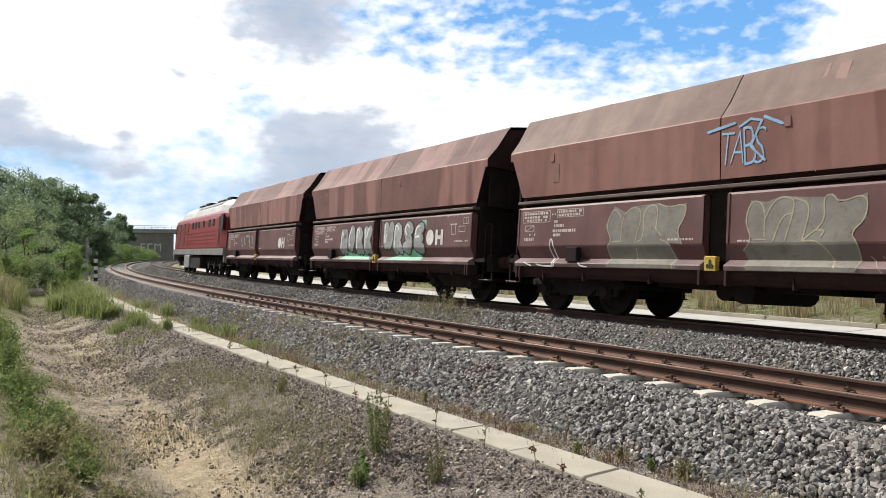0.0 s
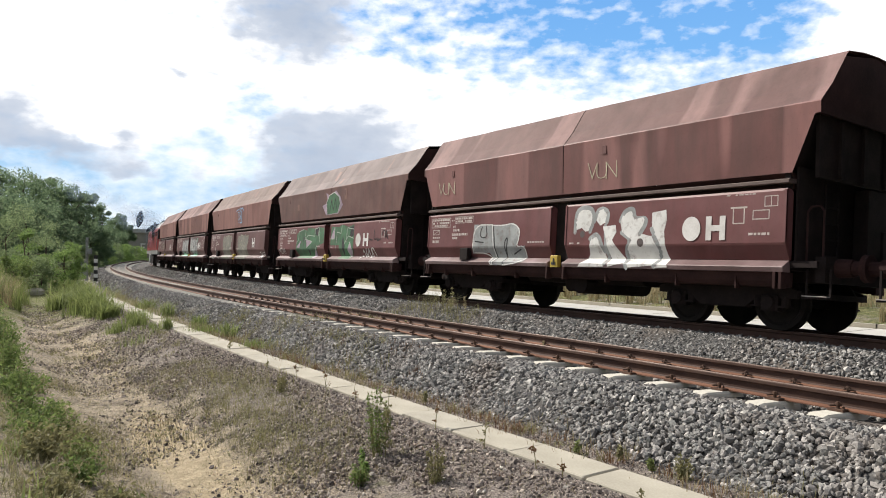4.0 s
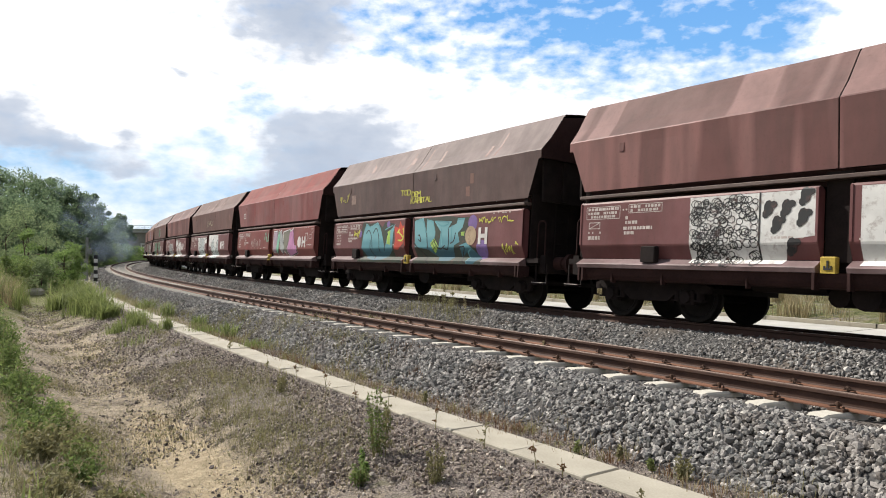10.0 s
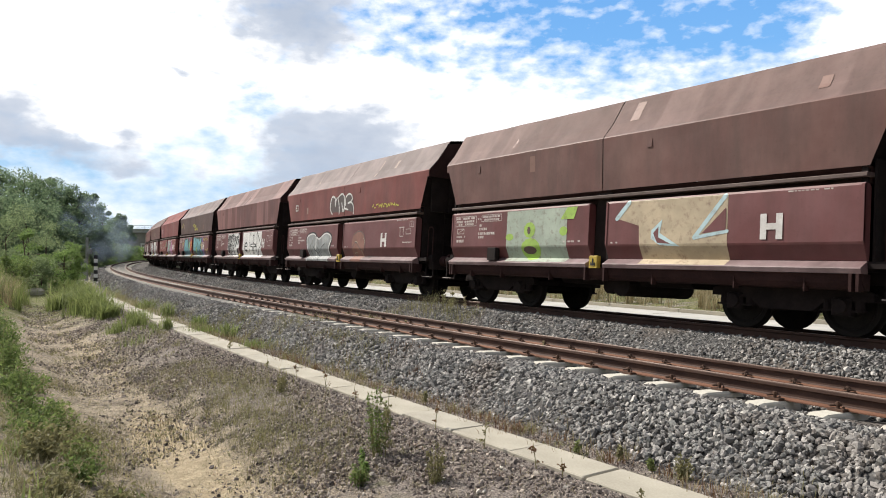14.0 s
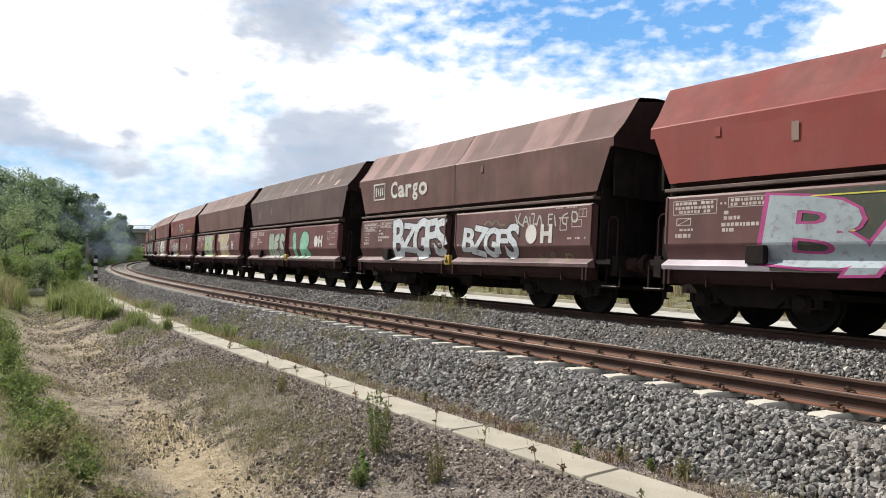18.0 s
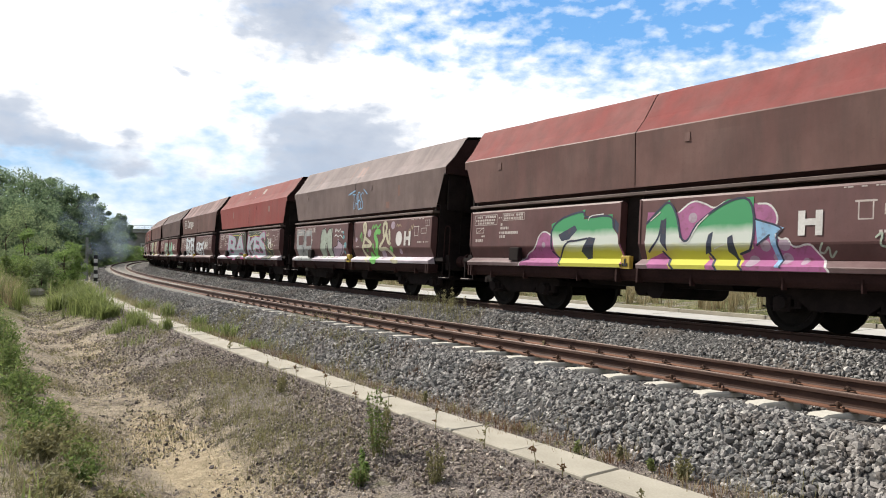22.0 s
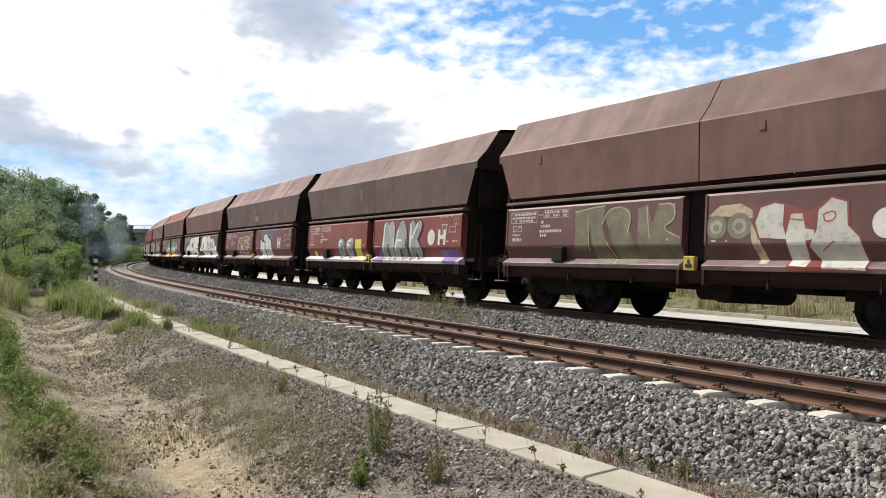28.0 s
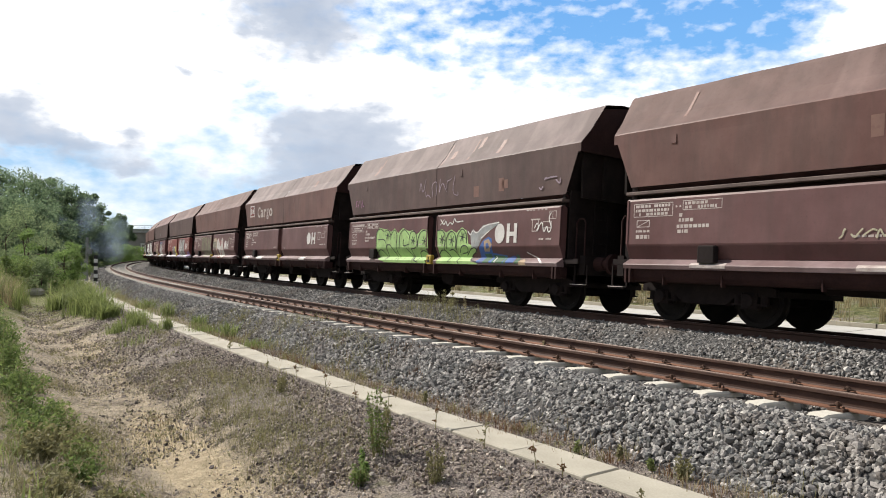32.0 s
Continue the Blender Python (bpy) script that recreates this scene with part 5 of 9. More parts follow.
    put("chute_box", cached("chute_box", lambda: MB().bevel_box(-0.17, 0.17, 0, 0.14, 0, 0.30, 0.02), mat_soot_shade), w, "black lever box", pose(3.35, 1.50, 1.06))
    for sx in (-1, 1):
        for y in (-0.875, 0.875):
            put("buffer", cached("buffer", buffer_mesh, mat_under_shade, False), w, "black round buffer", pose(sx * 5.64, y, 1.04, 0, 0, 0 if sx > 0 else 180))
        put("step", cached("step", lambda: MB().box(-0.2, 0.2, -0.02, 0.12, 0, 0.03).box(-0.2, -0.17, 0, 0.03, 0, 0.45).box(0.17, 0.2, 0, 0.03, 0, 0.45), mat_soot_shade), w, "near-black hanging step", pose(sx * 5.55, 1.25, 0.55))
        put("tread", cached("tread", lambda: MB().box(-0.19, 0.19, -0.01, 0.14, 0.032, 0.045), mat_stencil), w, "pale worn tread", pose(sx * 5.55, 1.25, 0.55))
        put("end_bulkhead", cached("end_bulkhead", lambda: MB().box(-0.02, 0.02, -1.36, 1.36, 1.1, 2.60), mat_soot_shade), w, "near-black end bulkhead with shade in its colour", pose(sx * 5.22, 0, 0, 0, 0, 0 if sx > 0 else 180))
        put("brake_box", cached("brake_box", lambda: MB().bevel_box(0.022, 0.30, 0.7, 1.2, 1.145, 1.75, 0.02), mat_soot_shade), w, "near-black brake box", pose(sx * 5.22, 0, 0, 0, 0, 0 if sx > 0 else 180))
        put("grab_rail", cached("grab_rail", lambda: MB().tube((0, 0, 0), (0, 0, 0.80), 0.018, None, 6).tube((0, 0, 0.80), (0.06, 0, 0.88), 0.018, None, 6).tube((0.06, 0, 0.88), (0.20, 0, 0.88), 0.018, None, 6).tube((0.20, 0, 0.88), (0.26, 0, 0.80), 0.018, None, 6).tube((0.26, 0, 0.80), (0.26, 0, 0.0), 0.018, None, 6), mat_under_shade), w, "dark brown looped grab rail", pose(sx * 5.58, 1.22, 1.1, 0, 0, 0 if sx < 0 else 180))
        put("ladder", cached("ladder", ladder, mat_soot_shade), w, "", pose(sx * 5.30, 0.5, 1.15))
        bogie = put("bogie", cached("bogie", bogie_frame, mat_soot_shade), w, "black two-axle bogie", pose(sx * 3.75, 0, 0))
        for x in (-0.9, 0.9):
            WHEELSETS.append(put("wheelset", cached("wheelset", wheelset_mesh, mat_wheel, False), bogie, "", pose(x, 0, 0.46)))
    return w


LOWER = paint("door_red_brown", (0.140, 0.048, 0.042), (0.205, 0.092, 0.082), 0.3, 0.0, 0.5)
LOWER_B = paint("door_bright_red", (0.21, 0.050, 0.038), (0.26, 0.09, 0.07), 0.25, 0.0, 0.5)
LOWER_D = paint("door_brown", (0.120, 0.056, 0.048), (0.178, 0.097, 0.084), 0.35, 0.0, 0.5)
# door brown made paler: sunlight on the upward face put into the paint
SHELF = paint("shelf_lit", (0.165, 0.108, 0.094), (0.30, 0.235, 0.21), 0.4)
SHELF_W = paint("shelf_white", (0.50, 0.47, 0.46), (0.70, 0.68, 0.67), 0.15)
P_BROWN = paint("hopper_brown", (0.142, 0.069, 0.052), (0.201, 0.114, 0.086), 0.45)
P_BROWN_S = paint("hopper_brown_streaked", (0.162, 0.073, 0.056), (0.216, 0.108, 0.081), 0.35, 0.9)
P_RED = paint("hopper_red", (0.290, 0.052, 0.038), (0.290, 0.080, 0.060), 0.22)
P_FADED = paint("hopper_faded_red", (0.225, 0.052, 0.040), (0.235, 0.105, 0.090), 0.3, 0.35)
P_REDBROWN = paint("hopper_red_brown", (0.200, 0.056, 0.043), (0.259, 0.092, 0.071), 0.4)
P_REDBROWN_S = paint("hopper_red_brown_streaked", (0.140, 0.060, 0.048), (0.180, 0.080, 0.064), 0.4, 0.9)
P_DARK = paint("hopper_dark_brown", (0.099, 0.060, 0.049), (0.151, 0.103, 0.082), 0.5)
P_GREY = paint("hopper_grey_brown", (0.146, 0.106, 0.084), (0.221, 0.167, 0.135), 0.4)
P_ROSE = paint("hopper_rosy_brown", (0.207, 0.095, 0.070), (0.270, 0.140, 0.104), 0.3, 0.3)
R_GREY = paint("roof_grey_brown", (0.140, 0.108, 0.090), (0.222, 0.178, 0.152), 0.35, 0.25, 0.70)
R_BROWN = paint("roof_brown", (0.140, 0.090, 0.070), (0.200, 0.138, 0.110), 0.35, 0.3, 0.75)
R_ROSE = paint("roof_rosy", (0.140, 0.080, 0.065), (0.190, 0.115, 0.094), 0.35, 0.8, 0.75)
R_TAN = paint("roof_tan", (0.175, 0.128, 0.098), (0.232, 0.175, 0.136), 0.3, 0.2, 0.75)
R_RED = paint("roof_red", (0.235, 0.046, 0.036), (0.240, 0.085, 0.068), 0.35, 0.0, 0.8)
R_DARK = paint("roof_dark", (0.077, 0.054, 0.045), (0.122, 0.090, 0.074), 0.45, 0.2, 0.80)

#       upper, roof, lower, shelf, words
SPECS = [
    (P_BROWN_S, R_ROSE, LOWER_D, SHELF, "streaked brown coal hopper wagon with faded lettering on its doors"),
    (P_BROWN_S, R_ROSE, LOWER_D, SHELF, "streaked brown coal hopper wagon with white graffiti on its doors"),
    (P_ROSE, R_TAN, LOWER_D, SHELF, "brown coal hopper wagon with grey bubble graffiti and a blue tag"),
    (P_BROWN, R_GREY, LOWER, SHELF, "brown coal hopper wagon with green block graffiti across both doors"),
    (P_REDBROWN_S, R_ROSE, LOWER, SHELF, "streaked red-brown coal hopper wagon with white bubble graffiti"),
    (P_BROWN, R_BROWN, LOWER, SHELF, "dark brown coal hopper wagon with black and white graffiti panels"),
    (P_FADED, R_RED, LOWER_B, SHELF, "faded red coal hopper wagon with pink and teal graffiti"),
    (P_DARK, R_GREY, LOWER, SHELF, "dark brown coal hopper wagon with teal graffiti and yellow scrawls"),
    (P_REDBROWN_S, R_ROSE, LOWER, SHELF, "striped red-brown coal hopper wagon with white panels and a black cross"),
    (P_REDBROWN, R_GREY, LOWER, SHELF, "red-brown coal hopper wagon with white tags on roof and door"),
    (P_BROWN, R_BROWN, LOWER, SHELF, "brown coal hopper wagon with pale green and orange graffiti"),
    (P_DARK, R_DARK, LOWER, SHELF, "dark brown coal hopper wagon with green graffiti letters"),
    (P_BROWN, R_ROSE, LOWER_D, SHELF, "brown coal hopper wagon with white lettering and white graffiti"),
    (P_RED, R_RED, LOWER_D, SHELF_W, "bright red coal hopper wagon with silver and magenta graffiti"),
    (P_GREY, R_GREY, LOWER_D, SHELF_W, "grey-brown coal hopper wagon with white graffiti and a blue tag"),
    (P_BROWN, R_RED, LOWER_D, SHELF, "brown coal hopper wagon with red roof and rainbow graffiti"),
    (P_BROWN, R_TAN, LOWER_D, SHELF_W, "brown coal hopper wagon with a white painted bird mural"),
    (P_DARK, R_ROSE, LOWER, SHELF, "patchy red-brown coal hopper wagon with tan outline graffiti"),
    (P_DARK, R_BROWN, LOWER_B, SHELF_W, "brown coal hopper wagon with silver and blue graffiti"),
    (P_BROWN, R_BROWN, LOWER_D, SHELF, "brown coal hopper wagon with tan letters and white numerals"),
    (P_BROWN, R_GREY, LOWER_D, SHELF, "brown coal hopper wagon with worn white lettering"),
    (P_DARK, R_GREY, LOWER_D, SHELF, "dark brown coal hopper wagon with light green bubble graffiti"),
    (P_BROWN, R_BROWN, LOWER_D, SHELF, "brown coal hopper wagon with faded stencilled signs"),
]
WAGONS = [build_wagon(dict(upper=a, roof=b, lower=c, shelf=d, label=e)) for a, b, c, d, e in SPECS]
# ---------------------------------------------------------------- locomotive
mat_loco = paint("loco_red", (0.225, 0.024, 0.024), (0.28, 0.046, 0.042), 0.15, 0.0, 0.45)
mat_loco_d = paint("loco_dark_red", (0.20, 0.020, 0.018), (0.24, 0.035, 0.03), 0.3, 0.0, 0.5)
mat_loco_roof = mottled("loco_roof_grey", (0.36, 0.36, 0.36), (0.52, 0.52, 0.52), 2.0, 0.6)
mat_loco_grey = mottled("loco_frame_grey", (0.14, 0.14, 0.14), (0.24, 0.23, 0.22), 2.0, 0.7)
loco = tagged(empty("locomotive"), "red six-axle diesel locomotive with grey roof", "locomotive")
prof = [(1.46, 1.50), (1.48, 1.56), (1.47, 3.15), (1.38, 3.42), (1.28, 3.56), (-1.28, 3.56), (-1.38, 3.42), (-1.47, 3.15), (-1.48, 1.56), (-1.46, 1.50)]
mid = [[(x, y * k, z) for y, z in prof] for x, k in ((-9.75, 0.86), (-9.0, 1.0), (9.0, 1.0), (9.75, 0.86))]
part("body", MB().loft(mid), mat_loco, loco, "red body shell")
part("roof", MB().loft([[(x, y * k, 3.565 + (z - 3.565) * k) for y, z in ((1.27, 3.565), (1.12, 3.95), (0.7, 4.30), (0.0, 4.40), (-0.7, 4.30), (-1.12, 3.95), (-1.27, 3.565))] for x, k in ((-9.3, 0.72), (-7.6, 1.0), (7.6, 1.0), (9.3, 0.72))]), mat_loco_roof, loco, "pale grey curved roof")
for x, l, y in ((-5.6, 1.2, 0.55), (-2.4, 2.2, 0.45), (1.6, 1.6, 0.6), (4.8, 1.4, 0.5), (6.8, 0.5, 0.2)):
    part("roof_unit", MB().bevel_box(x - l / 2, x + l / 2, -y, y, 4.25, 4.56, 0.06), mat_soot_shade, loco, "dark roof fan or hatch")
part("roof_panel", MB().add([(-6.0, 1.06, 4.06), (2.6, 1.06, 4.06), (2.6, 0.74, 4.30), (-6.0, 0.74, 4.30)], [(0, 1, 2, 3)]), mat_loco_grey, loco, "dark grey roof panel")
part("frame", MB().box(-9.9, 9.9, -1.46, 1.46, 1.14, 1.498).box(-10.0, -9.8, -1.4, 1.4, 0.75, 1.5).box(9.8, 10.0, -1.4, 1.4, 0.75, 1.5), mat_loco_grey, loco, "grey frame beam")
for k, z in enumerate((1.80, 2.02, 2.24)):
    part("side_rib", MB().box(-7.6, 2.4, 1.470, 1.492, z, z + 0.045), mat_loco_d, loco)
for x in (-6.6, -5.2, -3.2, -1.4, -0.2, 1.0):
    part("side_window", MB().bevel_box(x - 0.32, x + 0.32, 1.468, 1.488, 2.78, 3.18, 0.01), mat_glass, loco)
mat_grille = mottled("loco_grille_dark", (0.035, 0.012, 0.012), (0.09, 0.02, 0.018), 6.0, 0.7)
for x in (3.4, 5.0, 7.0):
    for z in (1.75, 2.60):
        part("grille", MB().box(x - 0.5, x + 0.5, 1.470, 1.492, z, z + 0.62), mat_grille if x > 4 else mat_loco_d, loco, "dark red air grille")
part("waist_line", MB().box(-8.0, 9.0, 1.470, 1.490, 2.46, 2.51), mat_loco_d, loco)
# black block stands for the shade inside the cab window recess
part("cab_recess", MB().box(-9.55, -8.85, 1.40, 1.492, 2.5, 3.35), mat_black, loco, "black block painted as the shaded cab window recess")
part("handrail", MB().tube((-8.7, 1.53, 1.6), (-8.7, 1.53, 3.2), 0.025, None, 6), mat_zinc, loco, "pale handrail by the cab door")
for x in (-8.4, 7.9):
    part("cab_door", MB().box(x - 0.33, x + 0.33, 1.470, 1.488, 1.62, 3.25), mat_loco_d, loco)
    part("cab_window", MB().box(x + 0.55, x + 1.0, 1.462, 1.486, 2.5, 3.1) if x > 0 else MB().box(x - 1.0, x - 0.55, 1.462, 1.486, 2.5, 3.1), mat_glass, loco)
part("rear_window", MB().box(-9.72, -9.68, -1.0, 1.0, 2.55, 3.15), mat_glass, loco)
part("fuel_tank", MB().bevel_box(-1.9, 1.9, -1.35, 1.35, 0.30, 1.13, 0.1), mat_soot_shade, loco, "near-black fuel tank")
part("battery_box", MB().bevel_box(1.9, 4.1, 1.0, 1.46, 0.30, 1.12, 0.04), mat_zinc, loco, "pale grey box")
loco_ws = wheelset_mesh()
loco_ws.v = [(x * 1.13, y, z * 1.13) for x, y, z in loco_ws.v]
loco_ws = loco_ws.mesh("loco_wheelset", mat_wheel)
for sx in (-1, 1):
    bg_ = MB()
    for y in (-1.08, 1.08):
        bg_.box(-2.7, 2.7, y - 0.08, y + 0.08, 0.55, 0.86)
        for x in (-1.85, 0.0, 1.85):
            bg_.box(x - 0.2, x + 0.2, y - 0.13, y + 0.13, 0.36, 0.72)
            bg_.tube((x - 0.45, y * 1.08, 0.62), (x - 0.45, y * 1.08, 1.0), 0.10, None, 8)
            bg_.tube((x + 0.45, y * 1.08, 0.62), (x + 0.45, y * 1.08, 1.0), 0.10, None, 8)
    b = part("bogie", bg_, mat_soot_shade, loco, "black three-axle bogie", False, pose(sx * 6.1, 0, 0))
    for x in (-1.85, 0.0, 1.85):
        WHEELSETS.append(put("wheelset", loco_ws, b, "", pose(x, 0, 0.52)))
    for y in (-0.875, 0.875):
        put("buffer", cached("buffer", buffer_mesh, mat_soot_shade, True), loco, "black round buffer", pose(sx * 9.95, y, 1.04, 0, 0, 0 if sx > 0 else 180))
# the measured length of the machine: 17.1 m over its ends
for ob in loco.children_recursive:
    ob.matrix_basis = Matrix.Translation((ob.matrix_basis.translation.x * -0.15, 0, 0)) @ ob.matrix_basis
    if ob.name.split(".")[0] not in ("wheelset", "buffer"):
        ob.data.transform(Matrix.Scale(0.85, 4, (1, 0, 0)))
# ---------------------------------------------------------------- exhaust that hangs over the line
mat_smoke = bpy.data.materials.new("thin_exhaust")
nt = nodes_of(mat_smoke)
gen = nt.nodes.new("ShaderNodeTexCoord")
sg = nt.nodes.new("ShaderNodeSeparateXYZ")
link(nt, gen.outputs["Generated"], sg.inputs[0])
depth = math_node(nt, "ABSOLUTE", math_node(nt, "MULTIPLY", math_node(nt, "SUBTRACT", sg.outputs[1], 0.5), 2.0))
thin = math_node(nt, "MULTIPLY", math_node(nt, "POWER", depth, 2.2), math_node(nt, "ADD", math_node(nt, "MULTIPLY", noise_tex(nt, coords(nt), 1.1, 3), 0.20), 0.03))
sm_d, sm_t, sm_m, sm_o = nt.nodes.new("ShaderNodeBsdfDiffuse"), nt.nodes.new("ShaderNodeBsdfTransparent"), nt.nodes.new("ShaderNodeMixShader"), nt.nodes.new("ShaderNodeOutputMaterial")
sm_d.inputs[0].default_value = (0.40, 0.50, 0.66, 1)
link(nt, thin, sm_m.inputs[0])
link(nt, sm_t.outputs[0], sm_m.inputs[1])
sm_b, sm_x = nt.nodes.new("ShaderNodeBsdfTranslucent"), nt.nodes.new("ShaderNodeMixShader")
sm_b.inputs[0].default_value = (0.40, 0.50, 0.66, 1)
link(nt, sm_d.outputs[0], sm_x.inputs[1])
link(nt, sm_b.outputs[0], sm_x.inputs[2])
link(nt, sm_x.outputs[0], sm_m.inputs[2])
link(nt, sm_m.outputs[0], sm_o.inputs[0])
puff = MB().loft([[(1.35 * math.sin(math.pi * k / 10) * math.cos(2 * math.pi * j / 20), -1.35 * math.cos(math.pi * k / 10), 1.35 * math.sin(math.pi * k / 10) * math.sin(2 * math.pi * j / 20)) for j in range(20)] for k in (0.15, 1, 2, 3, 4, 5, 6, 7, 8, 9, 9.85)]).mesh("smoke_puff", mat_smoke, True)
PUFFS = []
rs_ = random.Random(8)
for i in range(15):
    px, dist = 112 + 27 * (i % 5) + 12 * (i // 5 % 2) + rs_.uniform(-5, 5), rs_.uniform(79, 92)
    crest = float(np.interp(px, [95, 130, 160, 180, 210, 235, 270], [352, 356, 370, 388, 402, 420, 425]))
    py = crest + (446 - crest) * (i // 5) / 2 + rs_.uniform(-3, 3)
    x, y = spot(px, dist)
    ob = tagged(put("smoke_puff", puff), "thin blue-grey exhaust haze from the locomotive", "smoke", "puffs of exhaust over the line")
    PUFFS.append((ob, rs_.uniform(-4.5, 4.5), 2.9 + 1.3 * i / 15, Vector((x, y, CAM_H + dist * (451.5 - py) / 1288)), math.degrees(math.atan2(-x, y)), rs_.uniform(0.4, 1.0)))
# ---------------------------------------------------------------- signs and sprayed paint on the wagons
DOOR_LINE = ([0.94, 1.02, 1.125, 1.13, 1.36, 1.40, 2.21, 2.25, 2.50, 3.55, 3.57, 3.865, 4.36], [1.612, 1.62, 1.445, 1.445, 1.545, 1.555, 1.555, 1.54, 1.462, 1.517, 1.502, 1.262, 0.965])


def spray(name, c, worn=0.25):
    """Sprayed paint: uneven cover, thin and rubbed spots where the brown door shows through."""
    m = bpy.data.materials.new("spray_" + name)
    nt = nodes_of(m)
    v = nt.nodes.new("ShaderNodeTexCoord").outputs["Object"]
    cc = mix(nt, ramp(nt, noise_tex(nt, v, 2.2, 4, 0.6), [(0.35, 0.0), (0.65, 1.0)]), tuple(k * (1 - worn) for k in c), c)
    cc = mix(nt, ramp(nt, noise_tex(nt, v, 7.0, 6, 0.7), [(0.52, 0.0), (0.68, 0.55)]), cc, (0.13, 0.058, 0.05))
    finish(nt, cc, 0.62, 0.0, noise_tex(nt, v, 26, 3), 0.15, 0.002)
    return m


S_WHITE, S_GREY, S_BLACK = spray("white", (0.74, 0.73, 0.71), 0.2), spray("silver", (0.37, 0.385, 0.385), 0.42), spray("black", (0.020, 0.020, 0.022))
S_TAN, S_OLIVE, S_CREAM = spray("tan", (0.46, 0.34, 0.22)), spray("olive_grey", (0.21, 0.20, 0.155)), spray("cream", (0.60, 0.56, 0.40))
S_GREEN, S_MINT, S_LIME = spray("green", (0.070, 0.185, 0.090), 0.5), spray("mint", (0.26, 0.55, 0.40)), spray("lime", (0.36, 0.55, 0.10))
S_LEAF, S_AQUA = spray("leaf_green", (0.36, 0.55, 0.20)), spray("aqua", (0.13, 0.36, 0.40))
S_BLUE, S_SKY, S_RED = spray("blue", (0.06, 0.14, 0.40)), spray("light_blue", (0.28, 0.50, 0.74)), spray("red", (0.58, 0.07, 0.04))
S_PINK, S_MAGENTA, S_YELLOW = spray("pink", (0.55, 0.24, 0.45)), spray("magenta", (0.42, 0.05, 0.22)), spray("yellow", (0.70, 0.66, 0.10))
S_VIOLET, S_LILAC, S_PALE = spray("violet", (0.20, 0.12, 0.34)), spray("lilac", (0.44, 0.34, 0.42)), spray("pale_green", (0.40, 0.46, 0.38))
S_SAND = spray("sand", (0.52, 0.42, 0.29))
S_GOLD = spray("faded_gold", (0.20, 0.178, 0.115), 0.4)
S_BEIGE = spray("beige", (0.40, 0.37, 0.26))
GLYPHS = {}


def glyph(ch, fat, base=None):
    """Vertices and faces of one letter of the built-in font; the box at the base weight is scaled to 1 x 1."""
    base = fat if base is None else base
    if (ch, fat, base) not in GLYPHS:
        cu = bpy.data.curves.new("glyph", "FONT")
        cu.body, cu.offset, cu.resolution_u = ch, fat, 3
        ob = bpy.data.objects.new("glyph", cu)
        me = bpy.data.meshes.new_from_object(ob)
        v = np.array([p.co[:2] for p in me.vertices])
        f = [tuple(p.vertices) for p in me.polygons]
        lo, hi = v.min(0) + (fat - base), v.max(0) - (fat - base)
        GLYPHS[(ch, fat, base)] = ((v - lo) / (hi - lo), f, float((hi - lo)[0] / (hi - lo)[1]))
        bpy.data.objects.remove(ob)
        bpy.data.meshes.remove(me)
        bpy.data.curves.remove(cu)
    return GLYPHS[(ch, fat, base)]


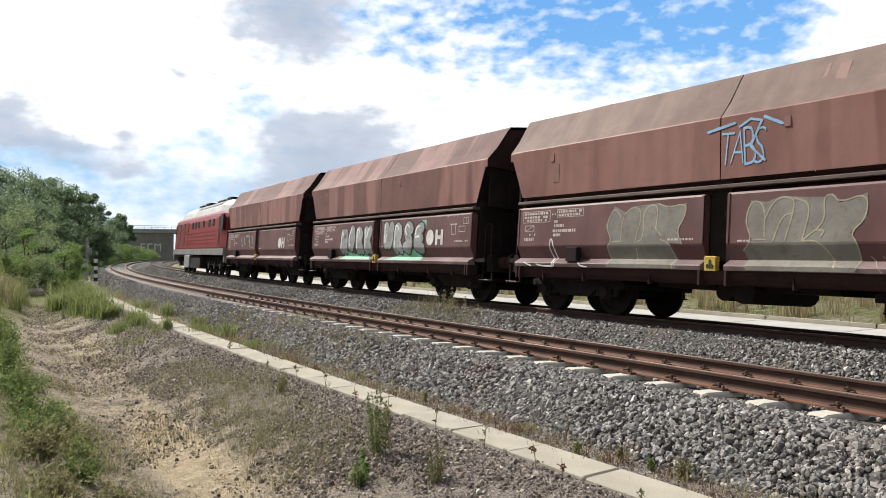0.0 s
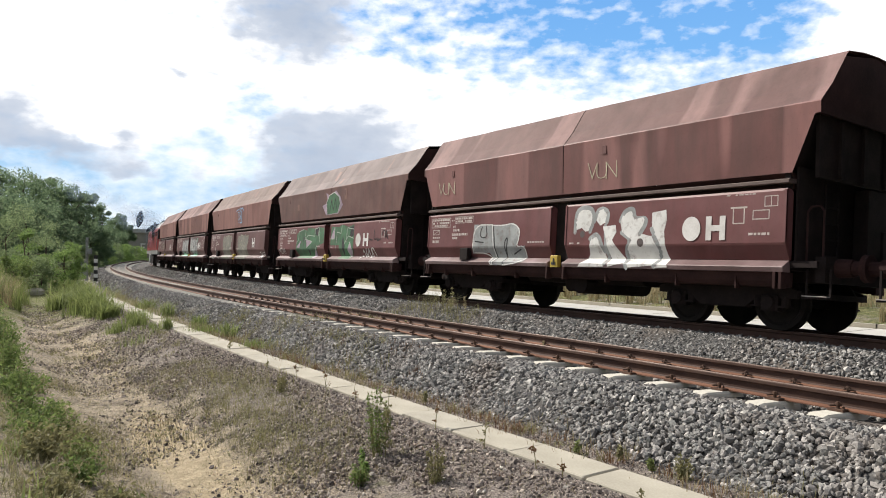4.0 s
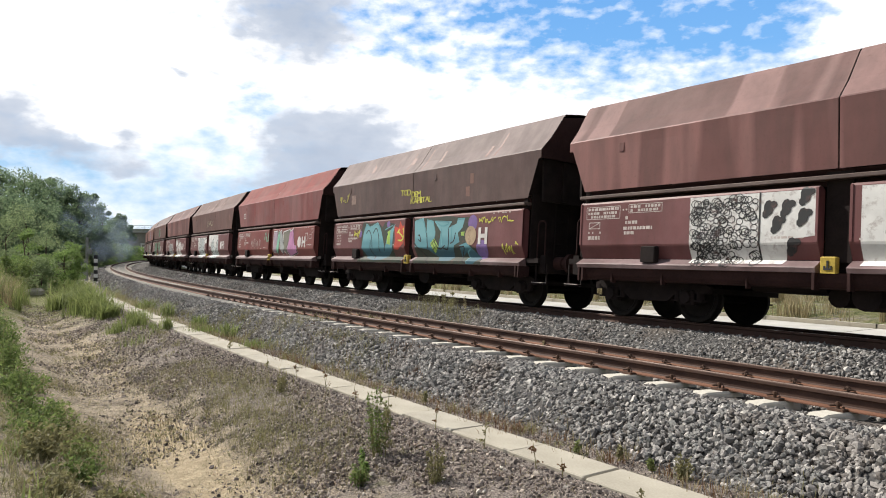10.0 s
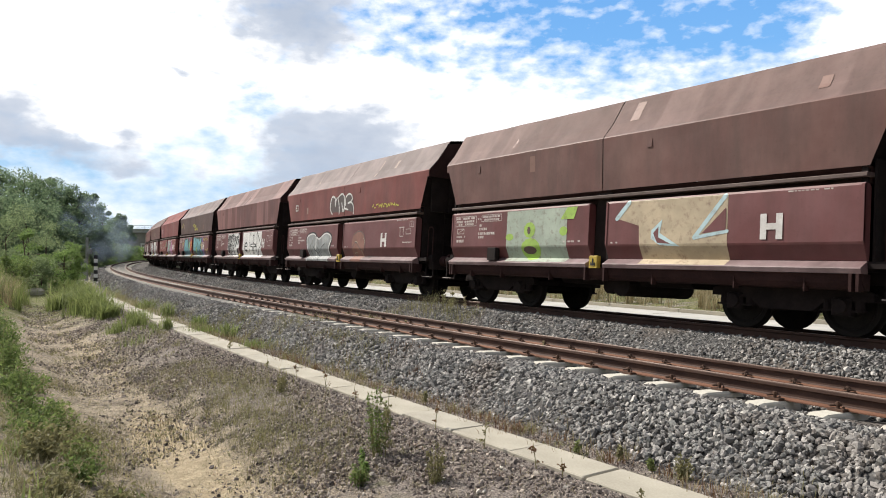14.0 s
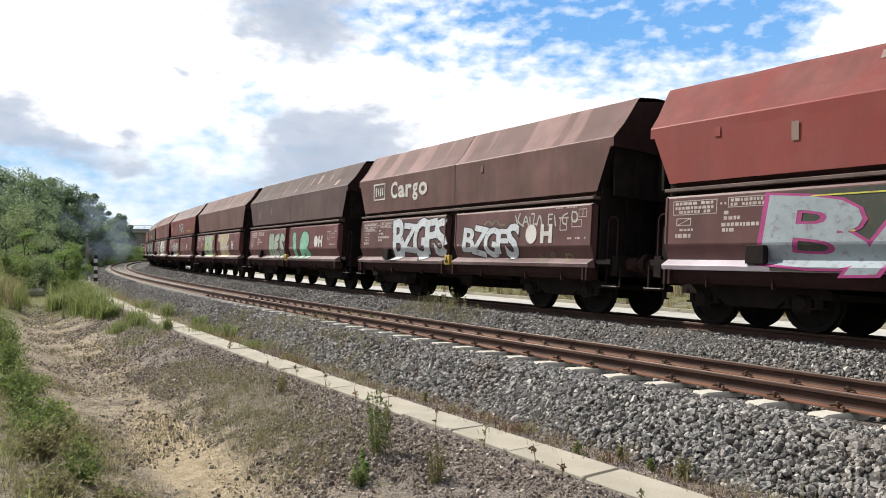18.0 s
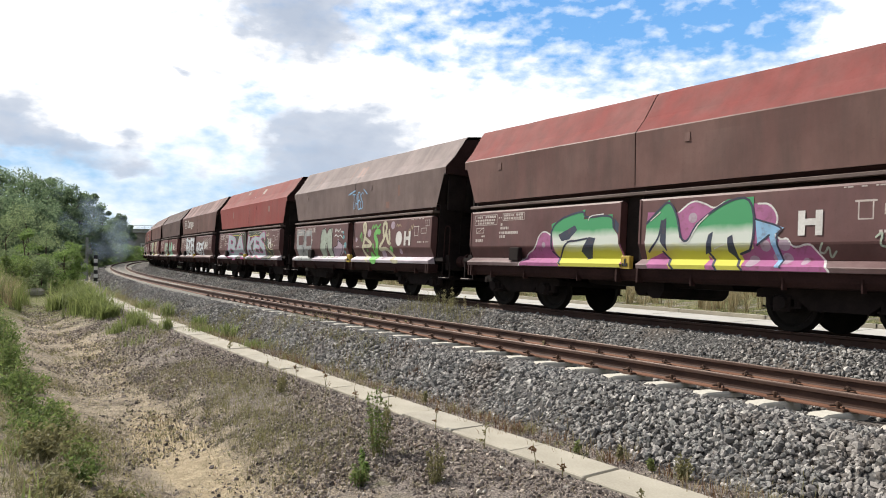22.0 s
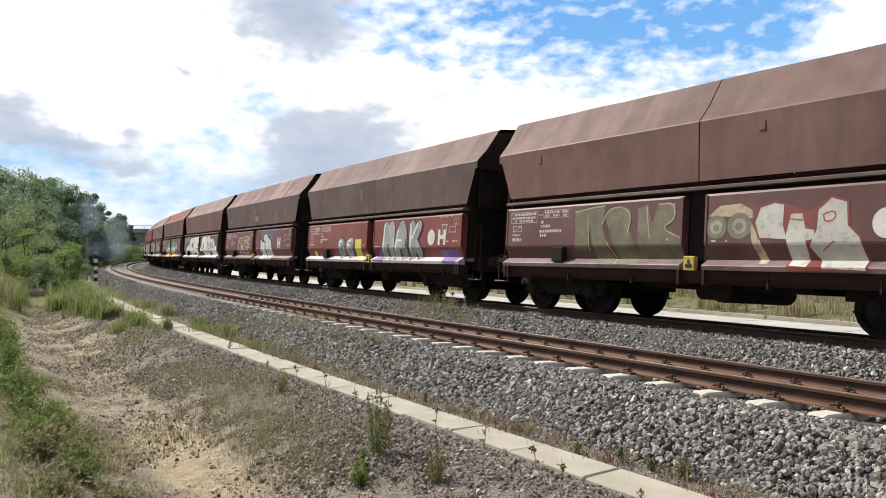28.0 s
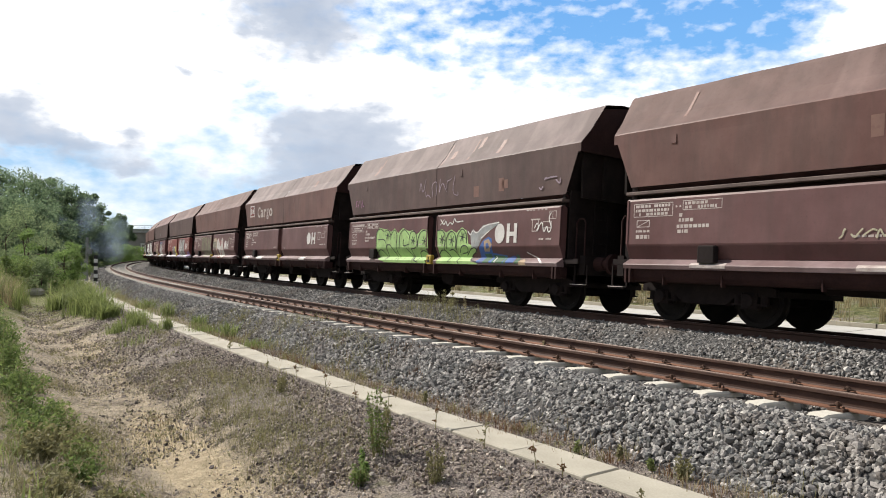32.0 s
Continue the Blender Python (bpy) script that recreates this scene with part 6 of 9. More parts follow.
class Sheet:
    """Flat paint on the near side of a wagon: u metres from the front end of the doors, z metres over the rail."""

    def __init__(self, wagon, lift=1):
        self.w, self.lift, self.v, self.f = wagon, lift, [], []

    def add(self, pts, faces):
        o = len(self.v)
        self.v += [tuple(p) for p in pts]
        self.f += [tuple(i + o for i in f) for f in faces]
        return self

    def poly(self, pts):
        return self.add(pts, [tuple(range(len(pts)))])

    def rect(self, u0, u1, z0, z1):
        return self.poly([(u0, z0), (u1, z0), (u1, z1), (u0, z1)])

    def disc(self, u, z, a, b=None, n=20):
        b = b or a
        return self.poly([(u + a * math.cos(2 * math.pi * i / n), z + b * math.sin(2 * math.pi * i / n)) for i in range(n)])

    def stroke(self, pts, width):
        for (a, b), (c, d) in zip(pts, pts[1:]):
            L = math.hypot(c - a, d - b) or 1
            nx, nz = -(d - b) / L * width / 2, (c - a) / L * width / 2
            self.poly([(a - nx, b - nz), (c - nx, d - nz), (c + nx, d + nz), (a + nx, b + nz)])
        for u, z in pts:
            self.disc(u, z, width / 2, None, 8)
        return self

    def edge_box(self, u0, u1, z0, z1, width):
        return self.stroke([(u0, z0), (u1, z0), (u1, z1), (u0, z1), (u0, z0)], width)

    def words(self, text, u0, u1, z0, z1, fat=0.0, grow=0.0, jitter=0.0, lean=0.0, seed=1, base=None):
        r = random.Random(seed)
        wide = [glyph(c, fat, base)[2] if c != " " else 0.45 for c in text]
        if jitter > 0:
            wide = [0.5 * w + 0.35 for w in wide]
        gap = 0.0 if jitter > 0 else 0.12
        k = (u1 - u0) / (sum(wide) + gap * (len(text) - 1))
        u = u0
        for c, w in zip(text, wide):
            if c != " ":
                v, f, _ = glyph(c, fat, base)
                low = c in "acegmnopqrsuvwxyz"
                desc = c in "gpqy"
                h0, h1 = (0.0, 0.74) if low else (0.0, 1.0)
                if desc:
                    h0 = -0.24
                ang, sx, sz, dz = r.uniform(-1, 1) * jitter * 0.35, 1 + grow / (w * k) * 2 + jitter * 0.5, 1 + r.uniform(-0.3, 0.5) * jitter, r.uniform(-0.12, 0.12) * jitter
                pts = []
                for p in v:
                    a = (p[0] - 0.5) * w * k * sx
                    b = ((h0 + p[1] * (h1 - h0)) - 0.5) * ((z1 - z0) * sz + 2 * grow)
                    a, b = a * math.cos(ang) - b * math.sin(ang), a * math.sin(ang) + b * math.cos(ang)
                    pts.append((u + w * k / 2 + a + lean * b, (z0 + z1) / 2 + b + dz * (z1 - z0)))
                self.add(pts, f)
            u += (w + gap) * k
        return self

    def done(self, name, mat, label="", kind=""):
        if len(self.f) > 1 and not kind and name.split("_")[-1] in ("line", "shade", "shape", "gap", "tag", "text", "patch", "cloud", "ground", "drip", "wing", "fill", "sign"):
            kind = "stuff"      # many small blots of one colour
        me = bpy.data.meshes.new(name)
        rise = [0.0] * len(self.v)      # overlapping strokes lie a hair above one another
        for n, f in enumerate(self.f):
            for i in f:
                rise[i] = 0.00008 * (n % 15)
        me.from_pydata([(HALF - u, h, z) for (u, z), h in zip(self.v, rise)], [], self.f)
        bm = bmesh.new()
        bm.from_mesh(me)
        bmesh.ops.triangulate(bm, faces=[f for f in bm.faces if len(f.verts) > 4])
        for zc in (1.02, 1.125, 1.13, 1.36, 1.40, 2.21, 2.25, 2.50, 3.55, 3.57, 3.865):
            if min(p[1] for p in self.v) < zc < max(p[1] for p in self.v):
                bmesh.ops.bisect_plane(bm, geom=bm.verts[:] + bm.edges[:] + bm.faces[:], plane_co=(0, 0, zc), plane_no=(0, 0, 1))
        bmesh.ops.triangulate(bm, faces=[f for f in bm.faces if len(f.verts) > 4])
        # nothing of the paint bridges the slot between the doors, the gutter or the eaves
        slot = [f for f in bm.faces if abs(f.calc_center_median().x) < 0.225 and f.calc_center_median().z < 2.3 or 2.26 < f.calc_center_median().z < 2.50]
        bmesh.ops.delete(bm, geom=slot, context="FACES")
        for v in bm.verts:
            v.co.y += float(np.interp(v.co.z, *DOOR_LINE)) + 0.0035 * self.lift
        for f in bm.faces:
            if f.normal.y < 0:
                f.normal_flip()
        bm.to_mesh(me)
        bm.free()
        me.materials.append(mat)
        return tagged(put(name, me, self.w, label), kind=kind)


# pen strokes of fat, swollen letters in a box of 1 x 1
PEN = {"U": [[(0.1, 1.0), (0.12, 0.35), (0.5, 0.02), (0.88, 0.35), (0.9, 1.0)]], "A": [[(0.05, 0.0), (0.25, 0.75), (0.5, 1.0), (0.75, 0.75), (0.95, 0.0)], [(0.3, 0.38), (0.7, 0.38)]],
       "L": [[(0.3, 1.0), (0.25, 0.5), (0.2, 0.05), (0.9, 0.1)]], "K": [[(0.15, 1.0), (0.2, 0.0)], [(0.95, 0.98), (0.35, 0.48), (0.98, 0.02)]], "S": [[(0.9, 0.85), (0.45, 1.0), (0.12, 0.74), (0.5, 0.5), (0.88, 0.26), (0.55, 0.0), (0.08, 0.12)]],
       "O": [[(0.5, 1.0), (0.1, 0.5), (0.5, 0.0), (0.9, 0.5), (0.5, 1.0)]], "C": [[(0.92, 0.82), (0.5, 1.0), (0.1, 0.6), (0.2, 0.15), (0.6, 0.0), (0.95, 0.2)]], "I": [[(0.5, 0.95), (0.5, 0.85)], [(0.5, 0.55), (0.5, 0.0)]],
       "H": [[(0.1, 1.0), (0.12, 0.0)], [(0.9, 1.0), (0.88, 0.0)], [(0.12, 0.5), (0.88, 0.5)]], "N": [[(0.08, 0.0), (0.12, 1.0), (0.6, 0.85), (0.8, 0.5), (0.85, 0.1), (1.0, 0.0)]], "R": [[(0.15, 0.0), (0.15, 1.0), (0.75, 0.9), (0.8, 0.6), (0.3, 0.45), (0.95, 0.0)]],
       "E": [[(0.9, 0.95), (0.2, 0.85), (0.15, 0.1), (0.95, 0.05)], [(0.2, 0.48), (0.75, 0.5)]], "G": [[(0.9, 0.85), (0.4, 1.0), (0.1, 0.5), (0.4, 0.0), (0.9, 0.2), (0.85, 0.5), (0.55, 0.48)]], "T": [[(0.0, 0.9), (1.0, 0.98)], [(0.5, 0.9), (0.45, 0.0)]],
       "M": [[(0.05, 0.0), (0.15, 1.0), (0.5, 0.55), (0.85, 1.0), (0.95, 0.0)]], "W": [[(0.0, 1.0), (0.2, 0.05), (0.5, 0.7), (0.8, 0.05), (1.0, 1.0)]]}


def rounded(pts):
    """Cuts the corners of an open pen stroke twice."""
    for _ in range(2):
        out = [pts[0]]
        for (a, b), (c, d) in zip(pts, pts[1:]):
            out += [(a * 0.75 + c * 0.25, b * 0.75 + d * 0.25), (a * 0.25 + c * 0.75, b * 0.25 + d * 0.75)]
        pts = out + [pts[-1]]
    return pts


def bubble(w, u0, u1, z0, z1, text, fill, edge, seed, shine=None, name="graffiti", fat=0.5, line=0.04, smooth=True, star=None, base=1.0):
    """A row of swollen letters that overlap one another: each has its outline, fill and glints."""
    r = random.Random(seed)
    step = (u1 - u0) / len(text)
    thick = min(0.40, fat * step)
    for i, ch in enumerate(text):
        tilt, up = r.uniform(-0.12, 0.12), r.uniform(-0.05, 0.05)
        a, b, d = Sheet(w, base + 1.4 * i), Sheet(w, base + 0.5 + 1.4 * i), Sheet(w, base + 1.0 + 1.4 * i)
        wide = step * 1.06 - thick
        for path in PEN[ch]:
            pts = [(u0 + (i + 0.5) * step + (x - 0.5) * wide + tilt * (y - 0.5) * step + r.uniform(-0.02, 0.02), z0 + thick / 2 + (y + up * (0.3 < y)) * (z1 - z0 - thick)) for x, y in path]
            if smooth and len(pts) > 2:
                pts = rounded(pts)
            k = thick * r.uniform(0.92, 1.08)
            a.stroke(pts, k + 2 * line)
            b.stroke(pts, k)
            if shine is not None:
                m = max(2, len(pts) // 2)
                d.stroke([(u - k * 0.26, z + k * 0.20) for u, z in pts[:m]], k * 0.20)
        if star is not None:
            cu, cz, k = u0 + (i + 0.5) * step + r.uniform(-0.05, 0.05), z0 + (z1 - z0) * r.uniform(0.55, 0.66), 0.30 * step
            for q in range(3):
                g = q * math.pi / 3 + r.uniform(-0.2, 0.2)
                d.stroke([(cu - k * math.cos(g), cz - k * math.sin(g)), (cu + k * math.cos(g), cz + k * math.sin(g))], 0.03)
        a.done(name + "_outline", edge)
        b.done(name + "_letter", fill)
        if shine is not None or star is not None:
            d.done(name + "_glint", shine if star is None else star, "", "stuff")


def faded_spray(name, low, mid, high):
    """Sprayed paint that turns from one colour into the next with height on the door."""
    m = bpy.data.materials.new("spray_" + name)
    nt = nodes_of(m)
    tc, sep = nt.nodes.new("ShaderNodeTexCoord"), nt.nodes.new("ShaderNodeSeparateXYZ")
    link(nt, tc.outputs["Object"], sep.inputs[0])
    h = math_node(nt, "ADD", math_node(nt, "SUBTRACT", sep.outputs[2], 1.0), math_node(nt, "MULTIPLY", noise_tex(nt, tc.outputs["Object"], 3.0, 3), 0.12))
    finish(nt, ramp(nt, h, [(0.32, low), (0.48, mid), (0.62, mid), (0.78, high)]), 0.6)
    return m


def piece(w, text, u0, u1, z0, z1, fill, edge, seed=1, jitter=0.5, halo=None, back=None):
    """Sprayed letters: backdrop, halo, outline, fill."""
    if back is not None:
        r = random.Random(seed)
        n = 14
        top = [(u0 - 0.1 + (u1 - u0 + 0.2) * i / n, z1 + r.uniform(-0.03, 0.10)) for i in range(n + 1)]
        bot = [(u0 - 0.1 + (u1 - u0 + 0.2) * i / n, z0 - r.uniform(-0.03, 0.10)) for i in range(n + 1)]
        Sheet(w, 0.7).poly(top[::-1] + bot).done("graffiti_backdrop", back)
    if halo is not None:
        Sheet(w, 1.2).words(text, u0, u1, z0, z1, 0.078, 0.0, jitter, 0.05, seed, 0.03).done("graffiti_halo", halo)
    if edge is not None:
        Sheet(w, 1.8).words(text, u0, u1, z0, z1, 0.058, 0.0, jitter, 0.05, seed, 0.03).done("graffiti_outline", edge)
    Sheet(w, 2.6).words(text, u0, u1, z0, z1, 0.03, 0.0, jitter, 0.05, seed).done("graffiti_lettering", fill)


def scrawl(w, u0, u1, z0, z1, n, width, mat, seed, name="scrawl"):
    """An unreadable tag of quick strokes."""
    r = random.Random(seed)
    s = Sheet(w, 3)
    step = (u1 - u0) / n
    for i in range(n):
        a = u0 + i * step
        pts = [(a + r.uniform(0, 0.3) * step, r.uniform(z0, z1))]
        for k in range(3):
            pts.append((a + step * (0.2 + 0.35 * k) + r.uniform(-0.3, 0.3) * step, r.choice((z0, z1)) * 0.7 + 0.3 * r.uniform(z0, z1)))
        s.stroke(rounded(pts), width)
    s.done(name, mat, "", "stuff")


def bars(s, u0, u1, z, h, r, fill=0.75):
    """A line of illegible small writing as short bars."""
    u = u0
    while u < u1 - 0.02:
        k = r.uniform(0.03, 0.09)
        if r.random() < fill:
            s.rect(u, min(u + k, u1), z, z + h)
        u += k + 0.02


def stencils(w, seed, faint=False):
    """The wagon's own data panels: illegible lines as bars, boxes and signs."""
    r = random.Random(seed)
    s = Sheet(w, 0.6)
    for z, a, b in ((2.08, 0.22, 1.02), (2.00, 0.22, 1.0), (1.93, 0.30, 0.95)):
        bars(s, a, b, z, 0.05, r, 0.9)
    s.edge_box(0.18, 1.06, 1.91, 2.15, 0.012)
    s.disc(1.14, 2.07, 0.02).disc(1.22, 2.07, 0.02)
    bars(s, 1.32, 2.02, 2.09, 0.05, r, 0.9)
    bars(s, 1.32, 2.0, 2.02, 0.05, r, 0.9)
    s.edge_box(1.28, 2.06, 2.0, 2.16, 0.012)
    for z, a, b in ((1.88, 1.20, 1.30), (1.79, 1.20, 1.50), (1.68, 1.16, 1.85), (1.59, 1.18, 1.42)):
        bars(s, a, b, z, 0.06, r, 1.0)
    s.edge_box(0.26, 0.55, 1.72, 1.84, 0.016).stroke([(0.26, 1.72), (0.55, 1.84)], 0.014)
    bars(s, 0.24, 0.60, 1.62, 0.04, r)
    bars(s, 0.24, 0.56, 1.50, 0.07, r, 1.0)
    bars(s, 4.2, 4.75, 1.46, 0.035, r)
    bars(s, 5.55, 5.85, 1.42, 0.03, r)
    if r.random() < 0.75:
        s.edge_box(9.42, 9.62, 1.72, 1.98, 0.02).stroke([(9.38, 1.98), (9.66, 1.98)], 0.03)
        s.edge_box(9.78, 10.06, 1.78, 1.92, 0.018)
        s.edge_box(9.98, 10.2, 1.98, 2.14, 0.014).stroke([(10.09, 1.98), (10.09, 2.14)], 0.012)
        bars(s, 9.6, 10.2, 1.52, 0.04, r)
    bars(s, 9.2, 9.9, 2.18, 0.02, r)
    s.done("stencilled_writing", mat_stencil, "illegible white data panels and signs", "stuff")


def class_mark(w, o, h, mat=None, size=0.41, z=1.45):
    """The white disc and the letter H on the rear door."""
    mat = mat or mat_white
    s = Sheet(w, 2.9)
    if o is not None:
        s.disc(o, z + size / 2, 0.19, size / 2 + 0.01, 24).done("white_disc", mat)
    Sheet(w, 2.9).rect(h, h + 0.11, z, z + size).rect(h + 0.27, h + 0.38, z, z + size).rect(h + 0.10, h + 0.28, z + 0.155, z + 0.255).done("letter_mark", mat, "white block letter H")


def logo(w, u0, u1, z0, z1, ground=None):
    """A carrier's square mark as plain shapes."""
    if ground is not None:
        Sheet(w, 1.0).rect(u0, u1, z0, z1).done("logo_ground", ground)
    s = Sheet(w, 2).edge_box(u0 + 0.06, u1 - 0.06, z0 + 0.05, z1 - 0.05, 0.045)
    m = (u0 + u1) / 2
    s.rect(u0 + 0.17, u0 + 0.25, z0 + 0.15, z1 - 0.15).rect(m - 0.08, m - 0.02, z0 + 0.18, z1 - 0.18).rect(m + 0.05, m + 0.12, z0 + 0.15, z1 - 0.15).rect(u1 - 0.24, u1 - 0.17, z0 + 0.17, z1 - 0.17)
    s.done("logo", mat_white, "white square logo")


def patches(w, seed, n, mat, zlo=2.62, zhi=4.3):
    """Primer patches brushed on the upper side and the roof slope."""
    r = random.Random(seed)
    for i in range(n):
        u, k, h = r.uniform(0.3, 10.0), r.uniform(0.10, 0.24), r.uniform(0.2, 0.42)
        z = r.uniform(3.62, 3.9) if i % 3 else r.uniform(2.6, 3.1)
        Sheet(w, 0.6).poly([(u, z), (u + k, z + r.uniform(-0.01, 0.01)), (u + k + r.uniform(-0.01, 0.01), min(4.3, z + h)), (u + r.uniform(-0.01, 0.01), min(4.3, z + h))]).done("paint_patch", mat, "patch of primer")
    for _ in range(n // 2):
        u, z = r.uniform(0.5, 9.5), r.uniform(3.62, 3.75)
        Sheet(w, 0.5).poly([(u, z), (u + 0.07, z), (u + 0.08, 4.25), (u + 0.02, 4.25)]).done("paint_patch", mat, "narrow strip of primer")


W = WAGONS
for i, w in enumerate(W):
    stencils(w, 40 + i)
PRIMER = spray("primer", (0.215, 0.112, 0.088), 0.15)
PRIMER_L = spray("pale_primer", (0.30, 0.205, 0.17), 0.2)

scrawl(W[0], 2.6, 4.6, 1.5, 2.1, 5, 0.07, S_PALE, 3)
class_mark(W[0], 8.45, 8.7)

bubble(W[1], 2.5, 4.9, 1.18, 2.14, "MORK", S_GREY, S_BLACK, 5, S_WHITE)
bubble(W[1], 5.65, 8.1, 1.18, 2.15, "WRSE", S_GREY, S_BLACK, 6, S_WHITE)
Sheet(W[1], 0.8).poly([(2.6, 1.03), (4.8, 1.03), (4.2, 1.3), (3.6, 1.2), (2.9, 1.32)]).poly([(5.8, 1.03), (8.0, 1.03), (7.6, 1.35), (6.6, 1.2)]).rect(7.9, 8.15, 1.9, 2.15).done("graffiti_shadow", S_MINT, "", "stuff")
class_mark(W[1], 8.38, 8.66)

class_mark(W[2], None, 8.37, None, 0.43, 1.49)
Sheet(W[2], 2).words("TABS", 5.2, 6.0, 2.72, 3.3, -0.022, 0.0, 0.3, 0.05, 4).stroke([(4.93, 3.33), (5.45, 3.42)], 0.05).stroke([(5.55, 3.35), (5.75, 3.45), (5.95, 3.40), (5.75, 3.0), (6.0, 2.75)], 0.04).stroke([(6.0, 3.45), (6.3, 3.3)], 0.05).done("graffiti_tag", S_SKY, "light blue sprayed tag")
Sheet(W[2], 2).words("TAOS", 9.55, 10.28, 1.03, 1.28, 0.0, 0.0, 0.3, 0.1, 2).done("graffiti_tag", S_WHITE, "", "stuff")

Sheet(W[3], 0.8).poly([(2.12, 1.35), (2.2, 2.0), (2.9, 2.12), (3.2, 2.08), (3.3, 2.18), (4.1, 2.12), (4.3, 2.18), (4.94, 2.12), (4.94, 1.6), (4.35, 1.5), (4.15, 1.04), (2.4, 1.04)]).done("graffiti_fill", S_GREEN)
Sheet(W[3], 0.8).poly([(5.5, 1.5), (5.55, 2.15), (6.2, 2.12), (6.45, 2.2), (7.0, 2.1), (7.42, 2.18), (7.42, 1.35), (7.2, 1.04), (6.3, 1.04), (6.25, 1.5)]).done("graffiti_fill", S_GREEN)
Sheet(W[3], 1.4).poly([(2.2, 1.45), (2.62, 1.72), (2.5, 1.42)]).poly([(3.15, 1.75), (3.75, 1.66), (3.25, 1.45)]).poly([(3.85, 1.05), (4.2, 1.42), (4.2, 1.05)]).poly([(5.5, 1.72), (5.8, 2.12), (5.85, 1.72)]).poly([(6.95, 1.3), (7.15, 1.6), (7.35, 1.3), (7.15, 1.05)]).done("graffiti_gap", S_LILAC, "", "stuff")
Sheet(W[3], 1.5).poly([(4.05, 2.12), (4.38, 2.15), (4.32, 1.85), (4.08, 1.9)]).poly([(2.88, 1.85), (2.95, 1.45), (3.02, 1.85)]).poly([(3.4, 1.4), (3.6, 1.3), (3.5, 1.1)]).poly([(6.55, 1.85), (6.75, 1.45), (6.6, 1.1), (6.5, 1.5)]).poly([(7.2, 2.1), (7.4, 2.12), (7.4, 1.8), (7.1, 1.75)]).done("graffiti_shade", S_BLACK, "", "stuff")
s3 = Sheet(W[3], 2.2)
for pts in ([(2.15, 1.6), (2.35, 1.75), (2.4, 2.05), (2.9, 2.13)], [(3.1, 2.08), (3.05, 1.7), (3.35, 1.9), (4.02, 1.85)], [(3.15, 1.75), (3.78, 1.66), (3.25, 1.43)], [(4.02, 1.85), (4.05, 2.12), (4.4, 2.16), (4.35, 1.85)], [(4.45, 2.1), (4.5, 1.6)], [(3.85, 1.05), (4.22, 1.44)],
            [(5.52, 1.72), (5.86, 1.72), (5.84, 2.14)], [(6.0, 1.35), (6.05, 1.95), (6.4, 1.9), (6.45, 2.18)], [(6.85, 1.6), (6.9, 2.08), (7.42, 2.02)], [(6.7, 1.55), (7.0, 1.8), (7.42, 1.72)], [(6.95, 1.3), (7.15, 1.6), (7.35, 1.3), (7.15, 1.05), (6.95, 1.3)]):
    s3.stroke(pts, 0.028)
s3.done("graffiti_inner_line", S_PALE, "", "stuff")

Sheet(W[3], 1).poly([(4.4, 2.95), (4.9, 3.05), (4.75, 3.4), (5.2, 3.25), (5.6, 3.44), (6.0, 3.2), (6.2, 2.9), (5.85, 2.62), (4.75, 2.6)]).done("graffiti_halo", S_LILAC)
Sheet(W[3], 2).poly([(4.85, 2.62), (4.8, 3.05), (5.05, 3.3), (5.5, 3.38), (5.9, 3.2), (6.0, 2.95), (5.8, 2.65)]).done("graffiti_shape", S_GREEN, "", "stuff")
Sheet(W[3], 3).stroke([(4.85, 2.62), (4.8, 3.05), (5.05, 3.3), (5.5, 3.38), (5.9, 3.2), (6.0, 2.95), (5.8, 2.65)], 0.025).done("graffiti_inner_line", S_WHITE, "", "stuff")
Sheet(W[3], 4).stroke([(5.1, 2.7), (5.25, 3.1), (5.4, 2.75), (5.6, 3.15), (5.7, 2.8)], 0.035).done("graffiti_shade", S_BLACK, "", "stuff")
class_mark(W[3], 7.78, 8.15)
scrawl(W[3], 7.95, 9.0, 1.05, 1.45, 5, 0.045, S_WHITE, 31)
scrawl(W[3], 8.6, 10.0, 1.6, 2.0, 5, 0.03, S_BLACK, 32)
scrawl(W[3], 0.15, 0.95, 1.15, 1.45, 4, 0.03, S_WHITE, 33)
patches(W[3], 5, 5, PRIMER)

Sheet(W[4], 2).words("VUN", 0.3, 1.05, 2.8, 3.1, -0.028, 0.0, 0.3).words("VUN", 5.93, 6.72, 2.75, 3.07, -0.028, 0.0, 0.2).done("graffiti_tag", S_CREAM, "", "stuff")
class_mark(W[4], 8.6, 8.9)


class_mark(W[5], 8.64, 8.9)

logo(W[6], 0.55, 0.95, 2.85, 3.15)
scrawl(W[6], 4.33, 5.0, 1.65, 2.15, 4, 0.05, S_MINT, 51)
scrawl(W[6], 2.3, 4.0, 1.4, 1.9, 7, 0.03, mat_stencil, 52)
sh = [([(5.62, 1.3), (5.62, 2.1), (6.05, 2.12), (6.15, 1.75), (5.95, 1.28)], S_LILAC), ([(6.0, 1.3), (6.1, 1.8), (6.25, 2.15), (6.42, 1.95), (6.3, 1.35), (6.1, 1.22)], S_MINT),
      ([(6.4, 2.05), (6.62, 2.15), (6.95, 1.55), (7.05, 1.45), (6.75, 1.2), (6.5, 1.45)], S_GREY), ([(6.85, 2.05), (7.6, 2.15), (7.6, 1.7), (7.3, 1.5), (7.25, 1.2), (7.0, 1.35)], S_OLIVE),
      ([(7.62, 2.05), (8.0, 2.15), (8.2, 1.55), (8.45, 1.5), (8.45, 1.25), (7.6, 1.12), (7.4, 1.3)], S_PINK)]
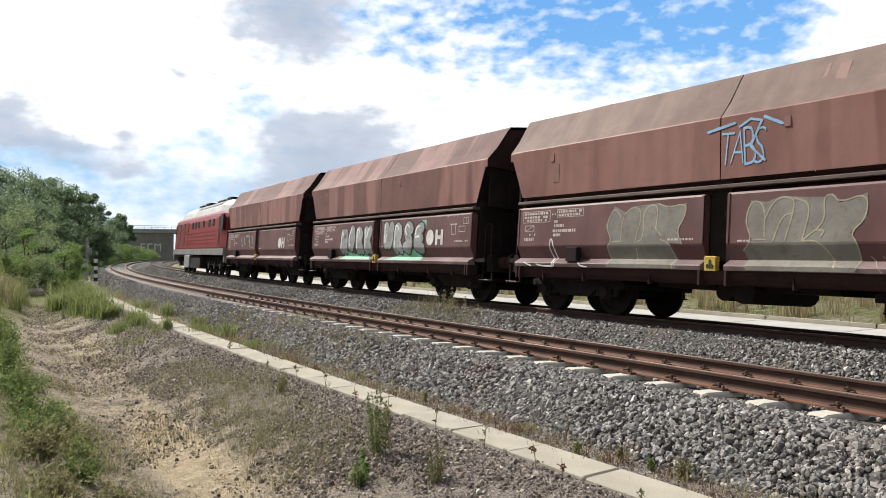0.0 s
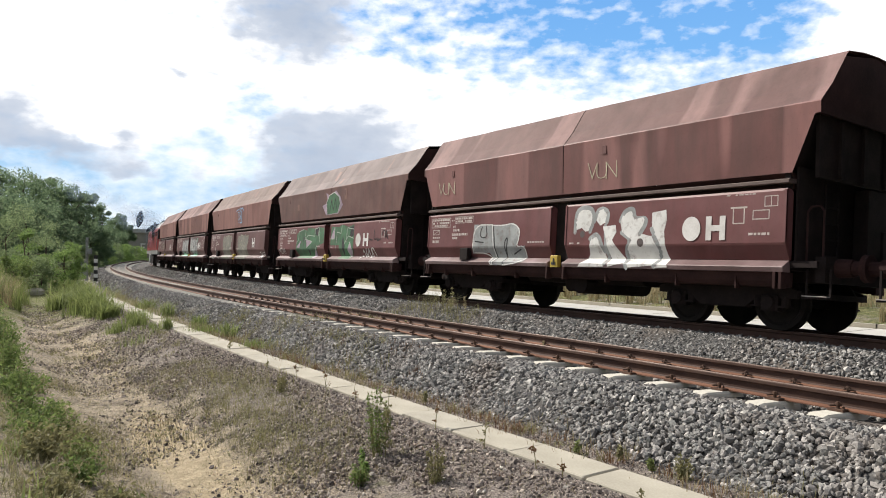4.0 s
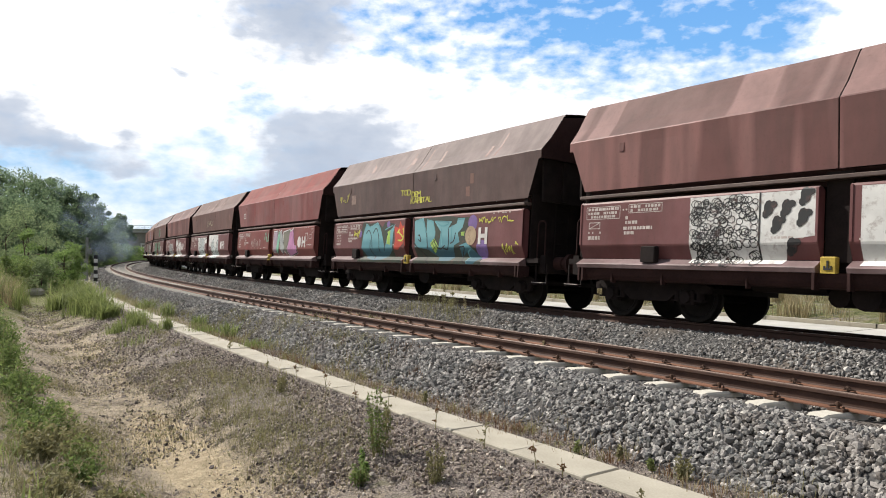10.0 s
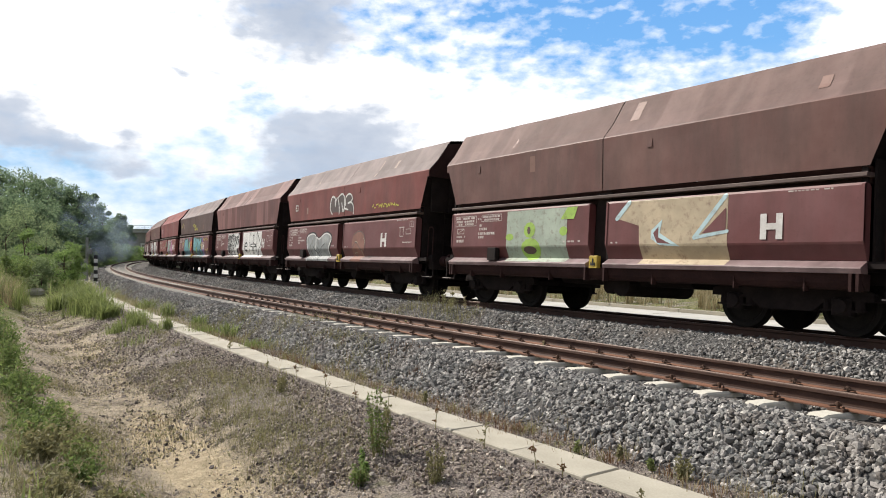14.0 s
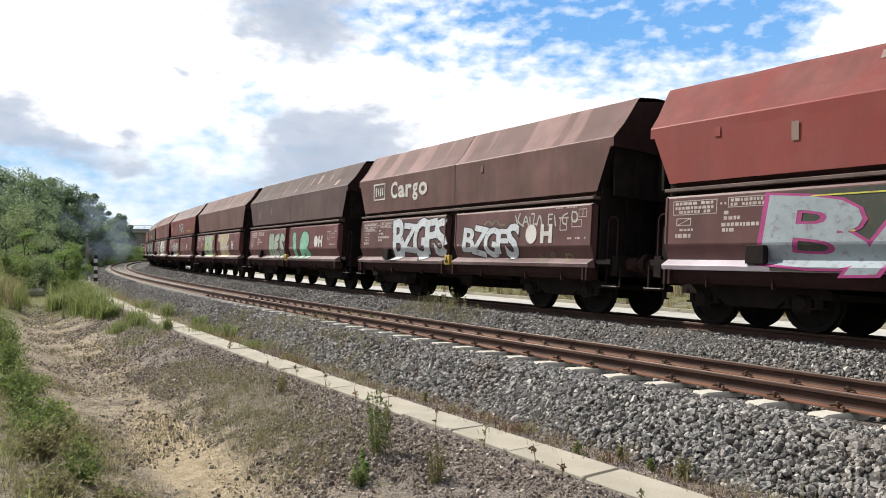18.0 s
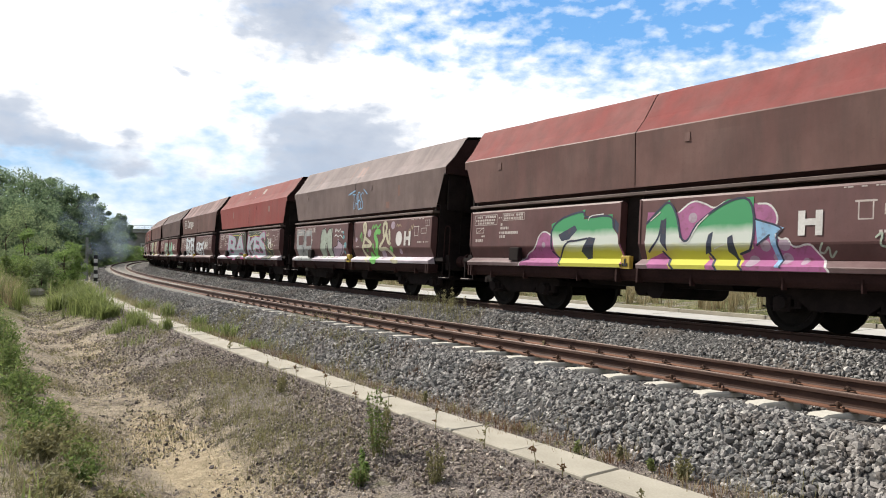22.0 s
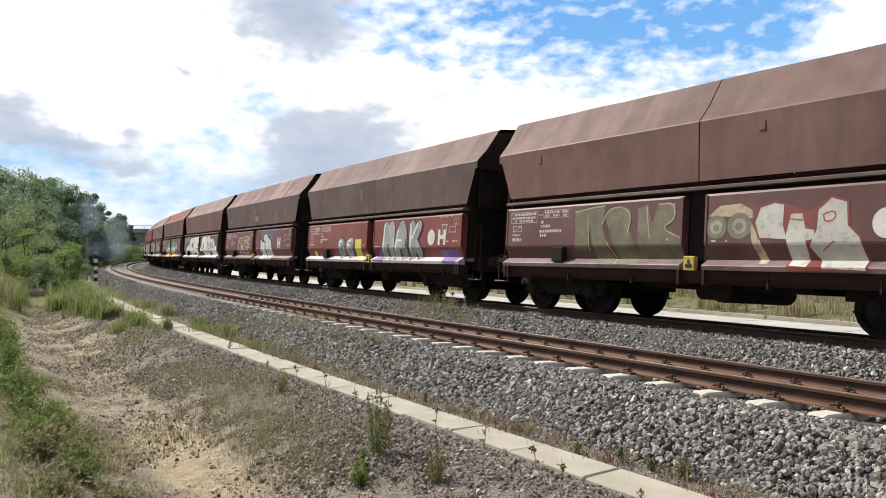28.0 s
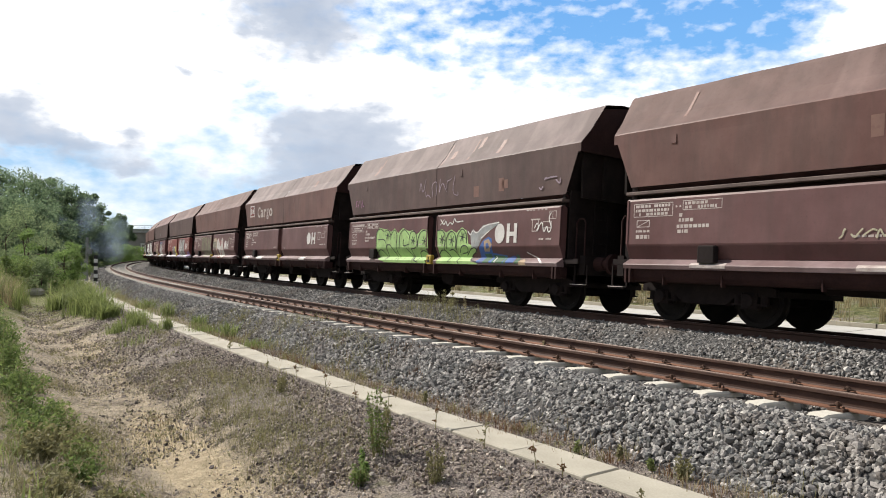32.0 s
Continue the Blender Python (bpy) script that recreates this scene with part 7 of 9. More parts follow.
e1, e2 = Sheet(W[6], 0.8), Sheet(W[6], 1.4)
for pts, mt in sh:
    cu, cz = sum(p[0] for p in pts) / len(pts), sum(p[1] for p in pts) / len(pts)
    e1.poly([(cu + (u - cu) * 1.18, cz + (z - cz) * 1.12) for u, z in pts])
    e2.poly([(cu + (u - cu) * 1.10 + 0.02, cz + (z - cz) * 1.06 - 0.01) for u, z in pts])
e1.done("graffiti_halo", S_WHITE)
e2.done("graffiti_outline", S_BLACK)
for pts, mt in sh:
    Sheet(W[6], 2.2).poly(pts).done("graffiti_shape", mt)
class_mark(W[6], 8.77, 9.06)

Sheet(W[7], 2).words("TOD", 4.45, 5.05, 2.92, 3.08, 0.0, 0.0, 0.2).words("DEM", 5.1, 5.6, 2.84, 3.0, 0.0, 0.0, 0.2).words("KAPITAL", 5.05, 6.2, 2.66, 2.82, 0.0, 0.0, 0.2).done("graffiti_text", S_YELLOW, "yellow sprayed words")
for k, (a, b, c, d) in enumerate(((8.65, 9.3, 1.95, 2.12), (9.42, 9.98, 1.95, 2.12), (1.6, 2.05, 1.72, 1.98), (9.6, 10.2, 1.2, 1.5), (0.2, 1.0, 2.95, 3.25))):
    scrawl(W[7], a, b, c, d, 5, 0.025, S_YELLOW, 160 + k)
Sheet(W[7], 1).rect(1.1, 1.4, 2.85, 3.15).done("sticker", PRIMER_L)
class_mark(W[7], None, 8.63)

Sheet(W[8], 0.8).rect(2.67, 4.0, 1.06, 2.2).poly([(4.0, 2.2), (4.95, 2.2), (4.95, 1.5), (4.5, 1.45), (4.4, 1.06), (4.0, 1.06)]).rect(5.57, 8.62, 1.05, 2.2).done("graffiti_ground", S_WHITE, "white sprayed ground")
r8, s8a = random.Random(7), Sheet(W[8], 1.6)
for i in range(190):
    u, z, a, g = r8.uniform(2.74, 3.94), r8.uniform(1.05, 2.14), r8.uniform(0.05, 0.09), r8.uniform(0, 6)
    s8a.stroke([(u + a * math.cos(g + q * 0.8), z + a * 0.9 * math.sin(g + q * 0.8)) for q in range(9)], 0.013)
s8a.done("scrawl", S_BLACK, "", "stuff")

s8 = Sheet(W[8], 2)
for u, z in ((4.15, 1.95), (4.3, 1.7), (4.45, 1.95), (4.75, 2.12), (4.72, 1.8), (4.55, 1.35)):
    s8.disc(u, z, 0.085, 0.13, 9).disc(u + 0.08, z + 0.05, 0.07, 0.06, 8).disc(u - 0.05, z - 0.10, 0.06, 0.07, 7)
s8.stroke([(4.0, 1.1), (4.0, 2.2)], 0.03).stroke([(6.76, 1.1), (6.74, 2.2)], 0.04).stroke([(7.92, 1.1), (7.92, 2.2)], 0.05).stroke([(7.95, 2.15), (8.58, 1.6), (7.95, 1.1)], 0.05)
s8.words("e", 5.9, 6.4, 1.3, 1.9, 0.0).done("graffiti_inner_line", S_BLACK)
Sheet(W[8], 2).rect(7.27, 7.47, 1.2, 2.08).rect(6.92, 7.82, 1.5, 1.66).done("graffiti_cross", S_BLACK)
Sheet(W[8], 3).rect(7.33, 7.41, 1.25, 2.03).rect(7.05, 7.7, 1.55, 1.61).done("graffiti_cross_fill", S_WHITE)
class_mark(W[8], None, 8.74, None, 0.40, 1.46)

logo(W[9], 0.5, 0.85, 2.85, 3.15)
class_mark(W[9], None, 8.21, None, 0.42, 1.42)

Sheet(W[10], 0.8).rect(2.28, 4.3, 1.04, 2.2).done("graffiti_ground", S_PALE, "grey-green painted panel")
Sheet(W[10], 1.6).disc(3.1, 1.75, 0.2, 0.18, 9).disc(3.15, 1.32, 0.33, 0.25, 12).poly([(4.1, 1.95), (4.3, 2.2), (4.6, 2.2), (4.5, 1.95)]).disc(4.2, 1.7, 0.12, 0.1).disc(2.4, 1.6, 0.14, 0.08).done("graffiti_shape", S_LIME, "", "stuff")
Sheet(W[10], 2.4).disc(3.08, 1.74, 0.06, 0.09, 8).disc(3.12, 1.30, 0.22, 0.09, 12).done("graffiti_shade", P_DARK, "", "stuff")
Sheet(W[10], 0.8).poly([(5.7, 1.9), (6.0, 2.22), (8.15, 2.22), (8.15, 1.03), (6.3, 1.03), (6.25, 1.75)]).done("graffiti_ground", S_SAND, "sand-coloured painted panel")
Sheet(W[10], 1.8).poly([(6.55, 1.65), (6.8, 1.85), (6.75, 1.6), (7.2, 1.35), (6.75, 1.38), (6.55, 1.5)]).stroke([(5.7, 1.9), (6.0, 2.2)], 0.09).stroke([(7.5, 1.5), (8.1, 2.2)], 0.08).stroke([(7.5, 1.5), (8.15, 1.6)], 0.06).done("graffiti_inner_line", spray("ice_blue", (0.50, 0.66, 0.70)))
Sheet(W[10], 2.4).poly([(6.6, 1.6), (6.72, 1.72), (6.72, 1.52), (7.0, 1.4), (6.7, 1.42)]).poly([(7.65, 1.57), (8.12, 2.0), (8.12, 1.62)]).done("graffiti_shade", LOWER, "", "stuff")
class_mark(W[10], None, 8.75)
class_mark(W[11], 8.33, 8.58)
bubble(W[11], 2.85, 4.9, 1.02, 2.1, "MES", S_PALE, S_BLACK, 90, S_MINT, "graffiti", 0.42, 0.04, False)
bubble(W[11], 5.5, 7.75, 1.0, 2.1, "IR", S_MINT, S_BLACK, 91, None, "graffiti", 0.32, 0.035)
patches(W[11], 3, 6, PRIMER)
logo(W[12], 0.55, 1.38, 2.85, 3.42)
Sheet(W[12], 2).words("Cargo", 1.7, 3.8, 2.88, 3.38, 0.032).done("lettering", mat_white, "white carrier lettering")
S_ICE = spray("cool_white", (0.62, 0.66, 0.70), 0.15)
class_mark(W[12], 8.48, 8.8)

for a, b, c, d in ((2.3, 2.42, 3.0, 3.3), (8.3, 8.5, 3.05, 3.3), (6.1, 6.5, 4.0, 4.25), (3.4, 3.7, 4.15, 4.3)):
    Sheet(W[13], 2).rect(a, b, c, d).done("sticker", PRIMER_L)
class_mark(W[13], None, 8.84)

Sheet(W[14], 2).words("TABS", 5.0, 5.8, 2.68, 3.22, -0.022, 0.0, 0.3, 0.05, 4).stroke([(4.69, 3.2), (5.2, 3.3)], 0.05).stroke([(5.85, 3.3), (6.1, 3.15)], 0.05).done("graffiti_tag", S_SKY, "light blue sprayed tag")
class_mark(W[14], 8.52, 8.83)



class_mark(W[15], None, 8.53, None, 0.38, 1.5)

Sheet(W[16], 0.8).poly([(0.15, 0.96), (0.3, 1.2), (1.23, 1.75), (1.72, 1.65), (2.05, 1.95), (2.28, 2.13), (3.33, 2.19), (4.94, 2.21), (4.94, 0.96)]).poly([(5.46, 0.96), (5.46, 1.5), (5.77, 1.68), (5.95, 2.05), (6.24, 2.18), (7.2, 2.2), (7.43, 2.1), (7.6, 2.18), (8.1, 2.21), (8.4, 1.98), (8.89, 2.03), (9.2, 1.95), (9.35, 1.8), (9.4, 1.94), (9.62, 1.57), (10.01, 1.64), (10.06, 1.34), (10.25, 0.96)]).done("mural_ground", S_WHITE, "white painted mural ground")
s16 = Sheet(W[16], 2)
s16.stroke([(0.5, 1.15), (1.3, 1.75), (1.5, 1.25), (2.75, 1.9), (3.1, 1.6)], 0.03).stroke([(3.57, 2.2), (3.35, 1.7), (3.4, 1.3)], 0.03).disc(2.98, 1.72, 0.12, 0.17).stroke([(2.75, 1.85), (3.15, 1.55), (3.35, 1.9)], 0.03)
s16.stroke([(4.2, 1.5), (4.95, 1.5), (5.6, 1.55)], 0.04).stroke([(4.2, 1.6), (4.5, 1.5), (4.8, 1.25), (4.9, 1.4)], 0.03).stroke([(4.55, 1.8), (4.7, 1.65), (4.8, 1.8), (4.9, 1.65)], 0.05).stroke([(4.55, 1.95), (4.75, 2.1), (4.95, 2.0)], 0.03)
s16.poly([(6.4, 1.52), (6.52, 1.92), (6.68, 1.52)]).poly([(5.7, 1.48), (5.84, 1.72), (5.95, 1.48)]).poly([(9.05, 1.5), (9.17, 1.72), (9.3, 1.5)]).disc(7.76, 1.75, 0.11, 0.16).stroke([(7.43, 2.1), (7.5, 1.6), (7.51, 1.4)], 0.025).stroke([(7.6, 2.2), (7.62, 1.6), (7.75, 1.2), (8.3, 1.5), (8.9, 1.1)], 0.03).stroke([(7.7, 1.6), (8.0, 1.45), (8.25, 1.75)], 0.03)
s16.poly([(5.6, 1.05), (5.7, 1.3), (6.2, 1.35), (6.9, 1.05)]).poly([(3.0, 1.14), (3.3, 1.25), (4.3, 1.25), (4.5, 1.14)]).poly([(1.6, 1.14), (2.0, 1.32), (2.6, 1.14)]).poly([(8.4, 1.45), (9.0, 1.15), (8.4, 1.2)]).poly([(8.1, 1.32), (8.85, 1.06), (8.3, 1.06)]).poly([(5.5, 1.36), (6.1, 1.34), (6.6, 1.1), (6.0, 1.03), (5.5, 1.1)]).stroke([(9.5, 1.9), (9.52, 1.3), (9.4, 1.1)], 0.025)
s16.stroke([(0.25, 1.6), (0.35, 1.1)], 0.03).stroke([(6.2, 1.5), (7.2, 1.3), (7.6, 1.05)], 0.03).done("mural_drawing", S_BLACK, "", "stuff")
s16b = Sheet(W[16], 2.2)
for i in range(46):
    s16b.stroke([(0.3 + i * 0.21, 0.955), (0.33 + i * 0.21, 1.0)], 0.03)
s16b.done("mural_tick", S_BLACK, "", "stuff")
s16c = Sheet(W[16], 3)
for u, z in ((7.2, 1.9), (7.35, 1.7), (7.25, 1.5), (7.5, 1.8), (7.55, 1.55), (7.9, 2.0)):
    s16c.disc(u, z, 0.03)
s16c.stroke([(3.6, 1.85), (3.6, 1.95)], 0.02).stroke([(3.6, 1.85), (3.85, 1.85), (3.85, 1.95)], 0.02).stroke([(3.72, 1.85), (3.72, 2.05)], 0.02).done("mural_dot", S_RED, "", "stuff")
class_mark(W[16], 8.43, 8.72, S_GREY, 0.4, 1.45)

Sheet(W[17], 2).words("PAINT", 4.75, 5.4, 2.7, 2.9, 0.0, 0.0, 0.3).done("graffiti_tag", S_GREY, "", "stuff")
scrawl(W[17], 0.3, 0.8, 2.7, 2.95, 4, 0.02, S_GREY, 112)
class_mark(W[17], None, 8.6, None, 0.42, 1.45)
patches(W[17], 9, 9, PRIMER)

bubble(W[18], 2.7, 4.0, 1.08, 1.75, "SE", S_GREY, S_BLACK, 121, S_WHITE)
Sheet(W[18], 1).rect(4.1, 4.55, 1.05, 1.68).rect(0.6, 0.85, 1.06, 1.3).done("graffiti_patch", S_YELLOW, "", "stuff")
Sheet(W[18], 0.9).poly([(5.5, 1.0), (6.2, 1.6), (6.2, 0.97)]).poly([(9.3, 1.3), (10.2, 1.35), (10.2, 0.97), (9.6, 0.97)]).done("graffiti_shade", S_VIOLET, "", "stuff")
bubble(W[18], 6.0, 8.4, 1.06, 2.18, "MAK", S_GREY, S_BLACK, 122, S_WHITE, "graffiti", 0.42, 0.04, False)
Sheet(W[18], 3).poly([(7.3, 1.5), (7.45, 1.65), (7.6, 1.35)]).done("graffiti_shade", S_BLACK, "", "stuff")
class_mark(W[18], 8.88, 9.23)

class_mark(W[19], 8.35, 8.65)

logo(W[20], 0.4, 1.15, 2.88, 3.45, P_REDBROWN)
Sheet(W[20], 2).words("Cargo", 1.6, 3.72, 2.84, 3.32, 0.024).done("lettering", mat_stencil, "worn white carrier lettering")
Sheet(W[20], 1).rect(0.3, 0.95, 0.97, 1.08).rect(2.2, 3.0, 0.97, 1.08).rect(7.7, 8.3, 0.97, 1.08).done("shelf_patch", mat_white, "", "stuff")
class_mark(W[20], 8.51, 8.8, None, 0.43, 1.56)
patches(W[20], 4, 2, PRIMER)

patches(W[21], 6, 7, PRIMER)
class_mark(W[21], 8.24, 8.51, None, 0.45, 1.47)

scrawl(W[22], 4.0, 4.9, 1.45, 1.6, 5, 0.025, S_CREAM, 141)
Sheet(W[22], 1).rect(1.5, 2.2, 0.97, 1.06).rect(4.3, 4.9, 0.97, 1.06).done("shelf_patch", mat_stencil, "", "stuff")
class_mark(W[22], 8.5, 8.8)
for i, n, mt in ((2, 2, PRIMER), (5, 4, PRIMER), (7, 6, PRIMER), (9, 3, PRIMER_L), (10, 3, PRIMER), (14, 4, PRIMER), (16, 2, PRIMER), (18, 3, PRIMER), (22, 2, PRIMER)):
    patches(W[i], 70 + i, n, mt)

scrawl(W[5], 4.25, 6.0, 2.72, 3.15, 8, 0.025, S_CREAM, 46)
scrawl(W[9], 7.3, 9.1, 2.64, 2.78, 11, 0.026, S_YELLOW, 171)
scrawl(W[21], 4.25, 6.35, 2.72, 3.3, 6, 0.02, S_LILAC, 133)
scrawl(W[21], 9.48, 10.25, 2.64, 2.92, 4, 0.03, S_LILAC, 134)
scrawl(W[21], 0.2, 0.8, 2.7, 2.95, 4, 0.02, S_PINK, 137)


# pen strokes with rounded bends
def pens(w, lift, name, mat, width, *paths):
    s = Sheet(w, lift)
    for q in paths:
        s.stroke(rounded(list(q)) if len(q) > 2 else list(q), width)
    s.done(name, mat, "", "stuff")


S_NAVY, S_MOSS, S_DUSK = spray("navy", (0.035, 0.045, 0.085)), spray("dark_moss", (0.040, 0.052, 0.036)), spray("dusky_grey", (0.105, 0.082, 0.080))
S_ROSE, S_ASH, S_BRIGHT = spray("rose", (0.42, 0.13, 0.30)), spray("ash_grey", (0.225, 0.215, 0.185), 0.3), spray("bright_green", (0.17, 0.48, 0.12))
S_ICE2, S_PALEW, S_RUSTY = spray("pale_ice", (0.52, 0.57, 0.57), 0.25), spray("dirty_white", (0.56, 0.54, 0.50), 0.25), spray("rust_pink", (0.25, 0.115, 0.085))
F_GREEN = faded_spray("green_to_yellow", (0.52, 0.50, 0.07), (0.62, 0.66, 0.60), (0.05, 0.30, 0.12))
F_TEAL = faded_spray("teal_shades", (0.03, 0.10, 0.14), (0.09, 0.25, 0.29), (0.16, 0.36, 0.40))
Sheet(W[21], 0.6).poly([(1.93, 1.86), (2.12, 2.01), (2.41, 1.96), (2.64, 1.95), (2.87, 1.86), (3.08, 1.96), (3.31, 1.82), (3.59, 1.96), (3.93, 1.86), (4.16, 1.88), (4.4, 1.76), (4.65, 1.89), (4.96, 1.87), (5.07, 0.95), (2.73, 0.95), (2.1, 1.06), (1.95, 1.37)]).done("graffiti_fill", S_LEAF)
Sheet(W[21], 0.6).poly([(5.46, 1.85), (5.69, 1.87), (5.89, 1.77), (6.14, 1.85), (6.39, 1.75), (6.63, 1.89), (6.85, 1.8), (6.95, 1.47), (7.31, 1.37), (7.27, 1.25), (7, 1.15), (7.16, 1.02), (7.48, 0.97), (7.45, 0.95), (5.57, 0.95)]).done("graffiti_fill", S_LEAF)
pens(W[21], 2.2, "graffiti_inner_line", S_BLACK, 0.026, [(2.01, 1.37), (1.91, 1.86), (2.16, 2), (2.44, 1.88)], [(2.05, 1.64), (2.52, 1.66), (2.65, 1.42), (2.72, 1.03)], [(1.98, 1.22), (2.25, 1.36), (2.49, 1.25), (2.66, 1.06)], [(2.49, 1.88), (2.64, 1.95), (2.86, 1.82), (2.89, 1.63)], [(2.63, 1.42), (2.76, 1.53), (3.03, 1.36), (3.31, 1.04)], [(2.9, 1.77), (3.08, 1.95), (3.27, 1.79), (3.22, 1.3), (3.45, 1.04)], [(3.42, 1.36), (3.4, 1.79), (3.68, 1.95), (3.93, 1.77)], [(3.66, 1.64), (3.63, 1.41), (3.99, 1.49)], [(3.84, 1.38), (3.99, 1.25), (4.27, 1.03)])
pens(W[21], 2.3, "graffiti_inner_line", S_BLACK, 0.026, [(3.97, 1.63), (4.05, 1.85), (4.3, 1.85), (4.43, 1.62), (4.42, 1.38), (4.11, 1.35)], [(4.11, 1.35), (4.22, 1.08), (4.59, 0.97)], [(4.46, 1.4), (4.48, 1.73), (4.73, 1.88), (4.95, 1.82)], [(4.59, 1.02), (4.53, 1.25), (4.77, 1.31), (4.93, 1.25)], [(5.47, 1.83), (5.7, 1.86), (5.89, 1.69), (5.84, 1.32)], [(5.49, 1.17), (5.71, 1.33), (5.95, 1.28), (6.17, 1)], [(5.95, 1.34), (5.91, 1.64), (6.14, 1.84), (6.39, 1.68), (6.39, 1.32)], [(6.08, 1.3), (6.28, 1.34), (6.44, 1.17), (6.65, 0.95)], [(6.41, 1.34), (6.42, 1.68), (6.63, 1.88), (6.85, 1.74), (6.87, 1.48)])
pens(W[21], 2.4, "graffiti_inner_line", S_BLACK, 0.026, [(6.54, 1.25), (6.7, 1.44), (6.93, 1.4), (6.92, 1.25), (6.65, 1.22)], [(6.84, 1.18), (7.09, 1.36), (7.29, 1.36), (7.27, 1.25), (7.04, 1.18), (7.06, 1.06), (7.43, 1.01)])
pens(W[21], 2.6, "graffiti_star", S_BLACK, 0.024, [(2.55, 1.78), (2.81, 1.73)], [(2.63, 1.85), (2.73, 1.65)], [(2.76, 1.83), (2.6, 1.67)], [(4.08, 1.61), (4.33, 1.56)], [(4.16, 1.7), (4.25, 1.48)], [(4.28, 1.67), (4.13, 1.51)], [(4.69, 1.59), (4.95, 1.54)], [(4.77, 1.67), (4.87, 1.45)], [(4.9, 1.65), (4.74, 1.47)], [(5.6, 1.62), (5.85, 1.57)], [(5.68, 1.71), (5.77, 1.48)], [(5.8, 1.68), (5.65, 1.51)], [(6.06, 1.59), (6.32, 1.53)], [(6.14, 1.69), (6.24, 1.43)], [(6.28, 1.66), (6.11, 1.46)], [(6.55, 1.67), (6.8, 1.62)], [(6.63, 1.77), (6.72, 1.52)], [(6.75, 1.74), (6.6, 1.55)])
Sheet(W[21], 1).poly([(6.88, 1.81), (7.02, 1.71), (7.13, 1.84), (7.29, 1.72), (7.55, 1.92), (7.85, 1.92), (8.21, 1.97), (8.14, 1.91), (7.81, 1.76), (7.52, 1.6), (7.41, 1.41), (7.3, 1.33), (7.1, 1.38), (7.03, 1.66)]).done("graffiti_wing", S_GREY)
pens(W[21], 1.8, "graffiti_inner_line", S_WHITE, 0.03, [(6.91, 1.78), (7.05, 1.66), (7.13, 1.82), (7.31, 1.7), (7.57, 1.91), (8.18, 1.96)], [(7.51, 1.6), (7.81, 1.77)])
Sheet(W[21], 0.8).poly([(7.4, 0.99), (7.41, 1.36), (7.59, 1.55), (7.79, 1.63), (7.94, 1.57), (7.93, 1.24), (8.46, 1.18), (8.54, 0.99)]).done("graffiti_shade", S_BLUE)
Sheet(W[21], 1.4).poly([(7.62, 1.53), (7.81, 1.57), (7.94, 1.44), (7.82, 1.27), (7.62, 1.27)]).poly([(9.06, 1), (9.05, 1.07), (9.12, 1.1), (9.27, 1.05), (9.33, 0.95), (9.08, 0.95)]).done("graffiti_shape", S_TAN, "", "stuff")
Sheet(W[21], 2).poly([(7.69, 1.46), (7.79, 1.48), (7.84, 1.37), (7.71, 1.33)]).poly([(8.48, 1.12), (8.75, 1.18), (8.89, 1.01), (8.61, 0.99)]).done("graffiti_shape", S_BLUE, "", "stuff")
Sheet(W[21], 1.5).poly([(7.58, 1.22), (7.86, 1.22), (7.93, 0.99), (7.68, 0.99)]).poly([(7.92, 1.19), (8.37, 1.17), (8.47, 0.98), (8.07, 0.99)]).poly([(8.4, 1.15), (8.46, 1.16), (8.58, 0.98), (8.52, 0.98)]).poly([(8.8, 1.2), (8.88, 1.2), (9.08, 1), (8.92, 0.98)]).done("graffiti_shape", S_GREEN, "", "stuff")
pens(W[21], 2.4, "graffiti_tag", S_WHITE, 0.026, [(5.61, 2.13), (5.79, 1.95), (5.87, 2.12), (5.95, 1.91), (6.07, 2.06), (6.2, 1.95), (6.28, 2.17), (6.34, 2.02), (6.67, 2.05)], [(5.61, 1.98), (5.78, 2.11)], [(9.51, 1.79), (9.59, 1.92), (9.67, 1.78), (9.56, 1.71), (9.68, 1.86), (9.77, 1.93), (9.82, 1.64), (9.92, 1.86), (9.97, 1.65), (10.09, 1.78), (9.96, 1.99), (10.04, 2.1)], [(9.23, 1.25), (9.87, 1.01)], [(8.04, 1.16), (8.17, 1)])
Sheet(W[15], 0.5).poly([(5.57, 1.26), (5.61, 1.99), (6.31, 1.96), (6.59, 2.16), (6.85, 2.09), (7.04, 1.98), (7.22, 2.09), (7.85, 2.03), (8.07, 2.02), (8.22, 1.77), (8.1, 1.57), (8.26, 1.43), (8.36, 1.48), (8.45, 1.3), (8.72, 1.39), (8.81, 1.26), (9.05, 0.95), (5.7, 0.95)]).done("graffiti_cloud", S_ROSE)
Sheet(W[15], 0.5).poly([(2, 0.95), (2.12, 1.21), (2.48, 1.33), (2.58, 1.63), (2.77, 1.72), (2.97, 1.62), (4.92, 1.59), (5.07, 0.95), (2, 0.95)]).done("graffiti_cloud", S_ROSE)
pens(W[15], 0.9, "graffiti_edge", S_WHITE, 0.03, [(6.31, 1.96), (6.59, 2.16), (6.85, 2.09), (7.04, 1.98), (7.22, 2.09)], [(7.85, 2.03), (8.07, 2.02), (8.22, 1.77), (8.1, 1.57), (8.26, 1.43), (8.36, 1.48), (8.45, 1.3), (8.72, 1.39), (8.81, 1.26), (9.05, 0.95)], [(2, 0.95), (2.12, 1.21), (2.48, 1.33), (2.58, 1.63), (2.77, 1.72), (2.97, 1.62)])
Sheet(W[15], 1).disc(6.61, 1.85, 0.09).done("graffiti_dot", S_LILAC)
Sheet(W[15], 1).disc(6.9, 1.82, 0.07).done("graffiti_dot", S_LILAC)
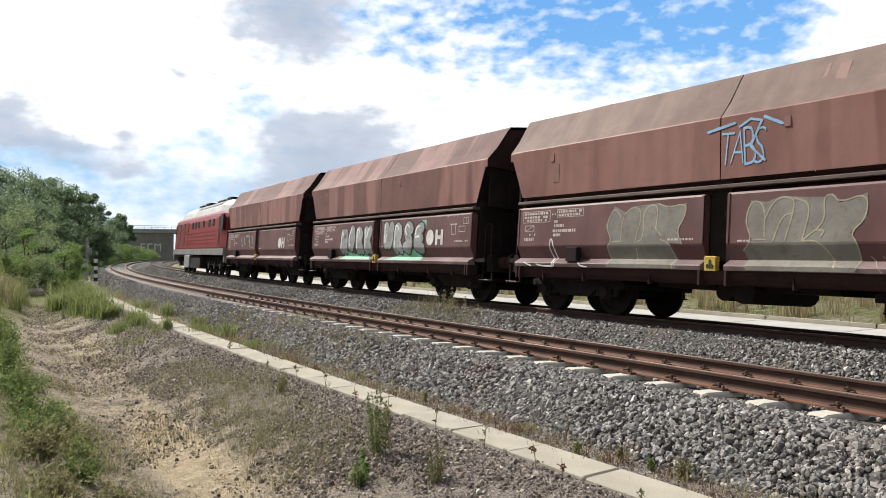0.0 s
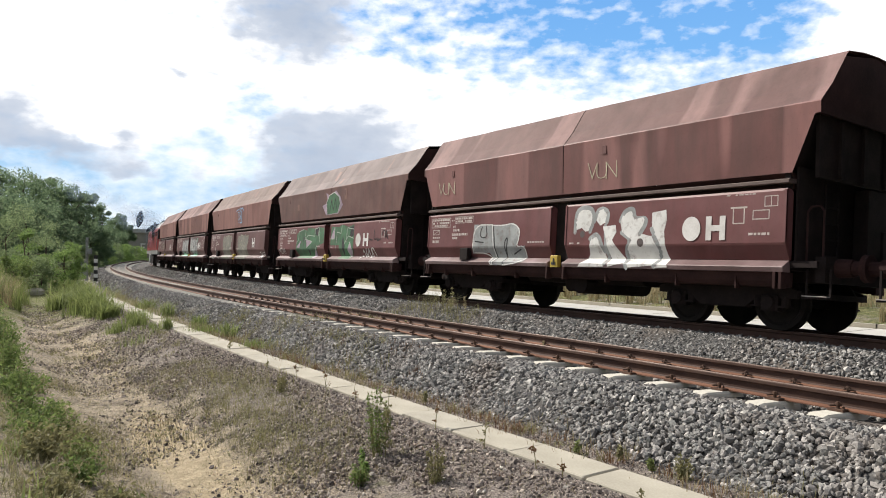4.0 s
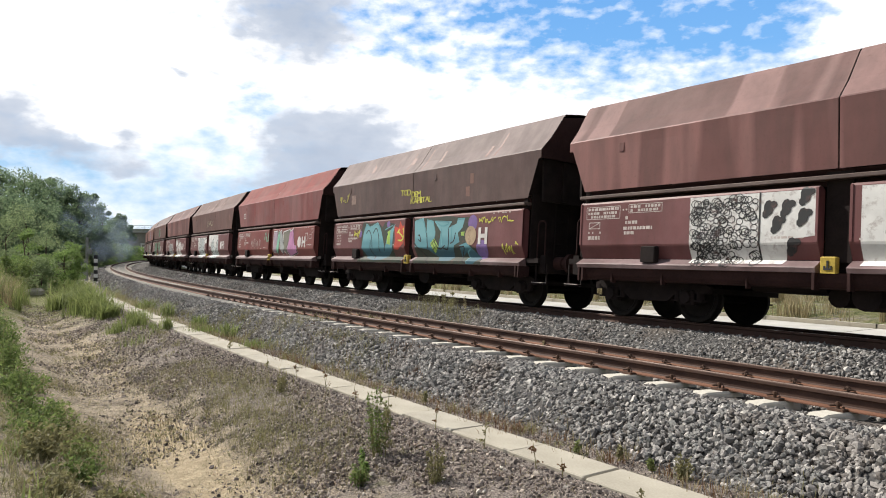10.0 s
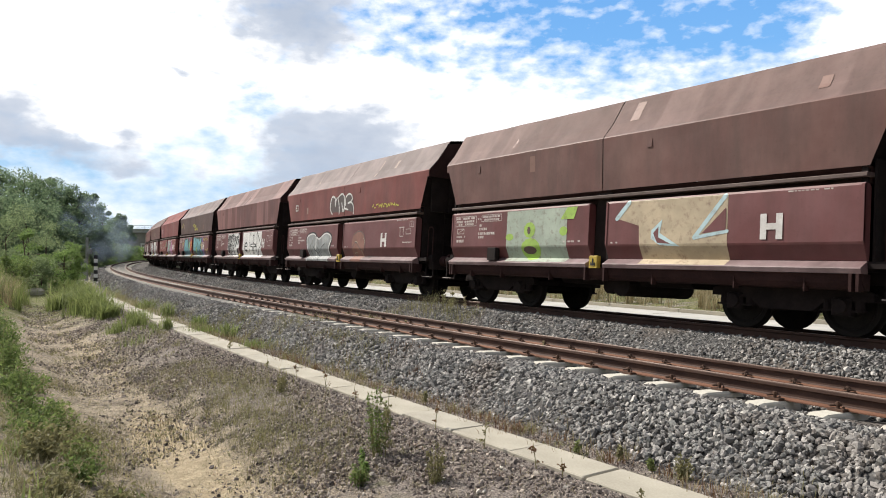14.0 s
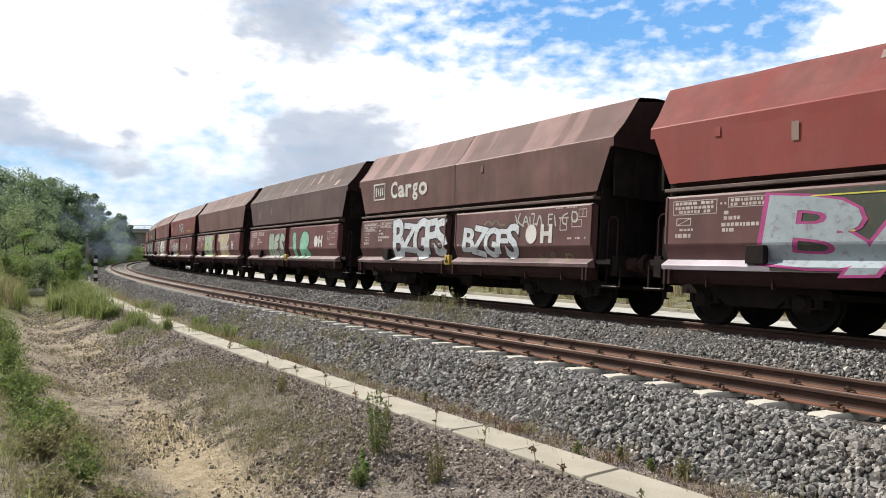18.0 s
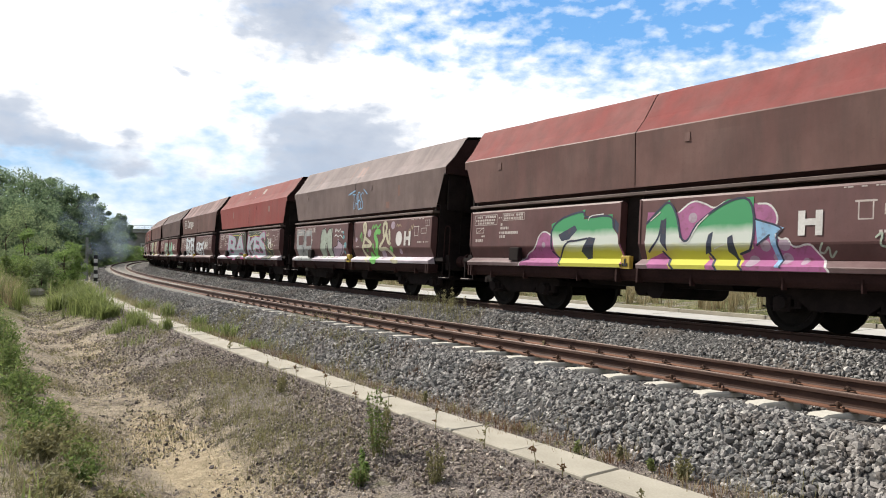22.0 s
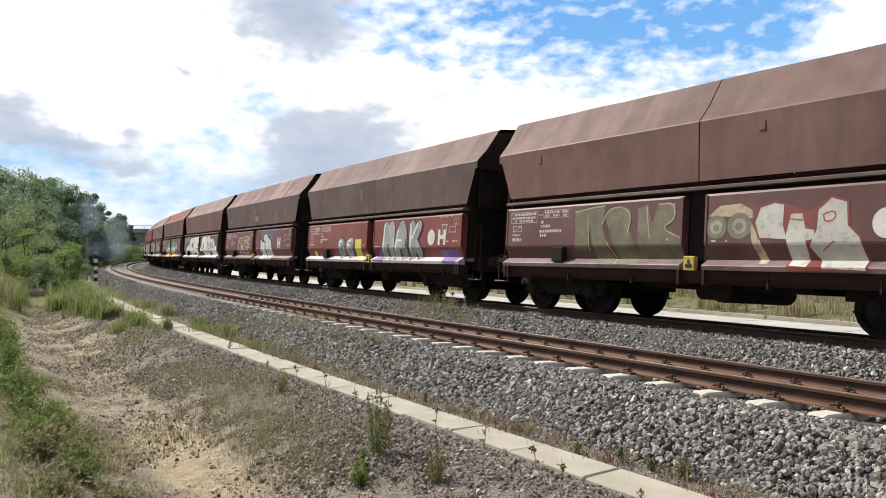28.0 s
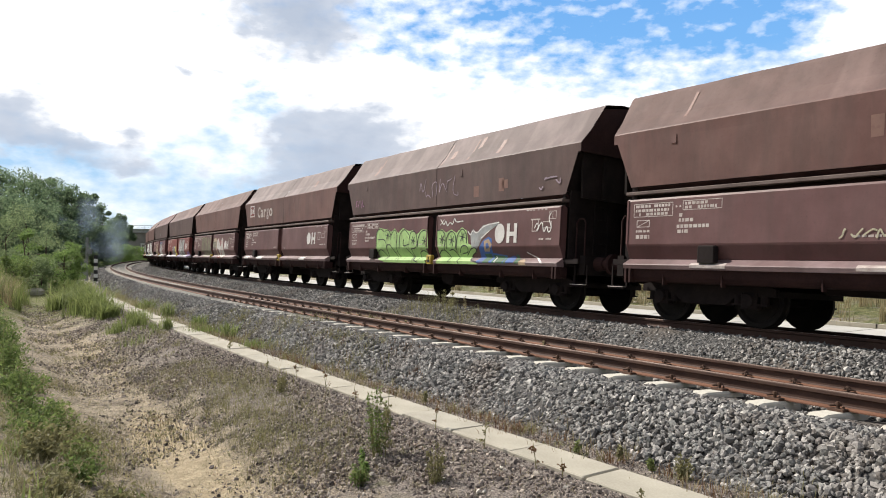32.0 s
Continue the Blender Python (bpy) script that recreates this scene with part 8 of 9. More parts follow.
Sheet(W[15], 1).disc(7.99, 1.35, 0.09).done("graffiti_dot", S_LILAC)
Sheet(W[15], 1).disc(8.31, 1.37, 0.1).done("graffiti_dot", S_LILAC)
Sheet(W[15], 1).disc(7.76, 1.1, 0.1).done("graffiti_dot", S_LILAC)
Sheet(W[15], 1).disc(8.33, 1.15, 0.09).done("graffiti_dot", S_LILAC)
Sheet(W[15], 1).disc(8.63, 1.11, 0.06).done("graffiti_dot", S_LILAC)
Sheet(W[15], 1).disc(8.15, 1.17, 0.06).done("graffiti_dot", S_LILAC)
Sheet(W[15], 1).disc(2.75, 1.41, 0.06).done("graffiti_dot", S_LILAC)
Sheet(W[15], 1.6).poly([(2.98, 1.86), (3.98, 2.13), (3.95, 1.92), (4.73, 2), (4.75, 1.73), (4.88, 1.59), (5.03, 0.95), (3.33, 0.95), (3.08, 1.27)]).done("graffiti_letter", F_GREEN)
Sheet(W[15], 1.6).poly([(5.59, 1.78), (5.86, 2.03), (6.09, 2.2), (6.24, 1.94), (6.34, 1.51), (6.51, 1.43), (6.68, 1.75), (7.28, 2.13), (7.77, 2.15), (7.78, 1.31), (7.53, 1.22), (7.65, 0.95), (7.15, 0.95), (6.9, 1.21), (6.94, 0.95), (6.19, 0.95), (6, 1.26), (5.55, 1.11)]).done("graffiti_letter", F_GREEN)
Sheet(W[15], 2.1).poly([(5.94, 1.82), (6.04, 1.87), (6.05, 1.26), (5.91, 1.45)]).poly([(6.94, 1.55), (7.03, 1.6), (6.98, 1.26), (6.85, 1.21)]).poly([(7.31, 1.49), (7.4, 1.54), (7.49, 1.12), (7.31, 1.26)]).poly([(3.21, 1.62), (3.7, 1.81), (3.77, 1.71), (3.5, 1.48), (3.31, 1.49)]).poly([(3.88, 1.27), (4.11, 1.56), (4.3, 1.53), (4.15, 1.13), (4.03, 1.1)]).poly([(4.79, 1.92), (4.91, 1.8), (4.92, 1.59), (4.8, 1.7)]).done("graffiti_shade", S_NAVY, "", "stuff")
pens(W[15], 2.4, "graffiti_outline", S_NAVY, 0.04, [(5.59, 1.78), (5.86, 2.02), (6.09, 2.2), (6.28, 1.91), (6.36, 1.48), (6.52, 1.42), (6.68, 1.75), (7.31, 2.13), (7.77, 2.15), (7.8, 1.31), (7.53, 1.22)], [(5.64, 1.26), (5.89, 1.49), (5.94, 1.82)], [(5.96, 1.26), (6.26, 0.95)], [(6.92, 1.26), (7.15, 0.95)], [(7.37, 1.26), (7.63, 0.95)], [(3, 1.32), (2.98, 1.89), (3.96, 2.13), (3.95, 1.94), (4.73, 2), (4.77, 1.73)], [(3.22, 1.15), (3.48, 1.48), (3.72, 1.48), (4.07, 1.53)], [(3.01, 1.27), (3.36, 0.99)])
pens(W[15], 2.8, "graffiti_glint", S_WHITE, 0.02, [(5.69, 1.83), (5.9, 1.98)], [(6.34, 1.45), (6.52, 1.38), (6.68, 1.69), (6.92, 1.89)], [(4.08, 1.9), (4.12, 1.99), (4.49, 2.01)], [(3.41, 1.49), (3.67, 1.52)], [(7.05, 1.31), (7.25, 1.38)])
Sheet(W[15], 2).poly([(7.81, 1.78), (8.31, 1.63), (8.15, 1.53), (8.28, 1), (8.2, 1), (8.05, 1.53), (7.86, 1.37)]).done("graffiti_shape", S_SKY)
pens(W[15], 2.4, "graffiti_outline", S_NAVY, 0.03, [(7.81, 1.78), (8.32, 1.63), (8.15, 1.52), (8.29, 1)], [(8.06, 1.52), (7.85, 1.36)])
pens(W[15], 2.6, "graffiti_tag", S_PALE, 0.03, [(9.67, 1.46), (9.77, 1.55), (9.71, 1.3), (9.92, 1.37), (9.81, 1.26)], [(9.94, 1.26), (10, 1.59), (10.14, 1.58), (10.1, 1.26)], [(9.98, 1.4), (10.14, 1.42)], [(10.2, 1.53), (10.3, 1.24)], [(10.32, 1.54), (10.16, 1.26)], [(8.91, 1.38), (8.84, 1.26), (8.92, 1.22), (9.01, 1.36), (9, 1.14), (9.1, 1.26)])
Sheet(W[7], 0.5).poly([(2.08, 1.88), (2.24, 2.24), (2.74, 2.15), (3.19, 2.19), (3.55, 2.03), (3.71, 2.17), (4.29, 2.11), (4.29, 1.1), (4.8, 1.16), (4.94, 0.95), (2.04, 0.95), (2.22, 1.27)]).done("graffiti_ground", S_MOSS)
Sheet(W[7], 0.5).poly([(5.46, 2.21), (6.53, 2.2), (7.19, 2.21), (7.95, 2.14), (8.2, 2.15), (8.38, 1.98), (8.08, 1.52), (8.73, 1.26), (8.87, 0.95), (5.59, 0.95)]).done("graffiti_ground", S_MOSS)
Sheet(W[7], 1).poly([(2.28, 1.87), (2.45, 2.17), (2.74, 2.06), (3.23, 2.19), (3.46, 1.95), (3.75, 1.39), (3.91, 1.82), (4.34, 2.08), (4.24, 1.81), (4.22, 1.32), (3.68, 1.03), (3.18, 1), (2.49, 1.09), (2.17, 1.39)]).done("graffiti_letter", F_TEAL)
Sheet(W[7], 1).poly([(5.49, 2.13), (5.96, 2.21), (6.15, 1.8), (6.16, 2.15), (6.48, 2.11), (6.62, 1.79), (6.57, 1.55), (6.82, 1.39), (6.89, 1.8), (6.54, 2.1), (7.42, 2.06), (7.23, 1.88), (7.64, 2), (7.69, 2.13), (8, 2.12), (7.91, 1.88), (7.71, 1.75), (7.81, 1.52), (7.56, 1.43), (7.46, 1.03), (6.96, 1.02), (6.25, 1.33), (5.57, 1.4)]).done("graffiti_letter", F_TEAL)
Sheet(W[7], 1).poly([(7.82, 1.43), (8.13, 1.5), (8.73, 1.1), (8.54, 0.95), (8.25, 0.95), (8.1, 1.26), (7.84, 1.12)]).done("graffiti_letter", F_TEAL)
pens(W[7], 1.8, "graffiti_outline", S_BLACK, 0.035, [(2.48, 1.86), (2.66, 1.98), (2.86, 1.76), (2.93, 1.38)], [(2.95, 1.85), (3.16, 2.05), (3.36, 1.72), (3.4, 1.27)], [(2.78, 1.62), (2.79, 1.27), (3.15, 1.06)], [(3.71, 1.32), (3.91, 1.82)], [(5.72, 1.71), (5.78, 1.76), (5.92, 1.53), (5.73, 1.61)], [(6.17, 1.78), (6.26, 1.36)], [(6.57, 1.55), (6.86, 1.3), (7.12, 1.43)], [(7.26, 1.86), (7.32, 1.31), (7.05, 1.35)], [(7.6, 1.75), (7.55, 1.53), (7.39, 1.49)], [(5.51, 1.51), (5.85, 1.31), (6.41, 0.95)], [(7.77, 1.38), (8.1, 1.42), (7.83, 1.12), (8.21, 0.96)])
pens(W[7], 2.2, "graffiti_glint", S_AQUA, 0.035, [(2.35, 1.96), (2.47, 2.14), (2.74, 2.05)], [(3.02, 2.08), (3.24, 2.16), (3.4, 1.95)], [(3.75, 1.94), (4.22, 2.06)], [(5.59, 2.14), (5.95, 2.19), (6.13, 1.8)], [(6.17, 2.14), (6.48, 2.1), (6.59, 1.84)], [(6.6, 2.09), (7.41, 2.05), (6.97, 1.91), (6.6, 2.09)], [(7.7, 2.11), (7.99, 2.11)], [(8.25, 0.97), (8.13, 1.25), (8.28, 1.32)], [(6.93, 1.87), (6.97, 1.45)], [(7.42, 1.94), (7.42, 1.58)])
Sheet(W[7], 1.2).poly([(6.39, 1.5), (6.57, 1.63), (6.82, 1.4), (6.59, 1.22)]).poly([(3.9, 1.88), (4.06, 1.93), (4.07, 1.48), (3.86, 1.51)]).poly([(7.86, 1.77), (8.02, 1.78), (8, 1.67), (7.87, 1.68)]).done("graffiti_patch", S_LIME, "", "stuff")
pens(W[7], 2, "graffiti_inner_line", S_BLACK, 0.02, [(6.46, 1.54), (6.69, 1.3)], [(6.54, 1.61), (6.77, 1.35)], [(6.4, 1.44), (6.64, 1.6)], [(6.49, 1.31), (6.77, 1.47)])
Sheet(W[7], 1.4).poly([(4.3, 2.03), (4.55, 1.97), (4.66, 2.17), (4.78, 2.01), (4.95, 2.05), (4.99, 1.44), (4.84, 1.5), (4.58, 1.33), (4.32, 1.34), (4.4, 1.67)]).done("graffiti_shape", S_RED)
pens(W[7], 2.6, "graffiti_sign", S_YELLOW, 0.05, [(4.58, 1.61), (4.81, 1.58), (4.93, 1.76), (4.85, 1.94)], [(4.55, 1.88), (4.88, 1.67)], [(4.53, 1.83), (4.64, 1.92)])
Sheet(W[7], 0.8).disc(8.36, 1.99, 0.2).done("graffiti_cloud", S_VIOLET)
Sheet(W[7], 0.8).disc(8.78, 1.32, 0.24).done("graffiti_cloud", S_VIOLET)
Sheet(W[7], 0.8).disc(2.04, 1.85, 0.12).done("graffiti_cloud", S_VIOLET)
Sheet(W[7], 0.8).disc(3.93, 2.1, 0.1).done("graffiti_cloud", S_VIOLET)
Sheet(W[7], 2.9).disc(8.3, 1.67, 0.24).done("graffiti_disc", S_TAN)
Sheet(W[9], 0.8).poly([(4.04, 2.67), (4, 3.05), (4.21, 3.24), (4.64, 3.16), (4.96, 3.29), (5.3, 3.18), (5.63, 3.26), (5.86, 3.1), (5.95, 2.74), (5.86, 2.61), (5.28, 2.71), (5.13, 2.63), (4.75, 2.66)]).done("graffiti_fill", S_DUSK)
pens(W[9], 2, "graffiti_outline", S_WHITE, 0.055, [(4.15, 2.61), (3.97, 2.77), (4, 3.05), (4.17, 3.26), (4.45, 3.16), (4.39, 3.01), (4.42, 2.89)], [(4.42, 2.89), (4.48, 3.11), (4.64, 3.19), (4.74, 2.93), (4.78, 2.71), (4.75, 2.59)], [(4.64, 3.16), (4.96, 3.3), (5.18, 3.22), (5.22, 2.84), (5.11, 2.68)], [(4.97, 2.96), (5.06, 2.68)], [(5.28, 2.88), (5.27, 3.16), (5.63, 3.27), (5.86, 3.1), (5.77, 2.99), (5.49, 2.93)], [(5.49, 2.93), (5.8, 2.96), (5.95, 2.74), (5.91, 2.56)], [(5.2, 2.76), (5.49, 2.71)])
Sheet(W[9], 0.8).poly([(2.23, 0.95), (2.16, 1.53), (2.06, 1.76), (2.34, 1.93), (2.91, 1.96), (3.08, 1.79), (3.32, 1.73), (3.89, 1.97), (4.31, 1.91), (4.47, 1.72), (4.2, 1.35), (4.36, 0.95)]).done("graffiti_fill", S_GREY)
pens(W[9], 1.4, "graffiti_outline", S_BLACK, 0.085, [(2.31, 0.95), (2.17, 1.5), (2.03, 1.76), (2.27, 1.95), (2.87, 1.98), (3.08, 1.81), (3.32, 1.74), (3.89, 1.99), (4.34, 1.91), (4.5, 1.72), (4.22, 1.35), (4.35, 0.95)])
pens(W[9], 1.9, "graffiti_glint", S_WHITE, 0.05, [(2.36, 0.95), (2.21, 1.48), (2.08, 1.75), (2.29, 1.91), (2.85, 1.95), (3.05, 1.78), (3, 1.31), (2.93, 1)], [(3.06, 1.82), (3.3, 1.71), (3.62, 1.86), (3.9, 1.95), (4.3, 1.88), (4.44, 1.72), (4.28, 1.55), (4.14, 1.3), (4.31, 0.95)])
pens(W[9], 2.2, "graffiti_inner_line", S_BLACK, 0.03, [(2.54, 1.58), (2.56, 1.2)], [(2.79, 1.47), (3.43, 0.98)], [(3.14, 1.46), (3.29, 1.36), (3.37, 1.1)], [(3.44, 1.25), (3.56, 1.46), (3.84, 1.56)])
Sheet(W[9], 0.8).poly([(6.18, 0.95), (6.13, 1.61), (6.25, 1.87), (6.61, 1.97), (6.96, 1.89), (7.15, 1.63), (7.07, 1.33), (6.94, 1.29), (6.95, 0.95), (6.5, 0.95)]).done("graffiti_shape", S_RUSTY)
pens(W[9], 1.6, "graffiti_inner_line", S_BEIGE, 0.02, [(6.38, 1.61), (6.5, 1.62), (6.59, 1.55)], [(7, 1.71), (7.1, 1.63), (7.08, 1.5)], [(6.3, 1.21), (6.42, 1.26), (6.51, 1.23)], [(6.83, 1.33), (6.88, 1.21), (6.93, 1.06)])
pens(W[9], 1.5, "graffiti_shade", S_DUSK, 0.03, [(6.16, 1.38), (6.42, 1.62), (6.63, 1.47), (6.87, 1.31)], [(6.25, 1.83), (6.61, 1.96), (6.97, 1.88), (7.15, 1.63), (7.07, 1.33)], [(6.28, 1.23), (6.42, 1.1), (6.5, 1.23)], [(7.19, 1.11), (7.29, 1.17), (7.45, 1.04), (7.45, 1.15)])
pens(W[14], 2, "graffiti_lettering", S_CREAM, 0.11, [(6.2, 1.87), (6.09, 2.12), (6.25, 2.19), (6.32, 2.01), (6.24, 1.72), (6.16, 1.45)], [(6.24, 1.72), (6.76, 1.52), (6.64, 1.45), (6.2, 1.45)], [(6.13, 1.45), (6.2, 1.19), (6.6, 0.99)], [(7.57, 1.71), (7.47, 2.05), (7.6, 2.18), (7.74, 2.08), (7.7, 1.86), (7.57, 1.64), (7.36, 1.46), (7.29, 1.32), (7.75, 1.39), (8.07, 1.19), (8.29, 0.97), (8.59, 0.98)], [(7.7, 1.86), (7.85, 1.54), (7.98, 1.52)], [(7.9, 1.9), (7.95, 1.63)])
pens(W[14], 1.4, "graffiti_swirl", S_BRIGHT, 0.17, [(7.25, 1.88), (7.04, 1.91), (6.93, 1.75), (7.12, 1.6), (7.15, 1.37), (6.95, 1.19), (7.21, 1), (6.97, 0.95), (6.68, 1.19)])
pens(W[14], 1.2, "graffiti_swirl", S_BRIGHT, 0.06, [(6.73, 1.99), (6.82, 2.13), (6.89, 1.99), (7, 2.14), (7.1, 1.98), (7.28, 2.11)], [(5.9, 1.73), (6, 1.93), (6.05, 1.62)], [(6.85, 1.51), (6.91, 1.24)])
Sheet(W[14], 1).disc(6.56, 1.86, 0.12).done("graffiti_dot", S_LILAC)
Sheet(W[14], 1).disc(8.11, 2.06, 0.12).done("graffiti_dot", S_LILAC)
Sheet(W[14], 1).disc(7.53, 1.19, 0.14).done("graffiti_dot", S_LILAC)
Sheet(W[14], 1).disc(8.62, 1.28, 0.08).done("graffiti_dot", S_LILAC)
Sheet(W[14], 1).disc(5.64, 1.66, 0.07).done("graffiti_dot", S_LILAC)
Sheet(W[14], 1).disc(8.06, 1.34, 0.1).done("graffiti_dot", S_BRIGHT)
Sheet(W[14], 1).disc(6.43, 1.31, 0.05).done("graffiti_dot", S_BRIGHT)
Sheet(W[14], 0.8).poly([(0.3, 0.95), (0.22, 2.09), (0.96, 2.13), (1.13, 1.94), (1.19, 2.09), (1.72, 2.07), (1.82, 1.6), (1.71, 1.23), (1.96, 0.95)]).done("graffiti_fill", S_GREY)
Sheet(W[14], 1.5).poly([(0.41, 1.89), (0.93, 1.9), (0.94, 1.55), (0.49, 1.52)]).poly([(1.21, 1.86), (1.69, 1.88), (1.72, 1.51), (1.25, 1.48)]).done("graffiti_gap", LOWER_D, "", "stuff")
pens(W[14], 1.8, "graffiti_inner_line", S_BLACK, 0.025, [(0.96, 2.11), (1.05, 1.8), (0.85, 1.55), (1.06, 1.36), (0.64, 1.17), (1.1, 0.95)], [(1.82, 1.6), (1.63, 1.17)])
Sheet(W[14], 0.9).poly([(2.7, 1.05), (2.58, 1.47), (2.67, 2.06), (3, 2.12), (3.15, 1.89), (3.31, 2.1), (3.62, 2.09), (3.7, 1.06), (3.36, 1.06), (3.22, 1.59), (3.12, 1.06)]).done("graffiti_letter", S_PALE)
Sheet(W[14], 0.9).poly([(3.74, 1.06), (3.72, 1.4), (4.14, 1.48), (4.12, 1.73), (4.71, 1.44), (4.62, 1.28), (4.07, 1.07)]).done("graffiti_arrow", S_LILAC)
pens(W[14], 1.7, "graffiti_outline", S_BLACK, 0.03, [(2.7, 1.05), (2.58, 1.47), (2.67, 2.06), (3, 2.12), (3.15, 1.88), (3.31, 2.1), (3.63, 2.09), (3.71, 1.06)], [(3.12, 1.06), (3.09, 1.55), (3.25, 1.59), (3.37, 1.06)], [(3.74, 1.06), (3.74, 1.41), (4.14, 1.48), (4.12, 1.71), (4.73, 1.44), (4.07, 1.07)])
pens(W[14], 2.4, "graffiti_tag", S_WHITE, 0.03, [(3.89, 1.95), (3.92, 2.12), (4.02, 1.95), (4.09, 2.06), (4.2, 1.92), (4.29, 2.1), (4.43, 1.91), (4.54, 1.98)], [(3.86, 1.82), (4.02, 1.87), (4.15, 1.78), (4.35, 1.86), (4.52, 1.74)])
Sheet(W[14], 0.8).disc(4.61, 1.77, 0.07).done("graffiti_splash", S_AQUA)
Sheet(W[14], 0.8).disc(4.77, 1.5, 0.1).done("graffiti_splash", S_AQUA)
Sheet(W[14], 0.8).disc(4.55, 1.93, 0.05).done("graffiti_splash", S_AQUA)
Sheet(W[14], 0.8).disc(4.69, 1.26, 0.06).done("graffiti_splash", S_AQUA)
pens(W[14], 2, "graffiti_tag", S_TAN, 0.03, [(8.34, 2.03), (8.41, 2.11), (8.44, 2), (8.54, 2.08), (8.62, 2.01)], [(9.05, 1.76), (9.13, 1.96), (9.18, 1.8), (9.24, 2.06), (9.29, 1.88), (9.35, 2.05)])
Sheet(W[2], 0.7).poly([(2.84, 0.95), (2.72, 1.35), (2.87, 1.48), (2.69, 1.77), (2.91, 2.15), (3.19, 2.02), (3.4, 2.12), (3.66, 2.14), (3.99, 2.15), (4.2, 2.06), (4.59, 2.12), (4.57, 1.88), (4.39, 1.64), (4.52, 1.39), (4.25, 1.42), (4.46, 0.95)]).done("graffiti_fill", S_ASH)
Sheet(W[2], 0.7).poly([(5.82, 0.95), (5.71, 1.28), (5.88, 1.45), (5.74, 1.74), (5.84, 2.09), (6.11, 2.05), (6.36, 2.13), (6.73, 2.09), (7.02, 2.07), (7.16, 2.12), (7.26, 1.97), (7.66, 2.1), (7.65, 1.73), (7.42, 1.53), (7.54, 1.37), (7.54, 0.95)]).done("graffiti_fill", S_ASH)
pens(W[2], 1.5, "graffiti_outline", S_BEIGE, 0.022, [(2.84, 0.95), (2.72, 1.35), (2.87, 1.48), (2.69, 1.77), (2.91, 2.15), (3.08, 1.93)], [(3.1, 1.46), (3.11, 1.93), (3.36, 2.13), (3.62, 2.03), (3.45, 1.46)], [(3.46, 1.43), (3.66, 1.51), (3.62, 2.08), (3.99, 2.15), (3.93, 1.68)], [(3.93, 1.68), (4.05, 1.56)], [(3.99, 2.14), (4.2, 2.06), (4.59, 2.12), (4.57, 1.88), (4.39, 1.64), (4.52, 1.39)], [(2.87, 1.46), (3.14, 1.46)], [(4.04, 1.48), (4.25, 1.42), (4.38, 0.95)], [(3.45, 1.12), (3.47, 1.32)])
pens(W[2], 1.5, "graffiti_outline", S_BEIGE, 0.022, [(5.71, 1.28), (5.88, 1.45), (5.74, 1.74), (5.84, 2.09), (6.08, 2.04), (6.09, 1.5)], [(5.88, 1.45), (6.11, 1.45)], [(6.09, 1.78), (6.21, 2.02), (6.36, 2.12), (6.58, 2.08), (6.56, 1.86), (6.43, 1.42)], [(6.24, 1.43), (6.38, 1.82), (6.56, 1.86)], [(6.58, 2.08), (6.85, 1.99), (6.71, 1.42)], [(6.73, 1.44), (7.07, 1.7), (7.02, 2.07), (7.16, 2.12), (7.26, 1.97), (7.66, 2.1), (7.65, 1.73), (7.42, 1.53), (7.54, 1.37), (7.55, 1)], [(6.93, 1.58), (7.06, 1.58), (7, 1.49)], [(6.71, 1.42), (7, 1.42), (7.24, 1)])
pens(W[2], 2, "graffiti_tag", S_WHITE, 0.03, [(1.27, 0.97), (1.06, 1.29), (1.13, 1.65), (1.31, 0.97)], [(0.34, 1.02), (0.57, 0.95)], [(0.75, 0.99), (0.91, 0.95), (1.27, 0.95)], [(1.83, 1.32), (2.03, 0.98), (2.27, 0.95)])
pens(W[2], 2, "scrawl", S_BEIGE, 0.014, [(7.69, 1.19), (7.9, 0.95)], [(7.85, 1.19), (8, 1.05)], [(8.06, 1.19), (8.18, 1.01)], [(8.3, 1.19), (8.44, 0.99)], [(8.42, 1.19), (8.58, 1.02)], [(8.57, 1.19), (8.76, 0.98)])
Sheet(W[5], 0.6).poly([(2.3, 2.14), (4.92, 2.13), (4.9, 1.81), (4.31, 1.78), (4.33, 0.95), (2.94, 0.95), (2.56, 1.49)]).done("graffiti_ground", S_WHITE)
Sheet(W[5], 0.6).poly([(5.59, 1.62), (5.53, 2.23), (7.86, 2.21), (7.99, 0.95), (6.25, 0.95), (6.09, 1.6)]).done("graffiti_ground", S_WHITE, "white sprayed ground")
Sheet(W[5], 1).poly([(2.61, 1.1), (2.81, 1.54), (2.92, 2.13), (3.22, 2.11), (3.2, 1.64), (3.38, 1.67), (3.36, 2.11), (3.75, 2.12), (4.07, 2.02), (4.2, 1.65), (4.29, 0.98), (3.1, 0.96)]).done("graffiti_letter", S_ICE2)
Sheet(W[5], 1).poly([(6.08, 1.72), (6.76, 2.01), (6.81, 1.65), (6.95, 1.65), (7.22, 1.21), (7.55, 1.88), (7.86, 1.95), (7.97, 0.98), (6.43, 0.95), (6.16, 1.33)]).done("graffiti_letter", S_ICE2)
